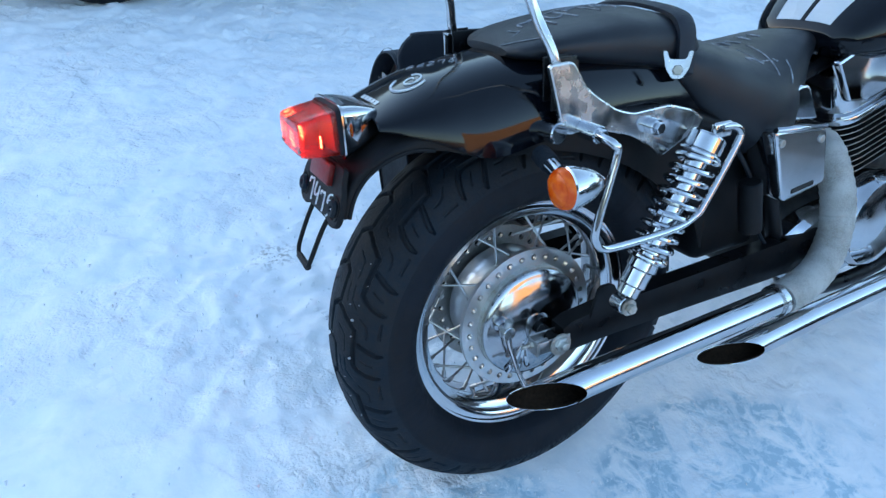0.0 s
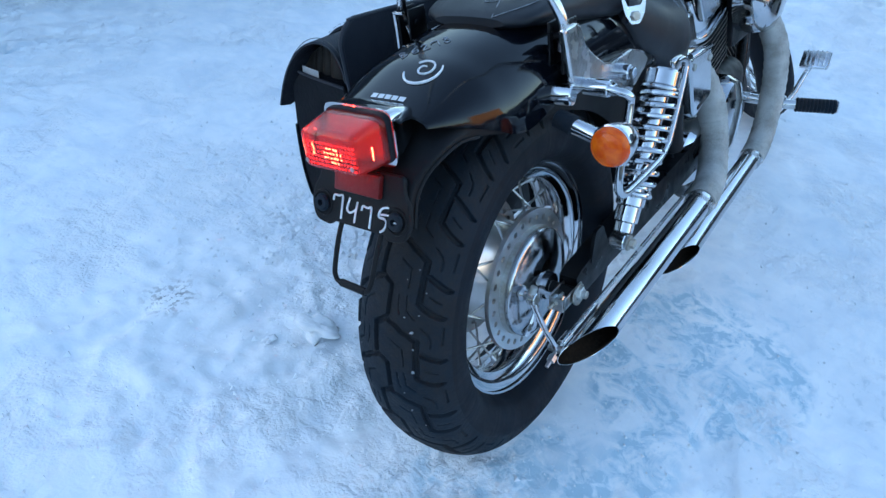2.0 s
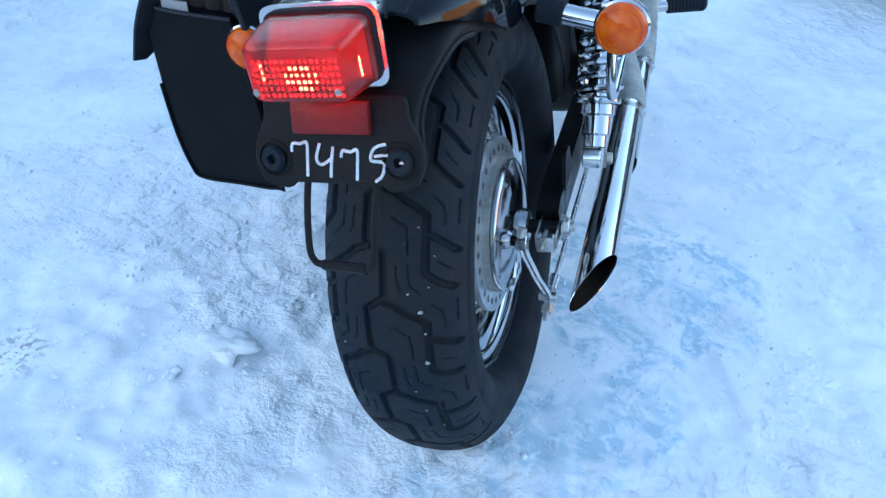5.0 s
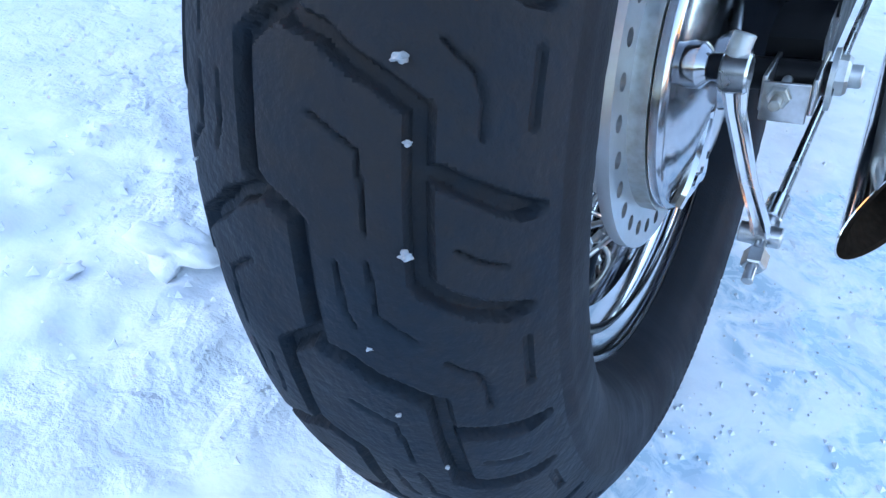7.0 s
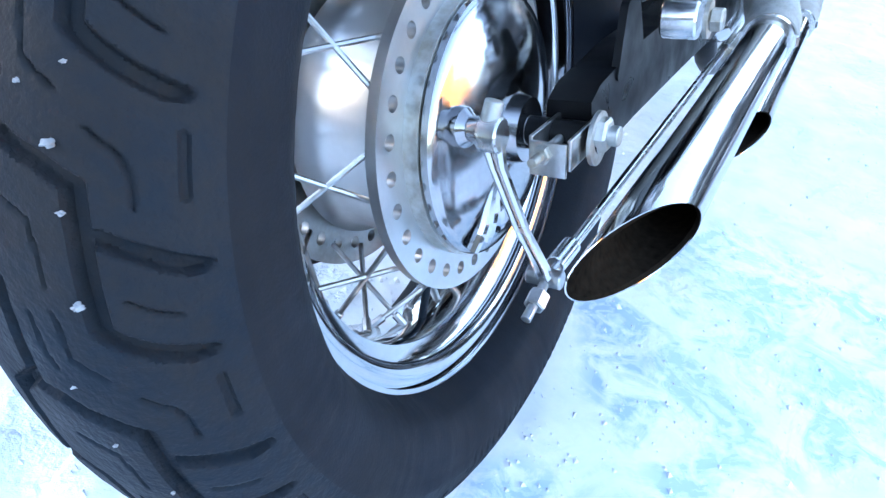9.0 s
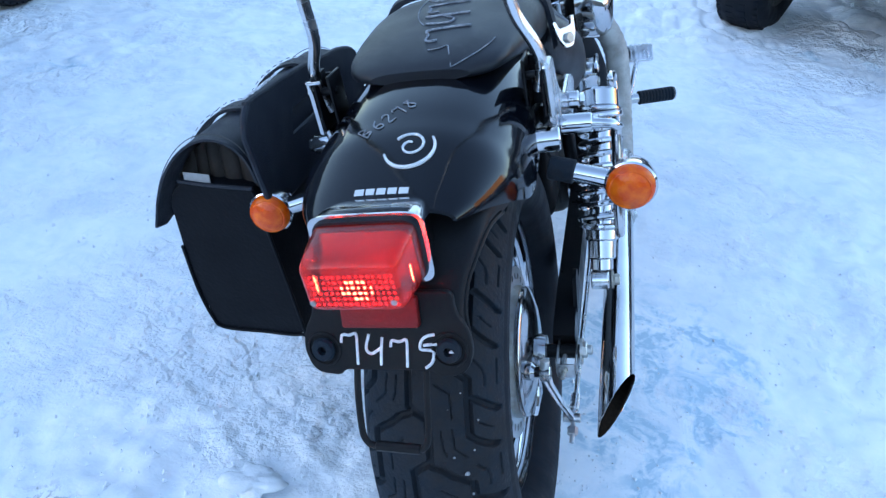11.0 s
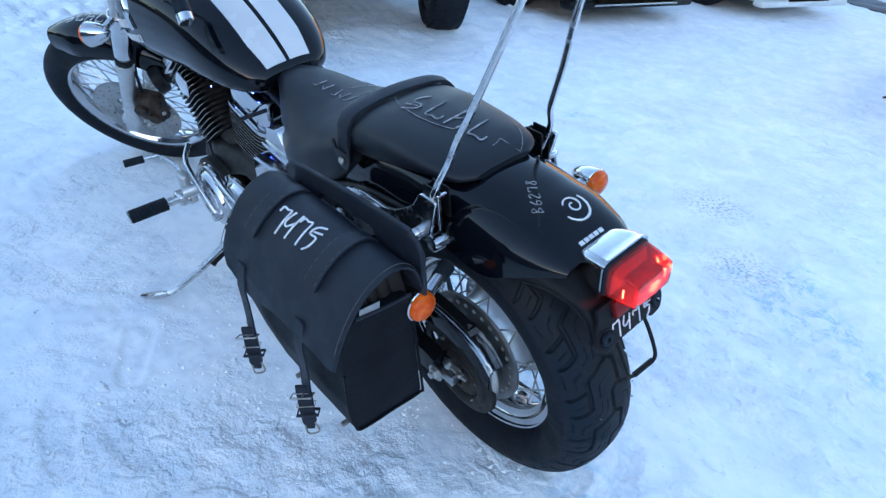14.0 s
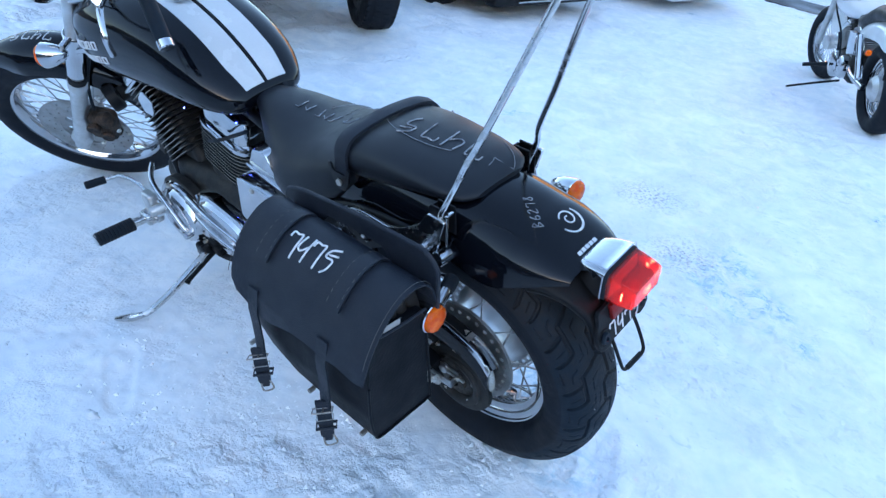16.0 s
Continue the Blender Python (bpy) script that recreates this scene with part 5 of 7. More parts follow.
def cylinder(base, tilt, label, count, step, half, first=0, corner=0.024, head=0.050):
    """A finned cylinder with its chromed head cover; tilt is the lean towards +y."""
    m = Matrix.Translation(base) @ pose(0, 0, 0, -tilt, 0, 0)
    top = 0.055 + step * count
    barrel = part("cylinder", join(rbox((0, 0, top / 2), (0.122, half * 1.4, top), 0.02, 3), *([plate(rounded([(-0.088, -half * 0.9), (0.088, -half * 0.9), (0.088, half * 0.9), (-0.088, half * 0.9)], corner, 9), 0.0, 0.055 + step * (first - 0.5), plane="xy")] if first else [])), FIN, bike, label, m=m)
    for k in range(first, count):
        z = 0.055 + step * k
        wide = 0.102 if first else 0.092
        outline = rounded([(-wide, -half), (wide, -half), (wide, half), (-wide, half)], corner, 9)
        fin = part("cooling_fin", plate(outline, z - 0.0013, z + 0.0013, plane="xy"), FIN, barrel, m=m.copy())
        fin.data.materials.append(FIN_EDGE)
        for f in fin.data.polygons:
            n = m.to_3x3().transposed() @ f.normal
            f.material_index = 1 if abs(n.z) < 0.5 and (first or abs(n.x) > 0.6) else 0
    part("head_cover", join(rbox((0, 0, top + head / 2 - 0.003), (0.185, half * 1.62, head), 0.018, 4), rbox((0, 0, top), (0.200, half * 1.75, 0.010), 0.004)) if not first else join(plate(rounded([(-0.092, -half * 0.86), (0.092, -half * 0.86), (0.092, half * 0.86), (-0.092, half * 0.86)], corner * 0.7, 9), top - 0.004, top + head, bevel=0.012, plane="xy"), plate(rounded([(-0.100, -half * 0.95), (0.100, -half * 0.95), (0.100, half * 0.95), (-0.100, half * 0.95)], corner * 0.8, 9), top - 0.006, top + 0.008, bevel=0.002, plane="xy")), CHROME, barrel, "chromed cylinder head cover", m=m.copy())
    for s in (-1, 1) if not first else ():
        part("head_badge", plate(rounded([(-0.040, 0.0), (-0.015, 0.041), (0.036, 0.034), (0.043, -0.010), (0.0, -0.036)], 0.012), s * 0.090, s * 0.102, bevel=0.003, at=Matrix.Translation((0.006, -0.020, top - 0.068))), CHROME, barrel, m=m.copy())
    return barrel


cylinder((0.004, 0.848, 0.015), -15, "black finned rear cylinder", 15, 0.0128, 0.110, 6, 0.070, 0.095)
cylinder((-0.022, 0.978, 0.066), 36, "black finned front cylinder", 16, 0.0140, 0.078)
for p in ((-0.09, 0.80, 0.335), (-0.10, 0.75, 0.345), (-0.085, 0.70, 0.350), (-0.12, 0.86, 0.325), (-0.125, 0.58, 0.255)):
    part("blue_led", clod(0.0018, 2, 1.0), BLUE_LED, bike, "small blue accent light", m=Matrix.Translation(p))
air = part("air_cleaner", loft([[(x, 0.965 + 0.118 * s * math.cos(a), 0.292 + 0.100 * s * math.sin(a) + 0.010 * math.cos(a)) for a in np.linspace(0, 2 * math.pi, 40, endpoint=False)] for x, s in ((0.110, 0.96), (0.150, 1.0), (0.172, 0.97), (0.186, 0.86), (0.193, 0.6), (0.195, 0.2))]), CHROME, bike, "chromed teardrop air cleaner", 40)
part("air_cleaner_bolt", rod((0.193, 0.965, 0.29), (0.203, 0.965, 0.29), 0.011), ZINC, air)
part("head_shield", plate(rounded([(0.640, 0.352), (0.696, 0.272), (0.760, 0.268), (0.842, 0.290), (0.835, 0.372), (0.70, 0.375)], 0.008), 0.080, 0.098, bevel=0.006), CHROME, bike, "chromed cylinder head shield", 30)
# black plate added over the front cylinder in place of the shade there
part("shade_plate", plate(rounded([(0.872, 0.165), (1.060, 0.165), (1.075, 0.365), (0.880, 0.375)], 0.04), 0.088, 0.112, bevel=0.006), PLASTIC, bike, "black plate behind the air cleaner that stands in for shade")
COVER = Matrix.Translation((0.174, 0.43, 0.0)) @ Matrix.Rotation(radians(3.0), 4, "Z")
for side in (1, -1):
    if side > 0:
        box = part("side_cover", plate(rounded([(-0.038, 0.286), (0.106, 0.270), (0.136, 0.162), (0.014, 0.148)], 0.016), -0.062, 0.0, bevel=0.006), CHROME, bike, "chromed side cover", 30, m=COVER.copy())
    else:
        box = part("side_cover", plate(rounded([(0.445, 0.252), (0.605, 0.260), (0.628, 0.128), (0.490, 0.105)], 0.018), side * 0.105, side * 0.168, bevel=0.006), CHROME, bike, "chromed side cover", 30)
    part("upper_cover", plate(rounded([(0.470, 0.292), (0.500, 0.352), (0.545, 0.345), (0.580, 0.285)] if side < 0 else [(0.440, 0.284), (0.498, 0.336), (0.524, 0.336), (0.565, 0.270)], 0.010), side * 0.085, side * (0.142 if side < 0 else 0.130), bevel=0.004), CHROME, box, "chromed upper side cover", 30)
    if side < 0:
        part("cover_top", rbox((-0.115, 0.50, 0.285), (0.07, 0.15, 0.012), 0.004, 2, pose(0, 0, 0, 8, 0, 0)), CHROME, box)
    for by, bz in ((0.440, 0.245), (0.545, 0.243)) if side < 0 else ((-0.016, 0.262), (0.094, 0.250)):
        part("screw", rod((side * 0.168 if side < 0 else -0.001, by, bz), (side * 0.1715 if side < 0 else 0.0035, by, bz), 0.007, 14), ZINC, box, m=COVER.copy() if side > 0 else Matrix())
    part("badge_bar", rbox((side * 0.169, 0.515, 0.163) if side < 0 else (0.0006, 0.066, 0.168), (0.002, 0.060, 0.009), 0.001, 1, pose(0, 0, 0, 4 if side > 0 else 0, 0, 0)), FIN, box, m=COVER.copy() if side > 0 else Matrix())
    part("cover_lip", tube([(side * 0.172, 0.398, 0.286), (side * 0.168, 0.532, 0.271)], 0.005, 8), CHROME, box) if side > 0 else None
    part("canister", rod((side * 0.150, 0.385, 0.195), (side * 0.150, 0.405, 0.10), 0.020, 20), PLASTIC, bike)
    part("frame_tube", tube([(side * 0.030, 1.16, 0.40), (side * 0.060, 0.95, 0.345), (side * 0.045, 0.70, 0.345), (side * 0.062, 0.50, 0.300), (side * 0.115, 0.36, 0.290), (side * 0.120, 0.20, 0.335), (side * 0.118, 0.05, 0.350)], 0.014, 12), FRAME, bike, "black frame tube")
    part("frame_tube", tube([(side * 0.030, 1.20, 0.36), (side * 0.070, 1.14, 0.15), (side * 0.090, 1.06, -0.05), (side * 0.095, 0.98, -0.125), (side * 0.100, 0.80, -0.140), (side * 0.105, 0.62, -0.100), (side * 0.110, 0.54, 0.02), (side * 0.105, 0.48, 0.20), (side * 0.100, 0.45, 0.28)], 0.016, 12), FRAME, bike, "black frame tube")
part("battery_box", rbox((0, 0.43, 0.14), (0.17, 0.16, 0.24), 0.02), PLASTIC, bike, "black battery box")
part("cable", tube([(0.125, 0.36, 0.26), (0.14, 0.40, 0.19), (0.13, 0.44, 0.10), (0.12, 0.50, 0.03)], 0.004, 8), RUBBER, bike)
part("cable", tube([(-0.10, 0.62, 0.34), (-0.13, 0.70, 0.30), (-0.12, 0.78, 0.26)], 0.005, 8), RUBBER, bike)
part("horn", join(rod((-0.105, 1.395, 0.150), (-0.070, 1.385, 0.160), 0.043, 28), rod((-0.072, 1.386, 0.159), (-0.045, 1.380, 0.165), 0.026, 20), rbox((-0.050, 1.34, 0.200), (0.012, 0.10, 0.024), 0.004, 2, pose(0, 0, 0, -32, 0, 0))), PLASTIC, bike, "black disc horn")
part("radiator", rbox((0, 1.155, 0.165), (0.16, 0.035, 0.28), 0.008, 2, pose(0, 0, 0, 16, 0, 0)), FIN, bike, "black radiator")
part("reservoir", rbox((-0.095, 0.47, 0.31), (0.05, 0.07, 0.06), 0.01), PLASTIC, bike)

# footpegs, pedal, shift lever, stand
for side, y, z in ((1, 1.055, -0.015), (-1, 1.085, -0.066)):
    a, b = Vector((side * (0.245 if side > 0 else 0.278), y - 0.01, z + 0.002)), Vector((side * (0.335 if side > 0 else 0.386), y + (0.02 if side > 0 else 0.0), z + (-0.004 if side > 0 else 0.004)))
    big = 1.0 if side > 0 else 1.12
    d = b - a
    ribbed = [(0.0, 0.0)] + [(d.length * (k + f) / 11, r) for k in range(11) for f, r in ((0.0, 0.0170 * big), (0.2, 0.0185 * big), (0.65, 0.0185 * big), (0.85, 0.0170 * big))] + [(d.length, 0.0152 * big), (d.length, 0.0)]
    peg = part("footpeg", revolve(ribbed, 20, "z"), RUBBER, bike, "ribbed black rubber footpeg", m=Matrix.Translation(a) @ d.to_track_quat("Z", "Y").to_matrix().to_4x4())
    part("peg_cap", rod(b, b + d.normalized() * 0.004, 0.0165 * big, 20), DULL_CHROME, peg)
    part("peg_mount", join(rod(a - d * 0.40, a, 0.013), rbox(a - d * 0.45, (0.035, 0.05, 0.035), 0.008), rod(a - d * 0.45, (side * 0.10, 1.02, z + 0.02), 0.013)), DULL_CHROME, peg, "cast alloy peg mount")
pedal = part("brake_pedal", join(tube([(0.205, 1.02, -0.02), (0.225, 1.08, -0.005), (0.238, 1.13, 0.035), (0.245, 1.17, 0.055)], 0.0065, 10)), DULL_CHROME, bike, "chromed brake pedal")
part("pedal_pad", join(rbox((0.252, 1.180, 0.066), (0.070, 0.052, 0.010), 0.004, 2, pose(0, 0, 0, 40, 0, 0)), *[rbox((0.252 + 0.011 * k, 1.178, 0.073), (0.004, 0.046, 0.004), 0.001, 1, pose(0, 0, 0, 40, 0, 0)) for k in range(-2, 3)]), DULL_CHROME, pedal)
lever = part("shift_lever", join(tube([(-0.185, 0.98, -0.055), (-0.195, 1.06, -0.020), (-0.205, 1.15, 0.012), (-0.225, 1.20, 0.022)], 0.0062, 10), rod((-0.225, 1.20, 0.022), (-0.275, 1.212, 0.025), 0.006)), DULL_CHROME, bike, "chromed shift lever")
part("shift_rubber", rod((-0.262, 1.208, 0.024), (-0.318, 1.218, 0.028), 0.0115), RUBBER, lever)
part("lever_bracket", join(rbox((-0.205, 1.08, -0.045), (0.03, 0.05, 0.10), 0.01), rod((-0.12, 1.02, -0.03), (-0.23, 1.05, -0.04), 0.016)), ALLOY, lever)
stand = part("side_stand", join(tube([(-0.150, 0.898, -0.135), (-0.200, 0.886, -0.148), (-0.250, 0.876, -0.160), (-0.330, 0.862, -0.178), (-0.400, 0.858, -0.190), (-0.425, 0.872, -0.194)], lambda f: 0.0125 - 0.0045 * f, 12)), DULL_CHROME, bike, "extended side stand")
part("stand_foot", tube([(-0.412, 0.862, -0.193), (-0.438, 0.885, -0.199), (-0.468, 0.916, -0.202)], lambda f: 0.007 + 0.004 * math.sin(math.pi * f), 10, flat=1.9), DULL_CHROME, stand)
part("stand_pivot", join(rbox((-0.130, 0.888, -0.120), (0.06, 0.075, 0.055), 0.012), rbox((-0.168, 0.905, -0.140), (0.036, 0.050, 0.044), 0.008), rod((-0.185, 0.896, -0.132), (-0.10, 0.896, -0.132), 0.015)), FRAME, stand, "oily black stand bracket")
part("stand_spring", join(rod((-0.165, 0.880, -0.150), (-0.262, 0.862, -0.172), 0.0062, 10), hexnut((-0.262, 0.862, -0.172), (-0.6, -0.2, -0.3), 0.0075, 0.012)), FRAME, stand, "black stand spring sleeve")
part("stand_switch", rbox((-0.150, 0.850, -0.125), (0.03, 0.03, 0.03), 0.006), PLASTIC, stand)

# ---- motorcycle: front end, turned to the left ----
RAKE = Vector((0, -0.559, 0.829))
PIVOT = Vector((0, 1.567, 0))
STEER = 43
TURNED = Matrix.Translation((-0.045, 0.028, 0.008)) @ Matrix.Translation(PIVOT) @ Matrix.Rotation(radians(STEER), 4, RAKE) @ Matrix.Translation(-PIVOT)
FRONT_AXLE = Vector((0, 1.640, 0.004))
hub = part("front_wheel", join(revolve([(-0.045, 0.0), (-0.045, 0.030), (-0.032, 0.038), (-0.020, 0.026), (0.020, 0.026), (0.032, 0.036), (0.045, 0.028), (0.045, 0)], 40), rod((-0.10, 0, 0), (0.10, 0, 0), 0.009)), ALLOY, bike, "spoked front wheel")
hub.matrix_local = TURNED @ Matrix.Translation(FRONT_AXLE + Vector((0, 0, -0.006)))
FRONT_TYRE = [(0.0, 0.3220), (0.02, 0.3195), (0.038, 0.310), (0.050, 0.294), (0.0560, 0.275), (0.054, 0.256), (0.046, 0.243), (0.040, 0.2355)]
piece("tyre", tyre_mesh(FRONT_TYRE, 160, 14, 8), SIDEWALL, hub, "black front tyre", 50)
FRIM = [(-0.040, 0.2350), (-0.041, 0.2395), (-0.038, 0.2415), (-0.036, 0.2320), (-0.030, 0.2265), (-0.022, 0.2230), (-0.014, 0.2150), (0, 0.2130)]
FRIM = FRIM + [(-x, r) for x, r in FRIM[-2::-1]]
part("rim", revolve(FRIM, 96), CHROME, hub, "chromed steel rim")
wheel_spokes(hub, 40, 0.214, 0.032, 0.036, 0.02, 0.55)
disc_holes = [circle((0.098 + 0.034 * ((k % 3) / 2)) * math.cos(2 * math.pi * k / 48), (0.098 + 0.034 * ((k % 3) / 2)) * math.sin(2 * math.pi * k / 48), 0.0042, 8) for k in range(48)]
part("brake_disc", join(plate(circle(0, 0, 0.148, 96), -0.061, -0.056, [circle(0, 0, 0.082, 60), *disc_holes]), plate(circle(0, 0, 0.084, 60), -0.058, -0.046, [circle(0.056 * math.cos(2 * math.pi * k / 6), 0.056 * math.sin(2 * math.pi * k / 6), 0.018, 14) for k in range(6)] + [circle(0, 0, 0.02, 16)])), DISC_STEEL, hub, "drilled steel brake disc")
up = RAKE
for side in (1, -1):
    foot = FRONT_AXLE + Vector((side * 0.098, 0, 0))
    leg = part("fork_leg", join(rod(foot - up * 0.045, foot + up * 0.30, 0.0250, 24), rod(foot + up * 0.29, foot + up * 0.325, 0.0285, 24), rod(foot + up * 0.3, foot + up * 0.72, 0.0205, 24), rbox(foot, (0.05, 0.06, 0.06), 0.02)), ALLOY, bike, "alloy telescopic fork leg")
    leg.matrix_local = TURNED
    part("fork_cover", rod(foot + up * 0.36, foot + up * 0.54, 0.0285, 24), CHROME, leg, "chromed fork cover")
    part("dust_seal", rod(foot + up * 0.318, foot + up * 0.345, 0.027, 20), RUBBER, leg)
fork_top = FRONT_AXLE + up * 0.70
clamp = part("triple_clamp", join(rbox(FRONT_AXLE + up * 0.50 + Vector((0, -0.03, -0.01)), (0.25, 0.075, 0.030), 0.012), rbox(FRONT_AXLE + up * 0.70 + Vector((0, -0.03, -0.01)), (0.25, 0.075, 0.026), 0.012), rod(FRONT_AXLE + up * 0.46 + Vector((0, -0.05, -0.03)), FRONT_AXLE + up * 0.72 + Vector((0, -0.05, -0.03)), 0.026)), CHROME, bike, "chromed fork clamp")
clamp.matrix_local = TURNED
CAST_BROWN = material("dirty_caliper_casting", (0.022, 0.017, 0.014), 0.55, shine=0.25, second=(0.075, 0.048, 0.034), grain=0.5, wear=0.3, blotch=30)
caliper = part("brake_caliper", join(rbox(FRONT_AXLE + Vector((-0.092, -0.120, 0.055)), (0.060, 0.085, 0.115), 0.018, 3, pose(0, 0, 0, 24, 0, 0)), rbox(FRONT_AXLE + Vector((-0.080, -0.095, 0.010)), (0.034, 0.090, 0.060), 0.012), rbox(FRONT_AXLE + Vector((-0.105, -0.150, 0.085)), (0.040, 0.050, 0.055), 0.014, 3), rod(FRONT_AXLE + Vector((-0.122, -0.108, 0.075)), FRONT_AXLE + Vector((-0.138, -0.108, 0.075)), 0.022, 20), rod(FRONT_AXLE + Vector((-0.122, -0.128, 0.030)), FRONT_AXLE + Vector((-0.136, -0.128, 0.030)), 0.020, 20)), CAST_BROWN, bike, "dirty brown-black front brake caliper")
for cy, cz in ((-0.085, 0.100), (-0.155, 0.050), (-0.150, 0.105)):
    part("bolt", hexnut(tuple(FRONT_AXLE + Vector((-0.124, cy, cz))), (-1, 0, 0), 0.0075, 0.007), ZINC, caliper, m=TURNED.copy())
caliper.matrix_local = TURNED
part("brake_hose", tube([tuple(FRONT_AXLE + Vector((-0.085, -0.12, 0.11))), tuple(FRONT_AXLE + Vector((-0.09, -0.20, 0.25))), tuple(FRONT_AXLE + Vector((-0.06, -0.33, 0.42)))], 0.005, 8), RUBBER, caliper)
rows = []
for k in range(26):
    a = radians(3 + 95 * k / 25)
    rr = 0.352
    ring = []
    taper = min(1, 0.55 + 0.09 * min(k, 25 - k))
    for j in range(17):
        b = math.pi * j / 16
        w, dep = 0.078 * taper, 0.068
        x, dr = w * math.cos(b), dep * (abs(math.sin(b)) ** 0.8) - dep
        r2 = rr + dr
        ring.append((x, r2 * math.sin(a - radians(20)) * -1, r2 * math.cos(a - radians(20))))
    rows.append(ring)
front_fender = part("front_fender", thicken(loft(rows, closed=False), 0.003), PAINT, bike, "glossy black front fender with chalk figures", 50)
front_fender.matrix_local = TURNED @ Matrix.Translation(FRONT_AXLE)
ff = surface(front_fender)
wf = (TURNED @ Matrix.Translation(FRONT_AXLE)).inverted() @ Vector((-0.126, 1.583, 0.317))
chalk("7475", laid(ff, (wf.x - 0.010, wf.y - 0.03, wf.z + 0.15), (0, 1, 0), (-1, 0, 0), (0, 0, -1)), 0.040, 0.0016, front_fender, pitch=0.8)
lamp_c = FRONT_AXLE + up * 0.60 + Vector((0.020, 0.080, 0.072))
headlight = part("headlight", revolve([(-0.13, 0.0), (-0.125, 0.03), (-0.10, 0.058), (-0.05, 0.076), (0.0, 0.083), (0.010, 0.084), (0.012, 0.088), (0.020, 0.088), (0.020, 0.080)], 48, "y"), CHROME, bike, "chromed round headlight")
headlight.matrix_local = TURNED @ Matrix.Translation(lamp_c)
part("headlight_glass", revolve([(0.018, 0.0805), (0.026, 0.068), (0.033, 0.040), (0.035, 0.0)], 40, "y"), GLASS, headlight)
for side in (1, -1):
    at = TURNED.inverted() @ Vector((-0.243, 1.305, 0.378))
    m = TURNED @ pose(-side * at.x, at.y, at.z, 0, 0, 180)
    fork_s = (at.z - FRONT_AXLE.z) / up.z
    body = part("turn_signal", revolve([(0.064, 0.0), (0.060, 0.009), (0.046, 0.020), (0.028, 0.028), (0.006, 0.0335), (-0.004, 0.0345), (-0.006, 0.032), (-0.004, 0.0)], 32, "y"), CHROME, bike, "chromed front bullet turn signal", m=m)
    part("lens", revolve([(-0.004, 0.0318), (-0.010, 0.0315), (-0.016, 0.0285), (-0.0195, 0.020), (-0.021, 0.0)], 32, "y"), LENS_AMBER, body, "amber lens", m=m)
    part("stalk", rod((side * 0.10, FRONT_AXLE.y + up.y * fork_s, at.z), (-side * at.x, at.y - 0.03, at.z), 0.010), CHROME, body, m=TURNED.copy())

STRAIGHT = TURNED.inverted()
GRIP_END, GRIP_IN = STRAIGHT @ Vector((-0.175, 0.734, 0.558)), STRAIGHT @ Vector((-0.149, 0.819, 0.653))
half_bar = [GRIP_END, GRIP_IN, GRIP_IN + (GRIP_IN - GRIP_END) * 0.5, Vector((-0.20, 1.13, 0.735)), Vector((-0.12, 1.18, 0.690)), Vector((-0.06, 1.20, 0.665))]
bar_l = half_bar + [Vector((-p.x, p.y, p.z)) for p in half_bar[::-1]]
bars = part("handlebar", join(tube(bar_l, 0.0112, 14, 5), rod((-0.045, 1.20, 0.57), (-0.045, 1.20, 0.680), 0.016), rod((0.045, 1.20, 0.57), (0.045, 1.20, 0.680), 0.016)), CHROME, bike, "chromed wide handlebar")
bars.matrix_local = TURNED
for side in (1, -1):
    g0, g1 = Vector((-side * GRIP_END.x, GRIP_END.y, GRIP_END.z)), Vector((-side * GRIP_IN.x, GRIP_IN.y, GRIP_IN.z))
    part("grip", rod(g0, g1, 0.0172, 20), RUBBER, bars, "black rubber grip")
    part("bar_end", rod(g0 + (g0 - g1) * 0.16, g0, 0.0175, 20), CHROME, bars, "chromed bar end")
    g2 = g1 + (g1 - g0) * 0.32
    part("switch_box", join(rbox((g1 + g2) / 2, (0.040, 0.052, 0.046), 0.010, 3, pose(0, 0, 0, 0, 0, side * 28))), CHROME if side < 0 else PLASTIC, bars, "chromed switch housing" if side < 0 else "")
    lever_pts = [(-0.150, 0.845, 0.672), (-0.195, 0.845, 0.672), (-0.250, 0.805, 0.640), (-0.275, 0.775, 0.590), (-0.272, 0.775, 0.545)]
    mirror_c, stem_pts = STRAIGHT @ Vector((-0.245, 0.785, 0.706)), [STRAIGHT @ Vector(p) for p in ((-0.150, 0.850, 0.680), (-0.185, 0.855, 0.715), (-0.225, 0.825, 0.718), (-0.245, 0.790, 0.708))]
    flip = lambda v: Vector((-side * v.x, v.y, v.z))
    part("clutch_lever" if side < 0 else "brake_lever", tube([flip(STRAIGHT @ Vector(p)) for p in lever_pts], 0.0068, 10, flat=0.6), CHROME, bars)
    mirror = part("mirror", tube([flip(p) for p in stem_pts], 0.005, 10), CHROME, bars, "chromed diamond mirror")
    back = flip(STRAIGHT.to_3x3() @ Vector((-0.62, -0.62, 0.48)))
    mm = Matrix.Translation(flip(mirror_c)) @ (-back).to_track_quat("Y", "Z").to_matrix().to_4x4() @ pose(0, 0, 0, 0, side * -15, 0)
    shell = rounded([(side * -0.004, 0.068), (side * 0.050, -0.010), (side * 0.006, -0.070), (side * -0.049, 0.012)], 0.012)
    part("mirror_shell", plate(shell, 0.0, 0.018, bevel=0.005, plane="xz"), CHROME, mirror, m=mm)
    part("mirror_glass", plate([(x * 0.92, z * 0.92) for x, z in shell], -0.0015, 0.002, plane="xz"), MIRROR, mirror, m=mm)
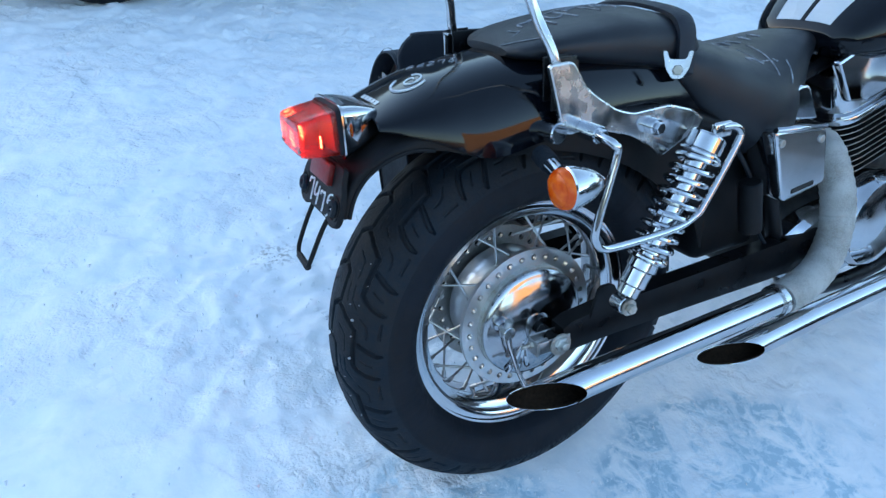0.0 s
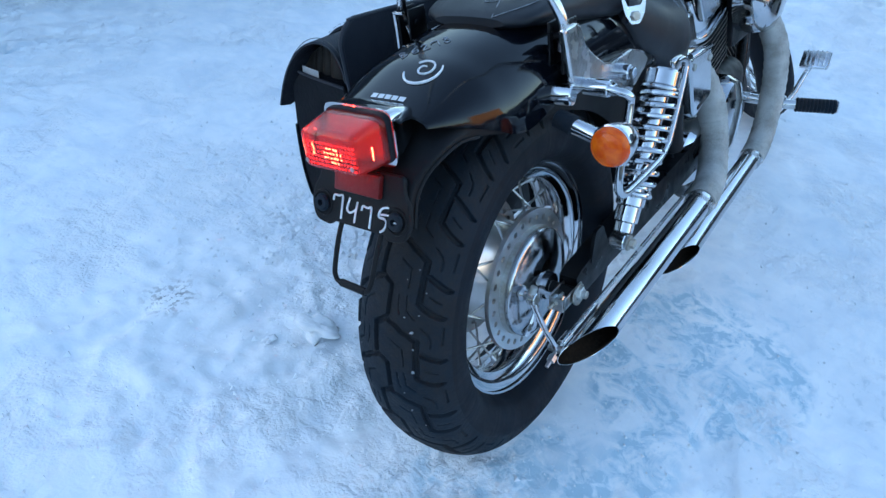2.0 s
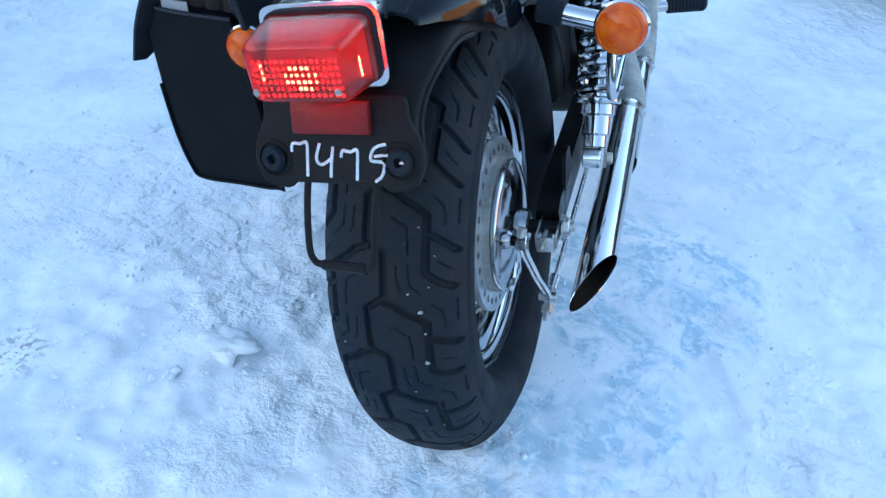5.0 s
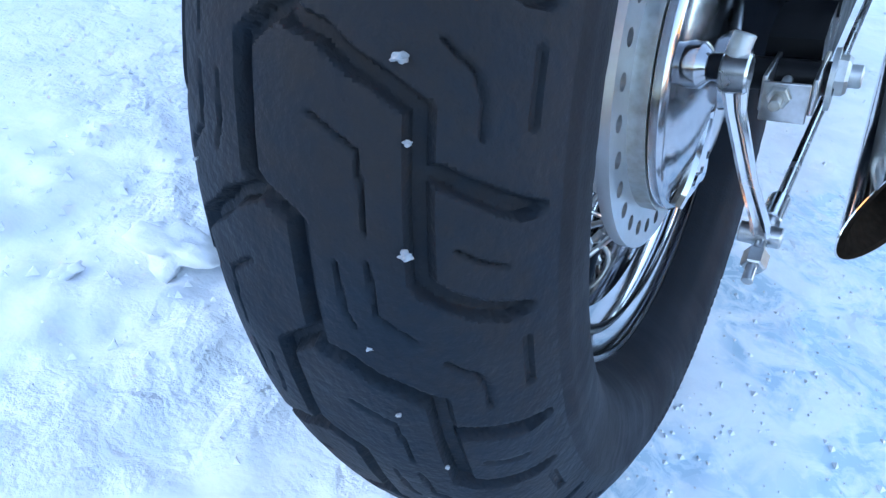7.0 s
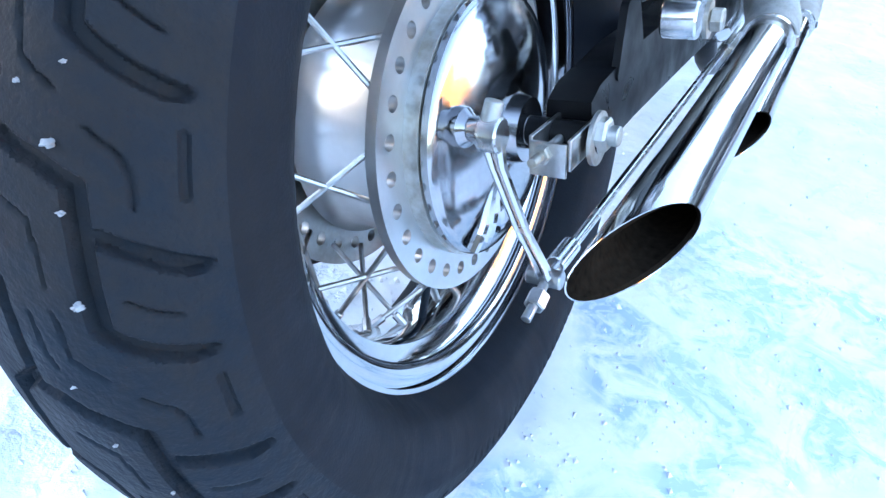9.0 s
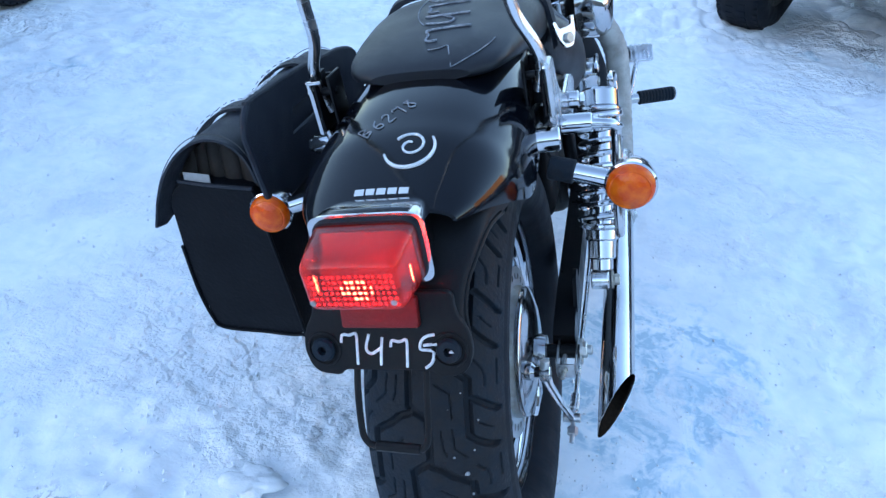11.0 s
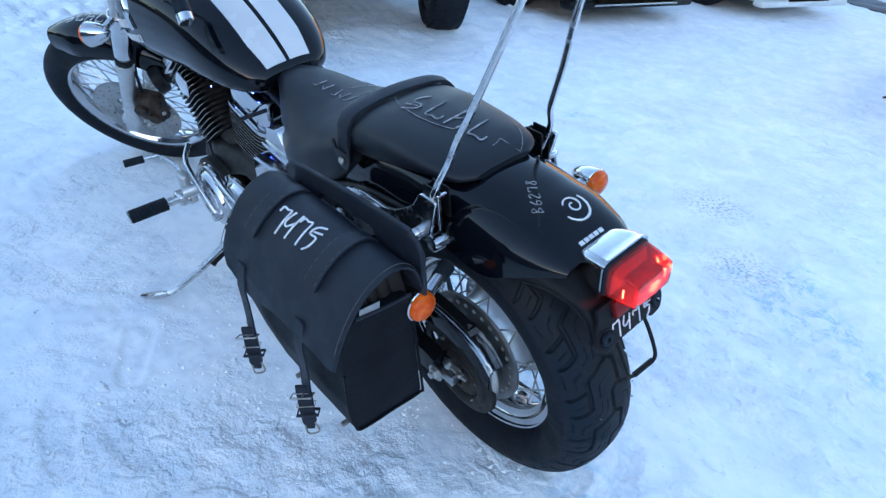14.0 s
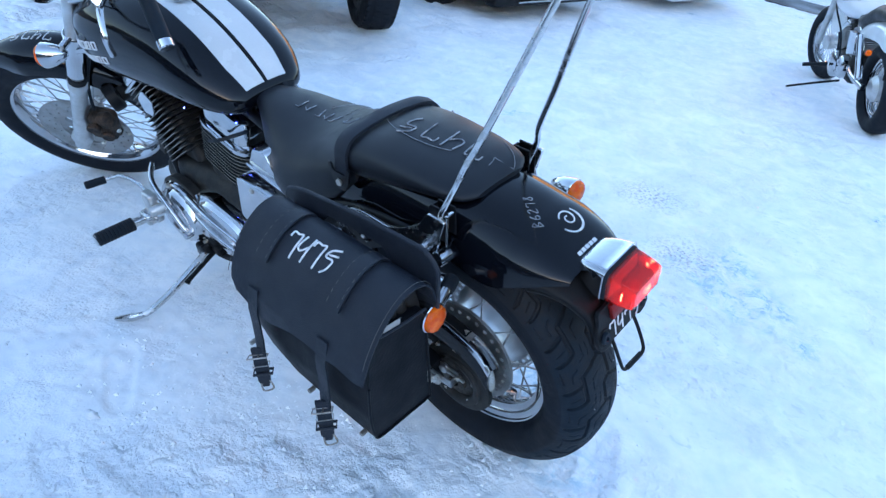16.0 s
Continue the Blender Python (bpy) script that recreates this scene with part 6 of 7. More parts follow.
part("control_cable", tube([(-0.13, 1.17, 0.69), (-0.09, 1.24, 0.64), (-0.06, 1.26, 0.54), (-0.05, 1.22, 0.42)], 0.004, 8), RUBBER, bars)
part("control_cable", tube([(0.13, 1.17, 0.69), (0.09, 1.24, 0.64), (0.06, 1.26, 0.54), (0.05, 1.22, 0.42)], 0.004, 8), RUBBER, bars)

# ---- saddlebag ----
bag = thing("saddlebag", "black leather saddlebag with buckled straps hung on the motorcycle", "saddlebag", BIKE)
FLAP = [(-0.224, 0.345), (-0.229, 0.374), (-0.243, 0.396), (-0.268, 0.408), (-0.300, 0.405), (-0.332, 0.388), (-0.360, 0.362), (-0.382, 0.332), (-0.394, 0.310), (-0.398, 0.302)]
body_rows = []
for y, grow, lift, slim in ((-0.070, 0.975, 0.0, 0.0), (-0.064, 1.0, 0.0, 0.0), (0.06, 1.0, 0.004, 0.0), (0.15, 1.0, 0.014, 0.0), (0.22, 1.0, 0.036, 0.004), (0.275, 0.99, 0.080, 0.010), (0.292, 0.96, 0.110, 0.018)):
    ring = []
    outline = rounded([(-0.242, 0.334), (-0.344, 0.354), (-0.374, 0.326), (-0.384, 0.255), (-0.391 + slim, 0.175 + 0.3 * lift), (-0.384 + slim, 0.100 + lift), (-0.300, 0.092 + lift), (-0.243, 0.086 + lift)], 0.010, 4)
    for x, z in outline:
        ring.append((-0.32 + (x + 0.32) * grow, y, 0.21 + (z - 0.21) * grow))
    body_rows.append(ring)
part("bag_body", loft(body_rows), BAG_BODY, bag, "stiff smooth black box", 35)
part("seam_piping", tube([(-0.243, -0.071, 0.328), (-0.241, -0.071, 0.110), (-0.249, -0.071, 0.089), (-0.310, -0.071, 0.095), (-0.374, -0.071, 0.103), (-0.386, -0.071, 0.122), (-0.390, -0.071, 0.175), (-0.384, -0.071, 0.250)], 0.0026, 8, 4), BAG_BODY, bag, "raised seam round the end panel")
flap_path = smooth_path([Vector((x, 0, z)) for x, z in FLAP], 5)
rows = []
ys = np.linspace(-0.082, 0.292, 36)
for i, p in enumerate(flap_path):
    f = i / (len(flap_path) - 1)
    rows.append([(p.x, y - 0.020 * max(0.0, (f - 0.35) / 0.65) ** 2 * max(0.0, (y - 0.10) / 0.19), p.z) for y in ys])
def flap_edge(y):
    """Height of the flap's scalloped lower edge along the bag."""
    return float(np.interp(y, (-0.082, -0.060, -0.020, 0.020, 0.055, 0.095, 0.135, 0.175, 0.208, 0.240, 0.304), (0.288, 0.282, 0.290, 0.284, 0.290, 0.288, 0.278, 0.266, 0.262, 0.272, 0.300)))


low = []
for j in range(1, 7):
    low.append([(-0.398 - 0.0012 * j, y - (0.020 + 0.003 * j) * max(0.0, (y - 0.10) / 0.19), 0.302 + (flap_edge(y) - 0.302) * j / 6) for y in ys])
flap = part("bag_flap", thicken(loft(rows + low, closed=False), 0.0032), LEATHER, bag, "domed black leather flap", 40)
chalk("7475", laid(surface(flap), (-0.342, 0.178, 0.55), (0.10, -1, 0), (1, 0.1, 0), (0, 0, -1)), 0.045, 0.0019, flap, pitch=0.62)
for y in (-0.076, 0.286):
    part("stitching", join(*[tube([(a.x, y, a.z + 0.0046), (b.x, y, b.z + 0.0046)], 0.0006, 5, smooth=False) for a, b in zip(flap_path[2:-6], flap_path[3:-5])]), THREAD, flap, "pale edge stitching")["kind"] = "stuff"
for y0 in (0.020, 0.208):
    grow = [Vector((p.x, 0, p.z)) for p in flap_path[8:]]
    grow = [p for p in grow if p.z > 0.358]
    pts = [(p.x - 0.0075 * (0.2 + abs(p.x + 0.30) * 6 if p.x < -0.3 else 0.2) - 0.0012, p.z + 0.0072) for p in grow]
    rows = [[(x, y0 + dy, z) for dy in (-0.0158, -0.013, 0.0, 0.013, 0.0158)] for x, z in pts]
    strap = part("sewn_band", thicken(loft(rows, closed=False), 0.0040), LEATHER, flap, "black leather band sewn on the flap")
    for dy in (-0.0132, 0.0132):
        part("band_stitching", join(*[tube([(a[0] - 0.0022, y0 + dy, a[1] + 0.0026), (b[0] - 0.0022, y0 + dy, b[1] + 0.0026)], 0.0005, 5, smooth=False) for a, b in list(zip(pts, pts[1:]))[::2]]), THREAD, strap)["kind"] = "stuff"
    hang = [(-0.3955, 0.318), (-0.4005, 0.300), (-0.4085, 0.270), (-0.410, 0.235), (-0.413, 0.195), (-0.418, 0.155)]
    part("strap", thicken(loft([[(x, y0 + dy, z) for dy in (-0.0130, -0.010, 0.0, 0.010, 0.0130)] for x, z in hang], closed=False), 0.0032), LEATHER, flap, "loose black leather strap")
    TWIST = Matrix.Translation((-0.423, y0, 0.128)) @ Matrix.Rotation(radians(48), 4, "Z") @ Matrix.Rotation(radians(7), 4, "Y")
    strap_end = part("strap_end", loft([[(x + 0.0028 * dx, 0.0128 * w * dy, z) for dx, dy in ((-1, -1), (-1, 1), (1, 1), (1, -1))] for x, z, w in ((0.0, 0.045, 1.0), (-0.004, 0.0, 1.0), (-0.006, -0.035, 0.95), (-0.005, -0.052, 0.5))]), LEATHER, bag, "loose strap end", m=TWIST.copy())
    part("buckle", join(tube([(-0.003, -0.018, 0.030), (-0.003, 0.018, 0.030), (-0.024, 0.018, 0.039), (-0.024, -0.018, 0.039)], 0.0017, 8, closed=True, smooth=False), rod((-0.004, 0.0, 0.030), (-0.022, 0.0, 0.036), 0.0012, 8)), BRASSY, strap_end, "metal buckle", m=TWIST.copy())
    part("strap_keeper", tube([(-0.010, -0.019, -0.016), (-0.011, 0.018, -0.016), (0.004, 0.018, -0.016), (0.004, -0.019, -0.016)], 0.0030, 8, closed=True, smooth=False), LEATHER, strap_end, m=TWIST.copy())
    part("keeper_ring", tube([(-0.009, -0.0155, 0.004), (-0.010, 0.0155, 0.004), (0.004, 0.0155, 0.004), (0.004, -0.0155, 0.004)], 0.0011, 8, closed=True, smooth=False), BRASSY, strap_end, "thin brassy ring", m=TWIST.copy())
    part("snap_hook", tube([(-0.008, -0.010, -0.036), (-0.016, -0.016, -0.050), (-0.013, 0.004, -0.058), (-0.009, 0.008, -0.042)], 0.0018, 8), BRASSY, strap_end, m=TWIST.copy())
gusset = []
for h in np.linspace(0, 1, 8):
    line = []
    for x in np.linspace(-0.356, -0.240, 60):
        top = float(np.interp(x, [p[0] for p in FLAP[::-1]], [p[1] for p in FLAP[::-1]])) - 0.010
        low_edge = 0.328 - 0.19 * (x + 0.242)
        fold = abs(math.sin((x + 0.31) * 95 + 1.9 * math.sin(x * 41))) ** 0.5
        line.append((x, -0.058 + 0.014 * h + 0.0070 * (1 - fold), low_edge + max(0.0, top - low_edge) * h))
    gusset.append(line)
part("bag_mouth", thicken(loft(gusset, closed=False), 0.0015), LINING, bag, "brown-black folded leather gusset under the flap", 60)
part("mouth_binding", tube([(-0.241, -0.072, 0.332), (-0.300, -0.0735, 0.342), (-0.346, -0.0725, 0.351)], 0.0028, 8), LEATHER, bag)
part("paper", rbox((-0.318, -0.0700, 0.351), (0.038, 0.0015, 0.016), 0.0004, 1, pose(0, 0, 0, 0, 10, 0)), PAPER, bag, "white paper slip sticking out")
for y in (-0.045, 0.10, 0.285):
    part("rivet", rod((-0.384, y, 0.110), (-0.398, y, 0.110), 0.005, 12), BRASSY, bag)
yoke_outline = rounded([(-0.078, 0.30), (-0.084, 0.415), (-0.056, 0.441), (0.10, 0.432), (0.25, 0.414), (0.312, 0.396), (0.306, 0.30)], 0.025, 5)
yoke_hole = rounded([(0.020, 0.360), (0.045, 0.398), (0.190, 0.390), (0.215, 0.360)], 0.014, 4)
yoke = part("yoke", plate(yoke_outline, -0.223, -0.215, [yoke_hole], bevel=0.002), LEATHER, bag, "leather hanging yoke with a cut-out")
part("yoke_piping", tube([(-0.219, y, z) for y, z in yoke_outline[::2]], 0.0046, 8, 2, closed=True), LEATHER, yoke)
part("hole_piping", tube([(-0.219, y, z) for y, z in yoke_hole[::2]], 0.0040, 8, 2, closed=True), LEATHER, yoke)


# ---- vehicles round the lot ----
def car_paint(name, colour):
    return material(name, colour, 0.28, coat=0.25, second=tuple(c * 0.75 + 0.02 for c in colour), grain=0.2, wear=0.25, blotch=3)


GLAZE = material("car_glass", (0.02, 0.025, 0.03), 0.05, coat=0.6, second=(0.03, 0.035, 0.04), grain=0.1)
HUBCAP = material("hubcap_silver", (0.42, 0.43, 0.44), 0.35, 0.8, second=(0.28, 0.28, 0.28), grain=0.4, blotch=20)
PLATE_WHITE = material("plate_white", (0.72, 0.73, 0.74), 0.45, second=(0.6, 0.6, 0.6), grain=0.3)
HEADLAMP = material("headlamp_glass", (0.55, 0.58, 0.62), 0.08, 0.2, coat=1.0, second=(0.3, 0.32, 0.35), grain=0.3, blotch=30)


def road_wheel(parent, m, r, w, alloy):
    prof = [(0.0, r), (w * 0.22, r - 0.004), (w * 0.40, r - 0.020), (w * 0.49, r - 0.055), (w * 0.52, r - 0.08), (w * 0.48, r * 0.66), (w * 0.42, r * 0.62)]
    wheel = piece("wheel", tyre_mesh(prof, 72, 10, 7, name="wheel"), SIDEWALL, parent, "black winter tyre on its wheel", 50)
    wheel.matrix_local = m
    holes = [circle(r * 0.43 * math.cos(2 * math.pi * k / 12), r * 0.43 * math.sin(2 * math.pi * k / 12), r * 0.075, 10) for k in range(12)]
    for s in (1, -1):
        part("hubcap", plate(circle(0, 0, r * 0.63, 40), s * w * 0.36, s * w * 0.42, holes, bevel=0.0), HUBCAP if alloy else FIN, wheel)
    blocks = []
    for k in range(48):
        a = 2 * math.pi * k / 48
        for xx in (-0.34, -0.12, 0.12, 0.34):
            blocks.append(rbox((0, 0, 0), (w * 0.17, r * 0.085, 0.012), 0.0, 1, Matrix.Rotation(a + (0.06 if xx in (-0.34, 0.12) else 0), 4, "X") @ Matrix.Translation((w * xx, 0, r - (0.006 if abs(xx) < 0.2 else 0.018)))))
    part("tread", join(*blocks), SIDEWALL, wheel, sharp=None)["kind"] = "stuff"
    return wheel


def vehicle(name, label, category, m, paint, length, width, height, clear, wheel_r, nose, lower, wheelbase, front, bumper=None):
    """A car that faces -y in its own space: its front bumper at y = 0, resting on z = 0."""
    car = thing(name, label, category, m)
    hw = width / 2
    rows = []
    for y, w, z0, z1 in lerp_rows([(0.0, 0.86, clear + 0.10, nose * 0.86), (0.06, 0.95, clear + 0.02, nose * 0.95), (0.25, 1.0, clear, nose), (front * 1.3, 1.0, clear, nose * 1.06), (length * 0.5, 1.0, clear, nose * 1.08), (length - 0.3, 1.0, clear, nose * 1.08), (length - 0.04, 0.95, clear + 0.05, nose * 1.0), (length, 0.88, clear + 0.12, nose * 0.9)], 30):
        rows.append([(hw * w * math.copysign(abs(math.cos(a)) ** 0.42, math.cos(a)), y, (z0 + z1) / 2 + (z1 - z0) / 2 * math.copysign(abs(math.sin(a)) ** 0.5, math.sin(a))) for a in np.linspace(0, 2 * math.pi, 36, endpoint=False)])
    body = part("body", loft(rows), paint, car, "", 50)
    cab = []
    for z, y0, y1, w in ((nose * 1.0, 1.05, length - 0.1, 0.96), (nose + (height - nose) * 0.55, 1.55, length - 0.25, 0.86), (height - 0.05, 1.95, length - 0.4, 0.78), (height, 2.1, length - 0.55, 0.70)):
        cab.append([(x * hw * w, y, z) for x, y in rounded([(-1, y0), (1, y0), (1, y1), (-1, y1)], 0.18, 4)])
    part("cabin", loft(cab), GLAZE, car, "dark glazed cabin", 30)
    part("roof", rbox((0, (2.0 + length - 0.5) / 2, height + 0.005), (hw * 1.45, length - 2.5, 0.05), 0.02), paint, car)
    for s in (1, -1):
        for y in (front, front + wheelbase):
            arch_bm = revolve([(s * (hw - 0.02), wheel_r + 0.075), (s * (hw - 0.012), wheel_r + 0.070), (s * (hw - 0.012), wheel_r + 0.03), (s * (hw - 0.16), wheel_r + 0.02), (s * (hw - 0.16), 0.02)], 40)
            bmesh.ops.delete(arch_bm, geom=[v for v in arch_bm.verts if v.co.z < -0.03], context="VERTS")
            part("wheel_arch", arch_bm, DARK, car, m=Matrix.Translation((0, y, wheel_r)))
            road_wheel(car, Matrix.Translation((s * (hw - 0.10), y, wheel_r)) @ pose(0, 0, 0, 0, 0, -16 if bumper and y == front else 0), wheel_r, 0.255 if bumper else 0.195, not bumper)
        part("headlight", loft([[(s * (hw * 0.72) + 0.17 * k * math.cos(a), -0.012 + yy + 0.03 * abs(math.cos(a)), nose * 0.80 + 0.075 * k * math.sin(a)) for a in np.linspace(0, 2 * math.pi, 24, endpoint=False)] for yy, k in ((0.09, 1.0), (0.02, 0.97), (-0.004, 0.8), (-0.012, 0.3))]), HEADLAMP, car, "clear headlight")
        lampc = Vector((s * hw * 0.62, 0.0, clear + 0.17))
        part("fog_lamp", revolve([(0.05, 0.0), (0.03, 0.055), (-0.012, 0.060), (-0.018, 0.045), (-0.022, 0.0)], 24, "y"), HEADLAMP, car, "round fog lamp", m=Matrix.Translation(lampc))
        if lower is paint:
            part("side_marker", rbox((s * hw * 0.70, -0.004, clear + 0.235), (0.20, 0.03, 0.055), 0.012), LENS_AMBER, car, "amber marker light")
    if lower is paint:
        for k in range(-4, 5):
            for r in (0, 1):
                part("grille_slot", rbox((0.085 * k, -0.008, clear + 0.085 + 0.055 * r), (0.066, 0.02, 0.036), 0.008, 2), DARK, car)
    else:
        part("grille", rbox((0, -0.012, clear + 0.12), (width * 0.60, 0.03, 0.12), 0.02, 2), DARK, car, "dark lower air intake")
        part("bumper_strip", rbox((0, -0.020, clear + 0.045), (width * 0.62, 0.03, 0.016), 0.006, 2), CHROME, car)
    pl = part("number_plate", rbox((0.0, -0.030, clear + 0.27), (0.50, 0.008, 0.110), 0.003, 2), PLATE_WHITE, car, "white number plate")
    for k in range(6):
        part("plate_bar", rbox((-0.18 + 0.07 * k, -0.0345, clear + 0.27), (0.036, 0.002, 0.065), 0.0006, 1), FIN, pl, "dark bar in place of a character")
    part("lower_lip", rbox((0, 0.06, clear + 0.04), (width * 0.93, 0.14, 0.07), 0.03), lower, car, "dark lower bumper lip")
    if bumper:
        part("front_bumper", join(rbox((0, -0.08, clear + 0.16), (width * 0.98, 0.20, 0.17), 0.05, 3)), bumper, car, "grey steel front bumper")
        for s in (1, -1):
            part("bumper_end", join(rbox((s * (hw - 0.08), -0.08, clear + 0.20), (0.26, 0.24, 0.20), 0.05, 3)), CHROME, car, "silver bumper corner")
        part("skid_plate", rbox((0, 0.25, clear + 0.0), (width * 0.6, 0.6, 0.03), 0.01, 2, pose(0, 0, 0, -12, 0, 0)), DARK, car)
        part("axle", rod((-hw + 0.1, front, wheel_r), (hw - 0.1, front, wheel_r), 0.05), DARK, car)
    return car


DARK_SUV = car_paint("dark_suv_paint", (0.025, 0.028, 0.035))
TEAL = car_paint("dark_teal_paint", (0.010, 0.034, 0.052))
WHITE_CAR = car_paint("white_car_paint", (0.62, 0.64, 0.64))
GREY_CAR = car_paint("grey_car_paint", (0.06, 0.065, 0.075))
STEEL_GREY = material("bumper_grey", (0.05, 0.052, 0.055), 0.45, second=(0.09, 0.09, 0.09), grain=0.3, wear=0.2)
vehicle("off_road_car", "dark off-road car with a grey bumper and chunky tyres on snow", "car", pose(1.63, 2.74, 0.0, 0, 0, -14), DARK_SUV, 4.6, 1.80, 1.90, 0.44, 0.365, 1.15, STEEL_GREY, 2.7, 0.42, STEEL_GREY)
vehicle("estate_car", "dark teal estate car with fog lamps, parked on snow", "car", pose(4.38, 2.56, 0.0, 0, 0, -6), TEAL, 4.5, 1.72, 1.48, 0.13, 0.31, 0.80, PLASTIC, 2.6, 0.72)
vehicle("white_car", "white car with amber markers and a slotted grille on snow", "car", pose(6.82, 2.08, 0.0, 0, 0, -8), WHITE_CAR, 4.4, 1.70, 1.45, 0.12, 0.31, 0.78, WHITE_CAR, 2.55, 0.72)
vehicle("grey_car", "dark grey car parked beyond the road", "car", pose(11.3, 1.55, 0.0, 0, 0, -8), GREY_CAR, 4.4, 1.70, 1.45, 0.16, 0.31, 0.84, PLASTIC, 2.55, 0.72)
vehicle("dark_car", "dark car beside the motorcycle, one tyre in view on snow", "car", pose(-3.55, -1.15, 0.0, 0, 0, 0), GREY_CAR, 4.5, 1.74, 1.48, 0.24, 0.33, 0.88, PLASTIC, 2.6, 0.75)
asphalt = material("wet_asphalt", (0.05, 0.05, 0.055), 0.6, second=(0.25, 0.27, 0.29), grain=0.5, blotch=2.0, bump=0.3, bump_size=120)
road_rows = [[(x + 0.15 * math.sin(3 * y), y, 0.016) for x in (8.75, 9.0, 9.35, 9.6)] for y in np.linspace(-0.4, 3.2, 14)]
tagged(part("road", thicken(loft(road_rows, closed=False), 0.02), asphalt), "bare grey strip of road in the snow", "road", kind="structure")


# ---- second motorcycle ----
def other_motorcycle(m):
    b = thing("parked_motorcycle", "white and chrome motorcycle parked on its stand across the lot", "motorcycle", m)
    white = material("pearl_white_paint", (0.70, 0.72, 0.74), 0.2, coat=0.8, second=(0.62, 0.64, 0.66), grain=0.2)
    cloth = material("grey_cover_cloth", (0.62, 0.65, 0.68), 0.9, second=(0.22, 0.25, 0.28), grain=0.2, bump=1.0, bump_size=40, blotch=16)
    for y, steer in ((0.0, 0), (1.50, 14)):
        w = part("wheel", join(revolve([(-0.04, 0), (-0.04, 0.06), (0.04, 0.06), (0.04, 0)], 24), *[rod((0.0, 0.05 * math.cos(a), 0.05 * math.sin(a)), (0, 0.22 * math.cos(a), 0.22 * math.sin(a)), 0.004, 6) for a in np.linspace(0, 2 * math.pi, 20, endpoint=False)]), ALLOY, b, "chromed spoked wheel")
        w.matrix_local = pose(0, y, 0, 0, 0, steer)
        piece("tyre", tyre_mesh([(x * (1 if y == 0 else 0.75), r * 0.97) for x, r in TYRE_PROFILE], 90, 10, 6), SIDEWALL, w, "black tyre", 50)
        part("rim", revolve([(x * 0.9, r * 0.97) for x, r in RIM], 64), CHROME, w)
    part("rear_fender", loft([arch(y, w, t, bt, 16) + arch(y, w, t, bt, 16, thick=0.004)[::-1] for y, w, t, bt in lerp_rows([(-0.20, 0.08, 0.38, 0.27), (-0.12, 0.11, 0.42, 0.29), (0.0, 0.12, 0.445, 0.32), (0.25, 0.13, 0.44, 0.30), (0.4, 0.12, 0.38, 0.26)], 14)]), white, b, "white rear fender")
    part("seat", loft(cushion([(-0.15, 0.08, 0.44, 0.47, 2.6), (-0.08, 0.12, 0.44, 0.53, 2.6), (0.15, 0.13, 0.42, 0.55, 2.6), (0.4, 0.14, 0.32, 0.44, 2.6), (0.62, 0.08, 0.33, 0.40, 2.6)], 24, 16)), VINYL, b, "black seat")
    part("fuel_tank", loft(cushion([(0.58, 0.07, 0.36, 0.42, 2.4), (0.66, 0.13, 0.34, 0.50, 2.4), (0.85, 0.17, 0.32, 0.58, 2.4), (1.02, 0.16, 0.33, 0.58, 2.4), (1.14, 0.08, 0.38, 0.50, 2.4)], 28, 18)), white, b, "white fuel tank")
    part("cover", loft(cushion([(0.66, 0.10, 0.44, 0.54, 2.2), (0.78, 0.19, 0.42, 0.62, 2.2), (0.92, 0.25, 0.44, 0.70, 2.2), (1.08, 0.30, 0.48, 0.78, 2.2), (1.25, 0.24, 0.45, 0.74, 2.2), (1.34, 0.10, 0.50, 0.64, 2.2)], 28, 14)), cloth, b, "grey cloth over the handlebar")
    engine = part("engine", join(rbox((0, 0.70, 0.0), (0.20, 0.44, 0.22), 0.05), rbox((0, 0.60, 0.18), (0.12, 0.12, 0.24), 0.02, 2, pose(0, 0, 0, 20, 0, 0)), rbox((0, 0.80, 0.18), (0.12, 0.12, 0.24), 0.02, 2, pose(0, 0, 0, -24, 0, 0))), FIN, b, "black engine with chromed covers")
    for base, tilt in (((0, 0.64, 0.09), -22), ((0, 0.80, 0.07), 30)):
        mc = Matrix.Translation(base) @ pose(0, 0, 0, -tilt, 0, 0)
        for k in range(9):
            part("cooling_fin", plate(rounded([(-0.095, -0.085), (0.095, -0.085), (0.095, 0.085), (-0.095, 0.085)], 0.03, 3), 0.03 + 0.019 * k, 0.035 + 0.019 * k, plane="xy"), ALLOY, engine, m=mc.copy())
        part("head_cover", rbox((0, 0, 0.225), (0.17, 0.14, 0.05), 0.02, 3), CHROME, engine, m=mc.copy())
    for cy, cz, r in ((0.62, 0.0, 0.085), (0.84, -0.03, 0.10)):
        part("side_case", revolve([(-0.09, r * 1.04), (-0.13, r), (-0.142, r * 0.86), (-0.144, r * 0.5), (-0.150, r * 0.4), (-0.152, 0.0)], 30), CHROME, engine, m=Matrix.Translation((0, cy, cz)))
    part("side_panel", plate(rounded([(0.34, 0.16), (0.36, 0.30), (0.52, 0.30), (0.50, 0.12)], 0.02), -0.15, -0.11, bevel=0.005), CHROME, b, "chromed side panel")
    part("swingarm", tube([(-0.13, 0.0, 0.0), (-0.13, 0.28, 0.01), (-0.10, 0.5, 0.02)], 0.022, 10), CHROME, b)
    part("hub", revolve([(-0.09, 0.0), (-0.09, 0.06), (-0.06, 0.092), (-0.03, 0.085), (0.03, 0.085), (0.06, 0.07), (0.06, 0.0)], 32), ALLOY, b)
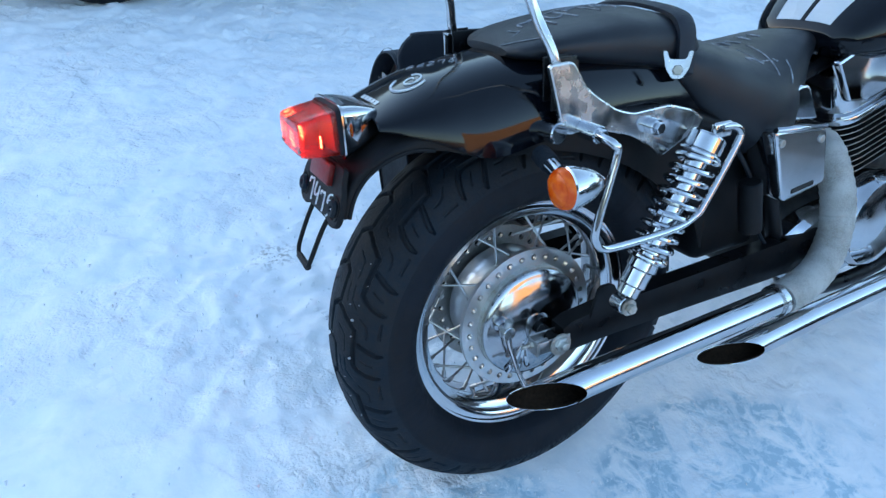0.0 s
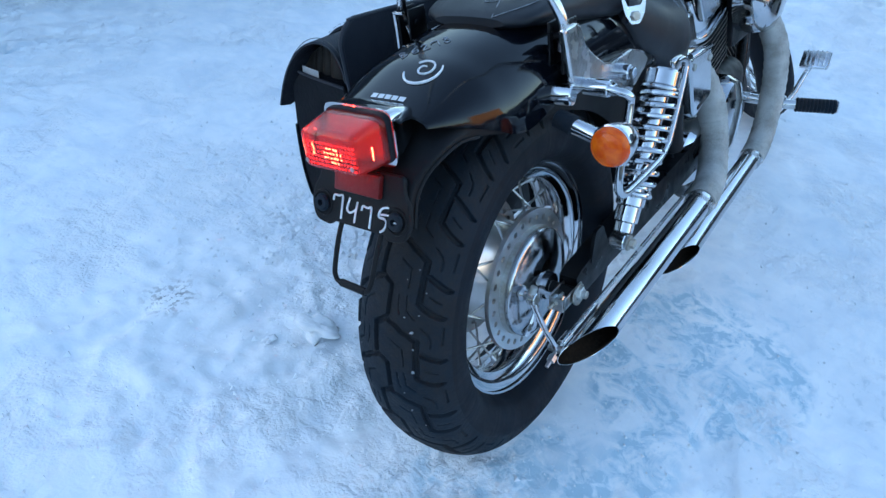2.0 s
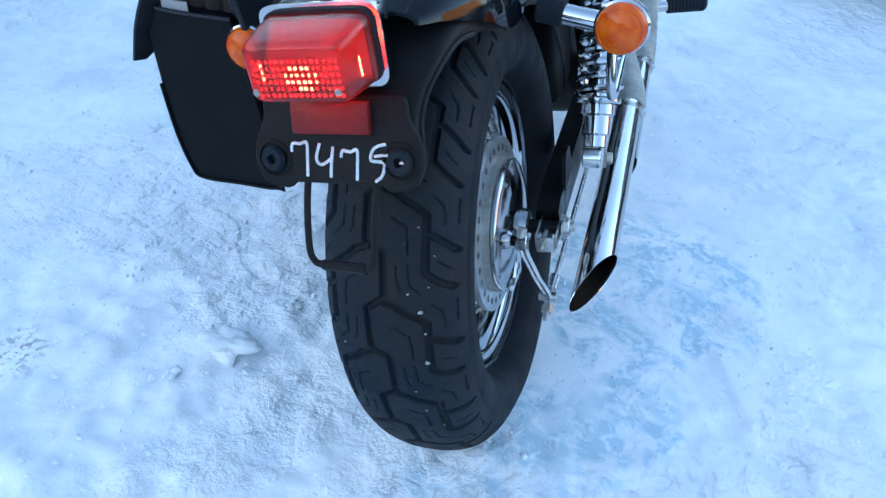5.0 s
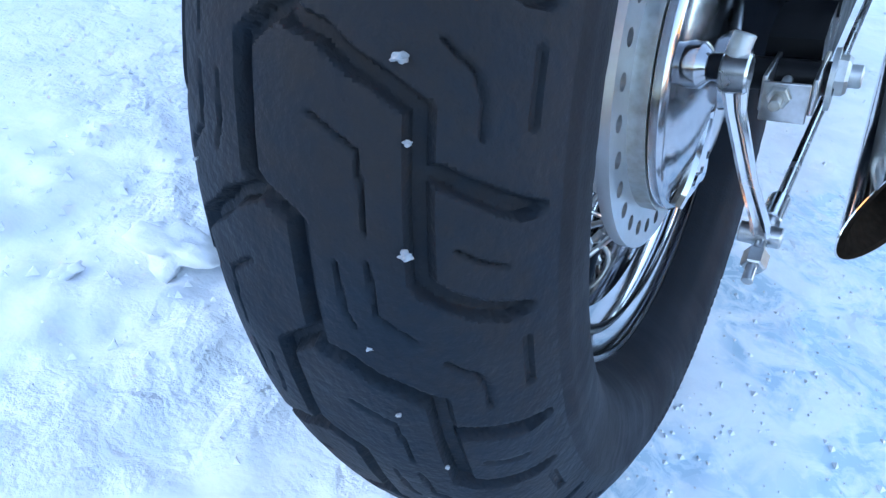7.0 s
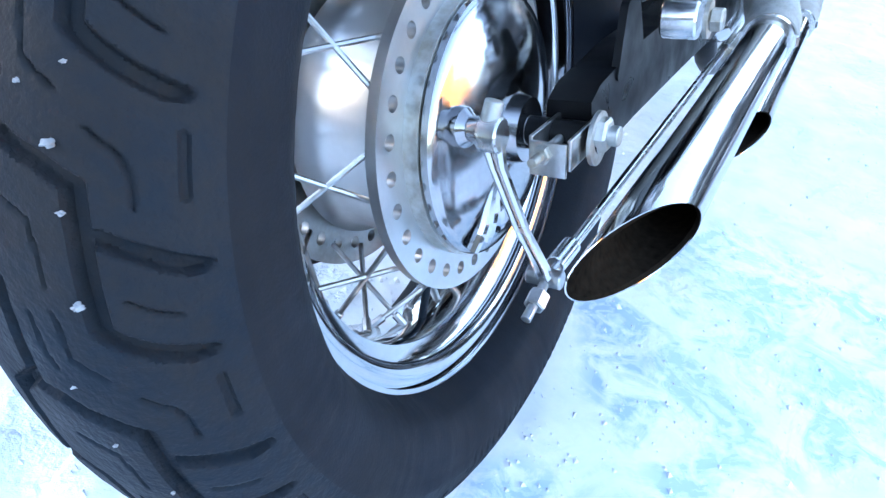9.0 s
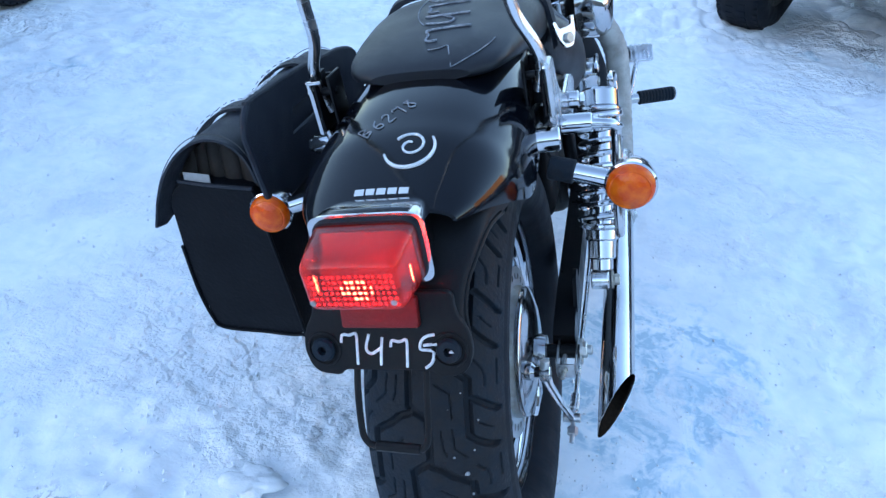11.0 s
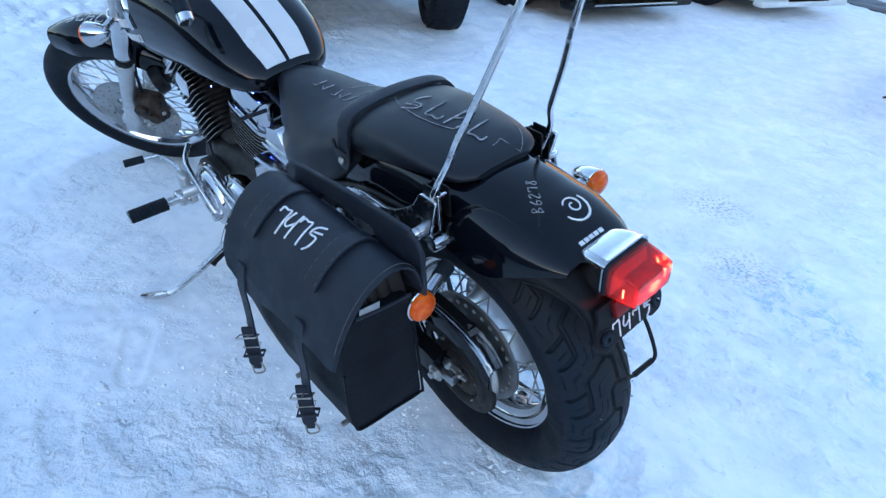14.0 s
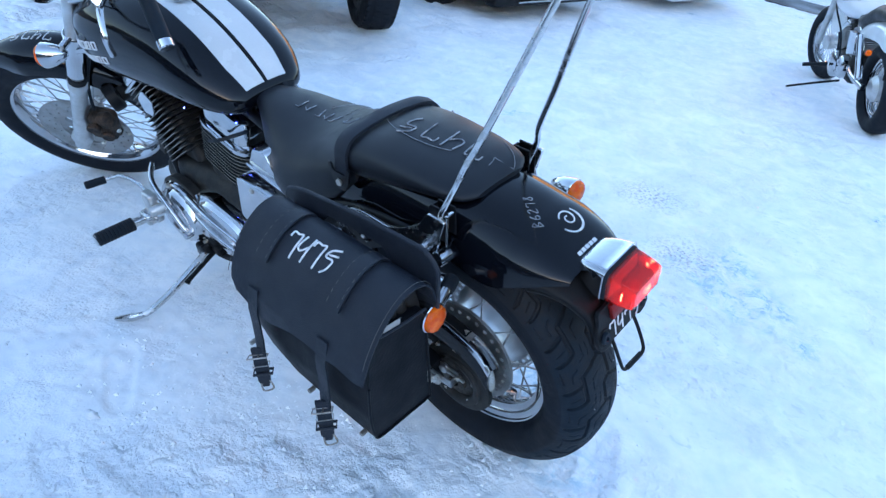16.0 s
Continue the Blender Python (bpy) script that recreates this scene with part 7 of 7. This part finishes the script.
    part("front_fender", loft([[(0.075 * math.cos(q), 1.50 + (0.335 - 0.05 * abs(math.cos(q))) * math.sin(a), (0.335 - 0.05 * abs(math.cos(q))) * math.cos(a)) for q in np.linspace(0, math.pi, 11)] for a in np.linspace(-1.1, 0.9, 16)], closed=False), white, b, "white front fender", 50)
    part("headlight", revolve([(-0.10, 0.0), (-0.08, 0.06), (0.0, 0.085), (0.02, 0.085), (0.03, 0.0)], 28, "y"), CHROME, b, m=Matrix.Translation((0, 1.24, 0.60)))
    part("cable", tube([(-0.12, 1.10, 0.55), (-0.16, 0.98, 0.40), (-0.13, 0.80, 0.22), (-0.14, 0.66, 0.05)], 0.007, 8), RUBBER, b)
    part("handlebar", tube([(-0.40, 0.88, 0.70), (-0.30, 1.02, 0.76), (-0.10, 1.15, 0.70), (0.10, 1.15, 0.70), (0.30, 1.02, 0.76), (0.40, 0.88, 0.70)], 0.012, 10), CHROME, b)
    for s in (1, -1):
        part("fork_leg", rod((s * 0.10, 1.50, 0.0), (s * 0.10, 1.13, 0.62), 0.026, 14), ALLOY, b)
        part("turn_signal", revolve([(0.04, 0.0), (0.0, 0.021), (-0.009, 0.021), (-0.014, 0.0)], 18, "y"), LENS_AMBER, b, "amber turn signal", m=Matrix.Translation((s * 0.20, -0.14, 0.28)))
        part("shock", rod((s * 0.16, 0.05, 0.05), (s * 0.16, 0.22, 0.32), 0.026, 12), CHROME, b)
        part("footpeg", rod((s * 0.16, 0.86, -0.04), (s * 0.34, 0.88, -0.05), 0.016, 10), RUBBER, b)
    part("exhaust", tube([(0.16, -0.12, 0.0), (0.17, 0.4, -0.03), (0.16, 0.75, -0.02), (0.12, 0.95, 0.1)], 0.038, 14), CHROME, b)
    part("tail_light", rbox((0, -0.215, 0.345), (0.17, 0.06, 0.06), 0.015), LENS_RED, b, "red tail light")
    part("reflector", rbox((0.0, -0.250, 0.290), (0.06, 0.01, 0.03), 0.004), LENS_RED, b)
    part("mudflap", rbox((0, -0.240, 0.215), (0.21, 0.012, 0.19), 0.006), PLASTIC, b, "black plate holder")
    part("chalk_mark", tube([(0.030 * math.cos(a) + 0.02, -0.249, 0.20 + 0.03 * math.sin(a)) for a in np.linspace(0, 5.4, 16)], 0.004, 6, smooth=False), CHALK, b)
    part("side_stand", tube([(-0.10, 0.66, -0.12), (-0.25, 0.76, -0.17), (-0.44, 0.84, -0.225)], 0.009, 8), FRAME, b)
    return b


other_motorcycle(Matrix.Translation((3.97, -0.13, 0.278)) @ Matrix.Rotation(radians(-63), 4, "Z") @ Matrix.Rotation(radians(-10), 4, "Y") @ Matrix.Scale(0.89, 4))


# ---- plain walls round the lot, out of view, added to block sun and shape reflections ----
CONCRETE = material("grey_wall", (0.16, 0.15, 0.14), 0.85, second=(0.10, 0.095, 0.09), grain=0.4, blotch=0.5, grain_size=30)
OCHRE = material("ochre_plaster", (0.42, 0.30, 0.18), 0.9, second=(0.34, 0.24, 0.15), grain=0.4, blotch=0.4, grain_size=30)
for name, x, y, w, d, h, mat in (("unseen_wall_north", 0, 34, 90, 0.4, 5.0, CONCRETE), ("unseen_wall_south", 0, -26, 90, 0.4, 7.0, CONCRETE), ("unseen_wall_east", 38, 17, 0.4, 22, 13.0, OCHRE), ("unseen_wall_east", 39, -10, 0.4, 32, 5.0, CONCRETE), ("unseen_wall_west", -30, 4, 0.4, 60, 7.5, CONCRETE)):
    tagged(part(name, rbox((x, y, h / 2), (w, d, h), 0.02, 1), mat), "unseen plain grey wall added to block low sun and horizon glow" if mat is CONCRETE else "unseen plain ochre wall that gives the orange reflection", "wall", kind="structure")
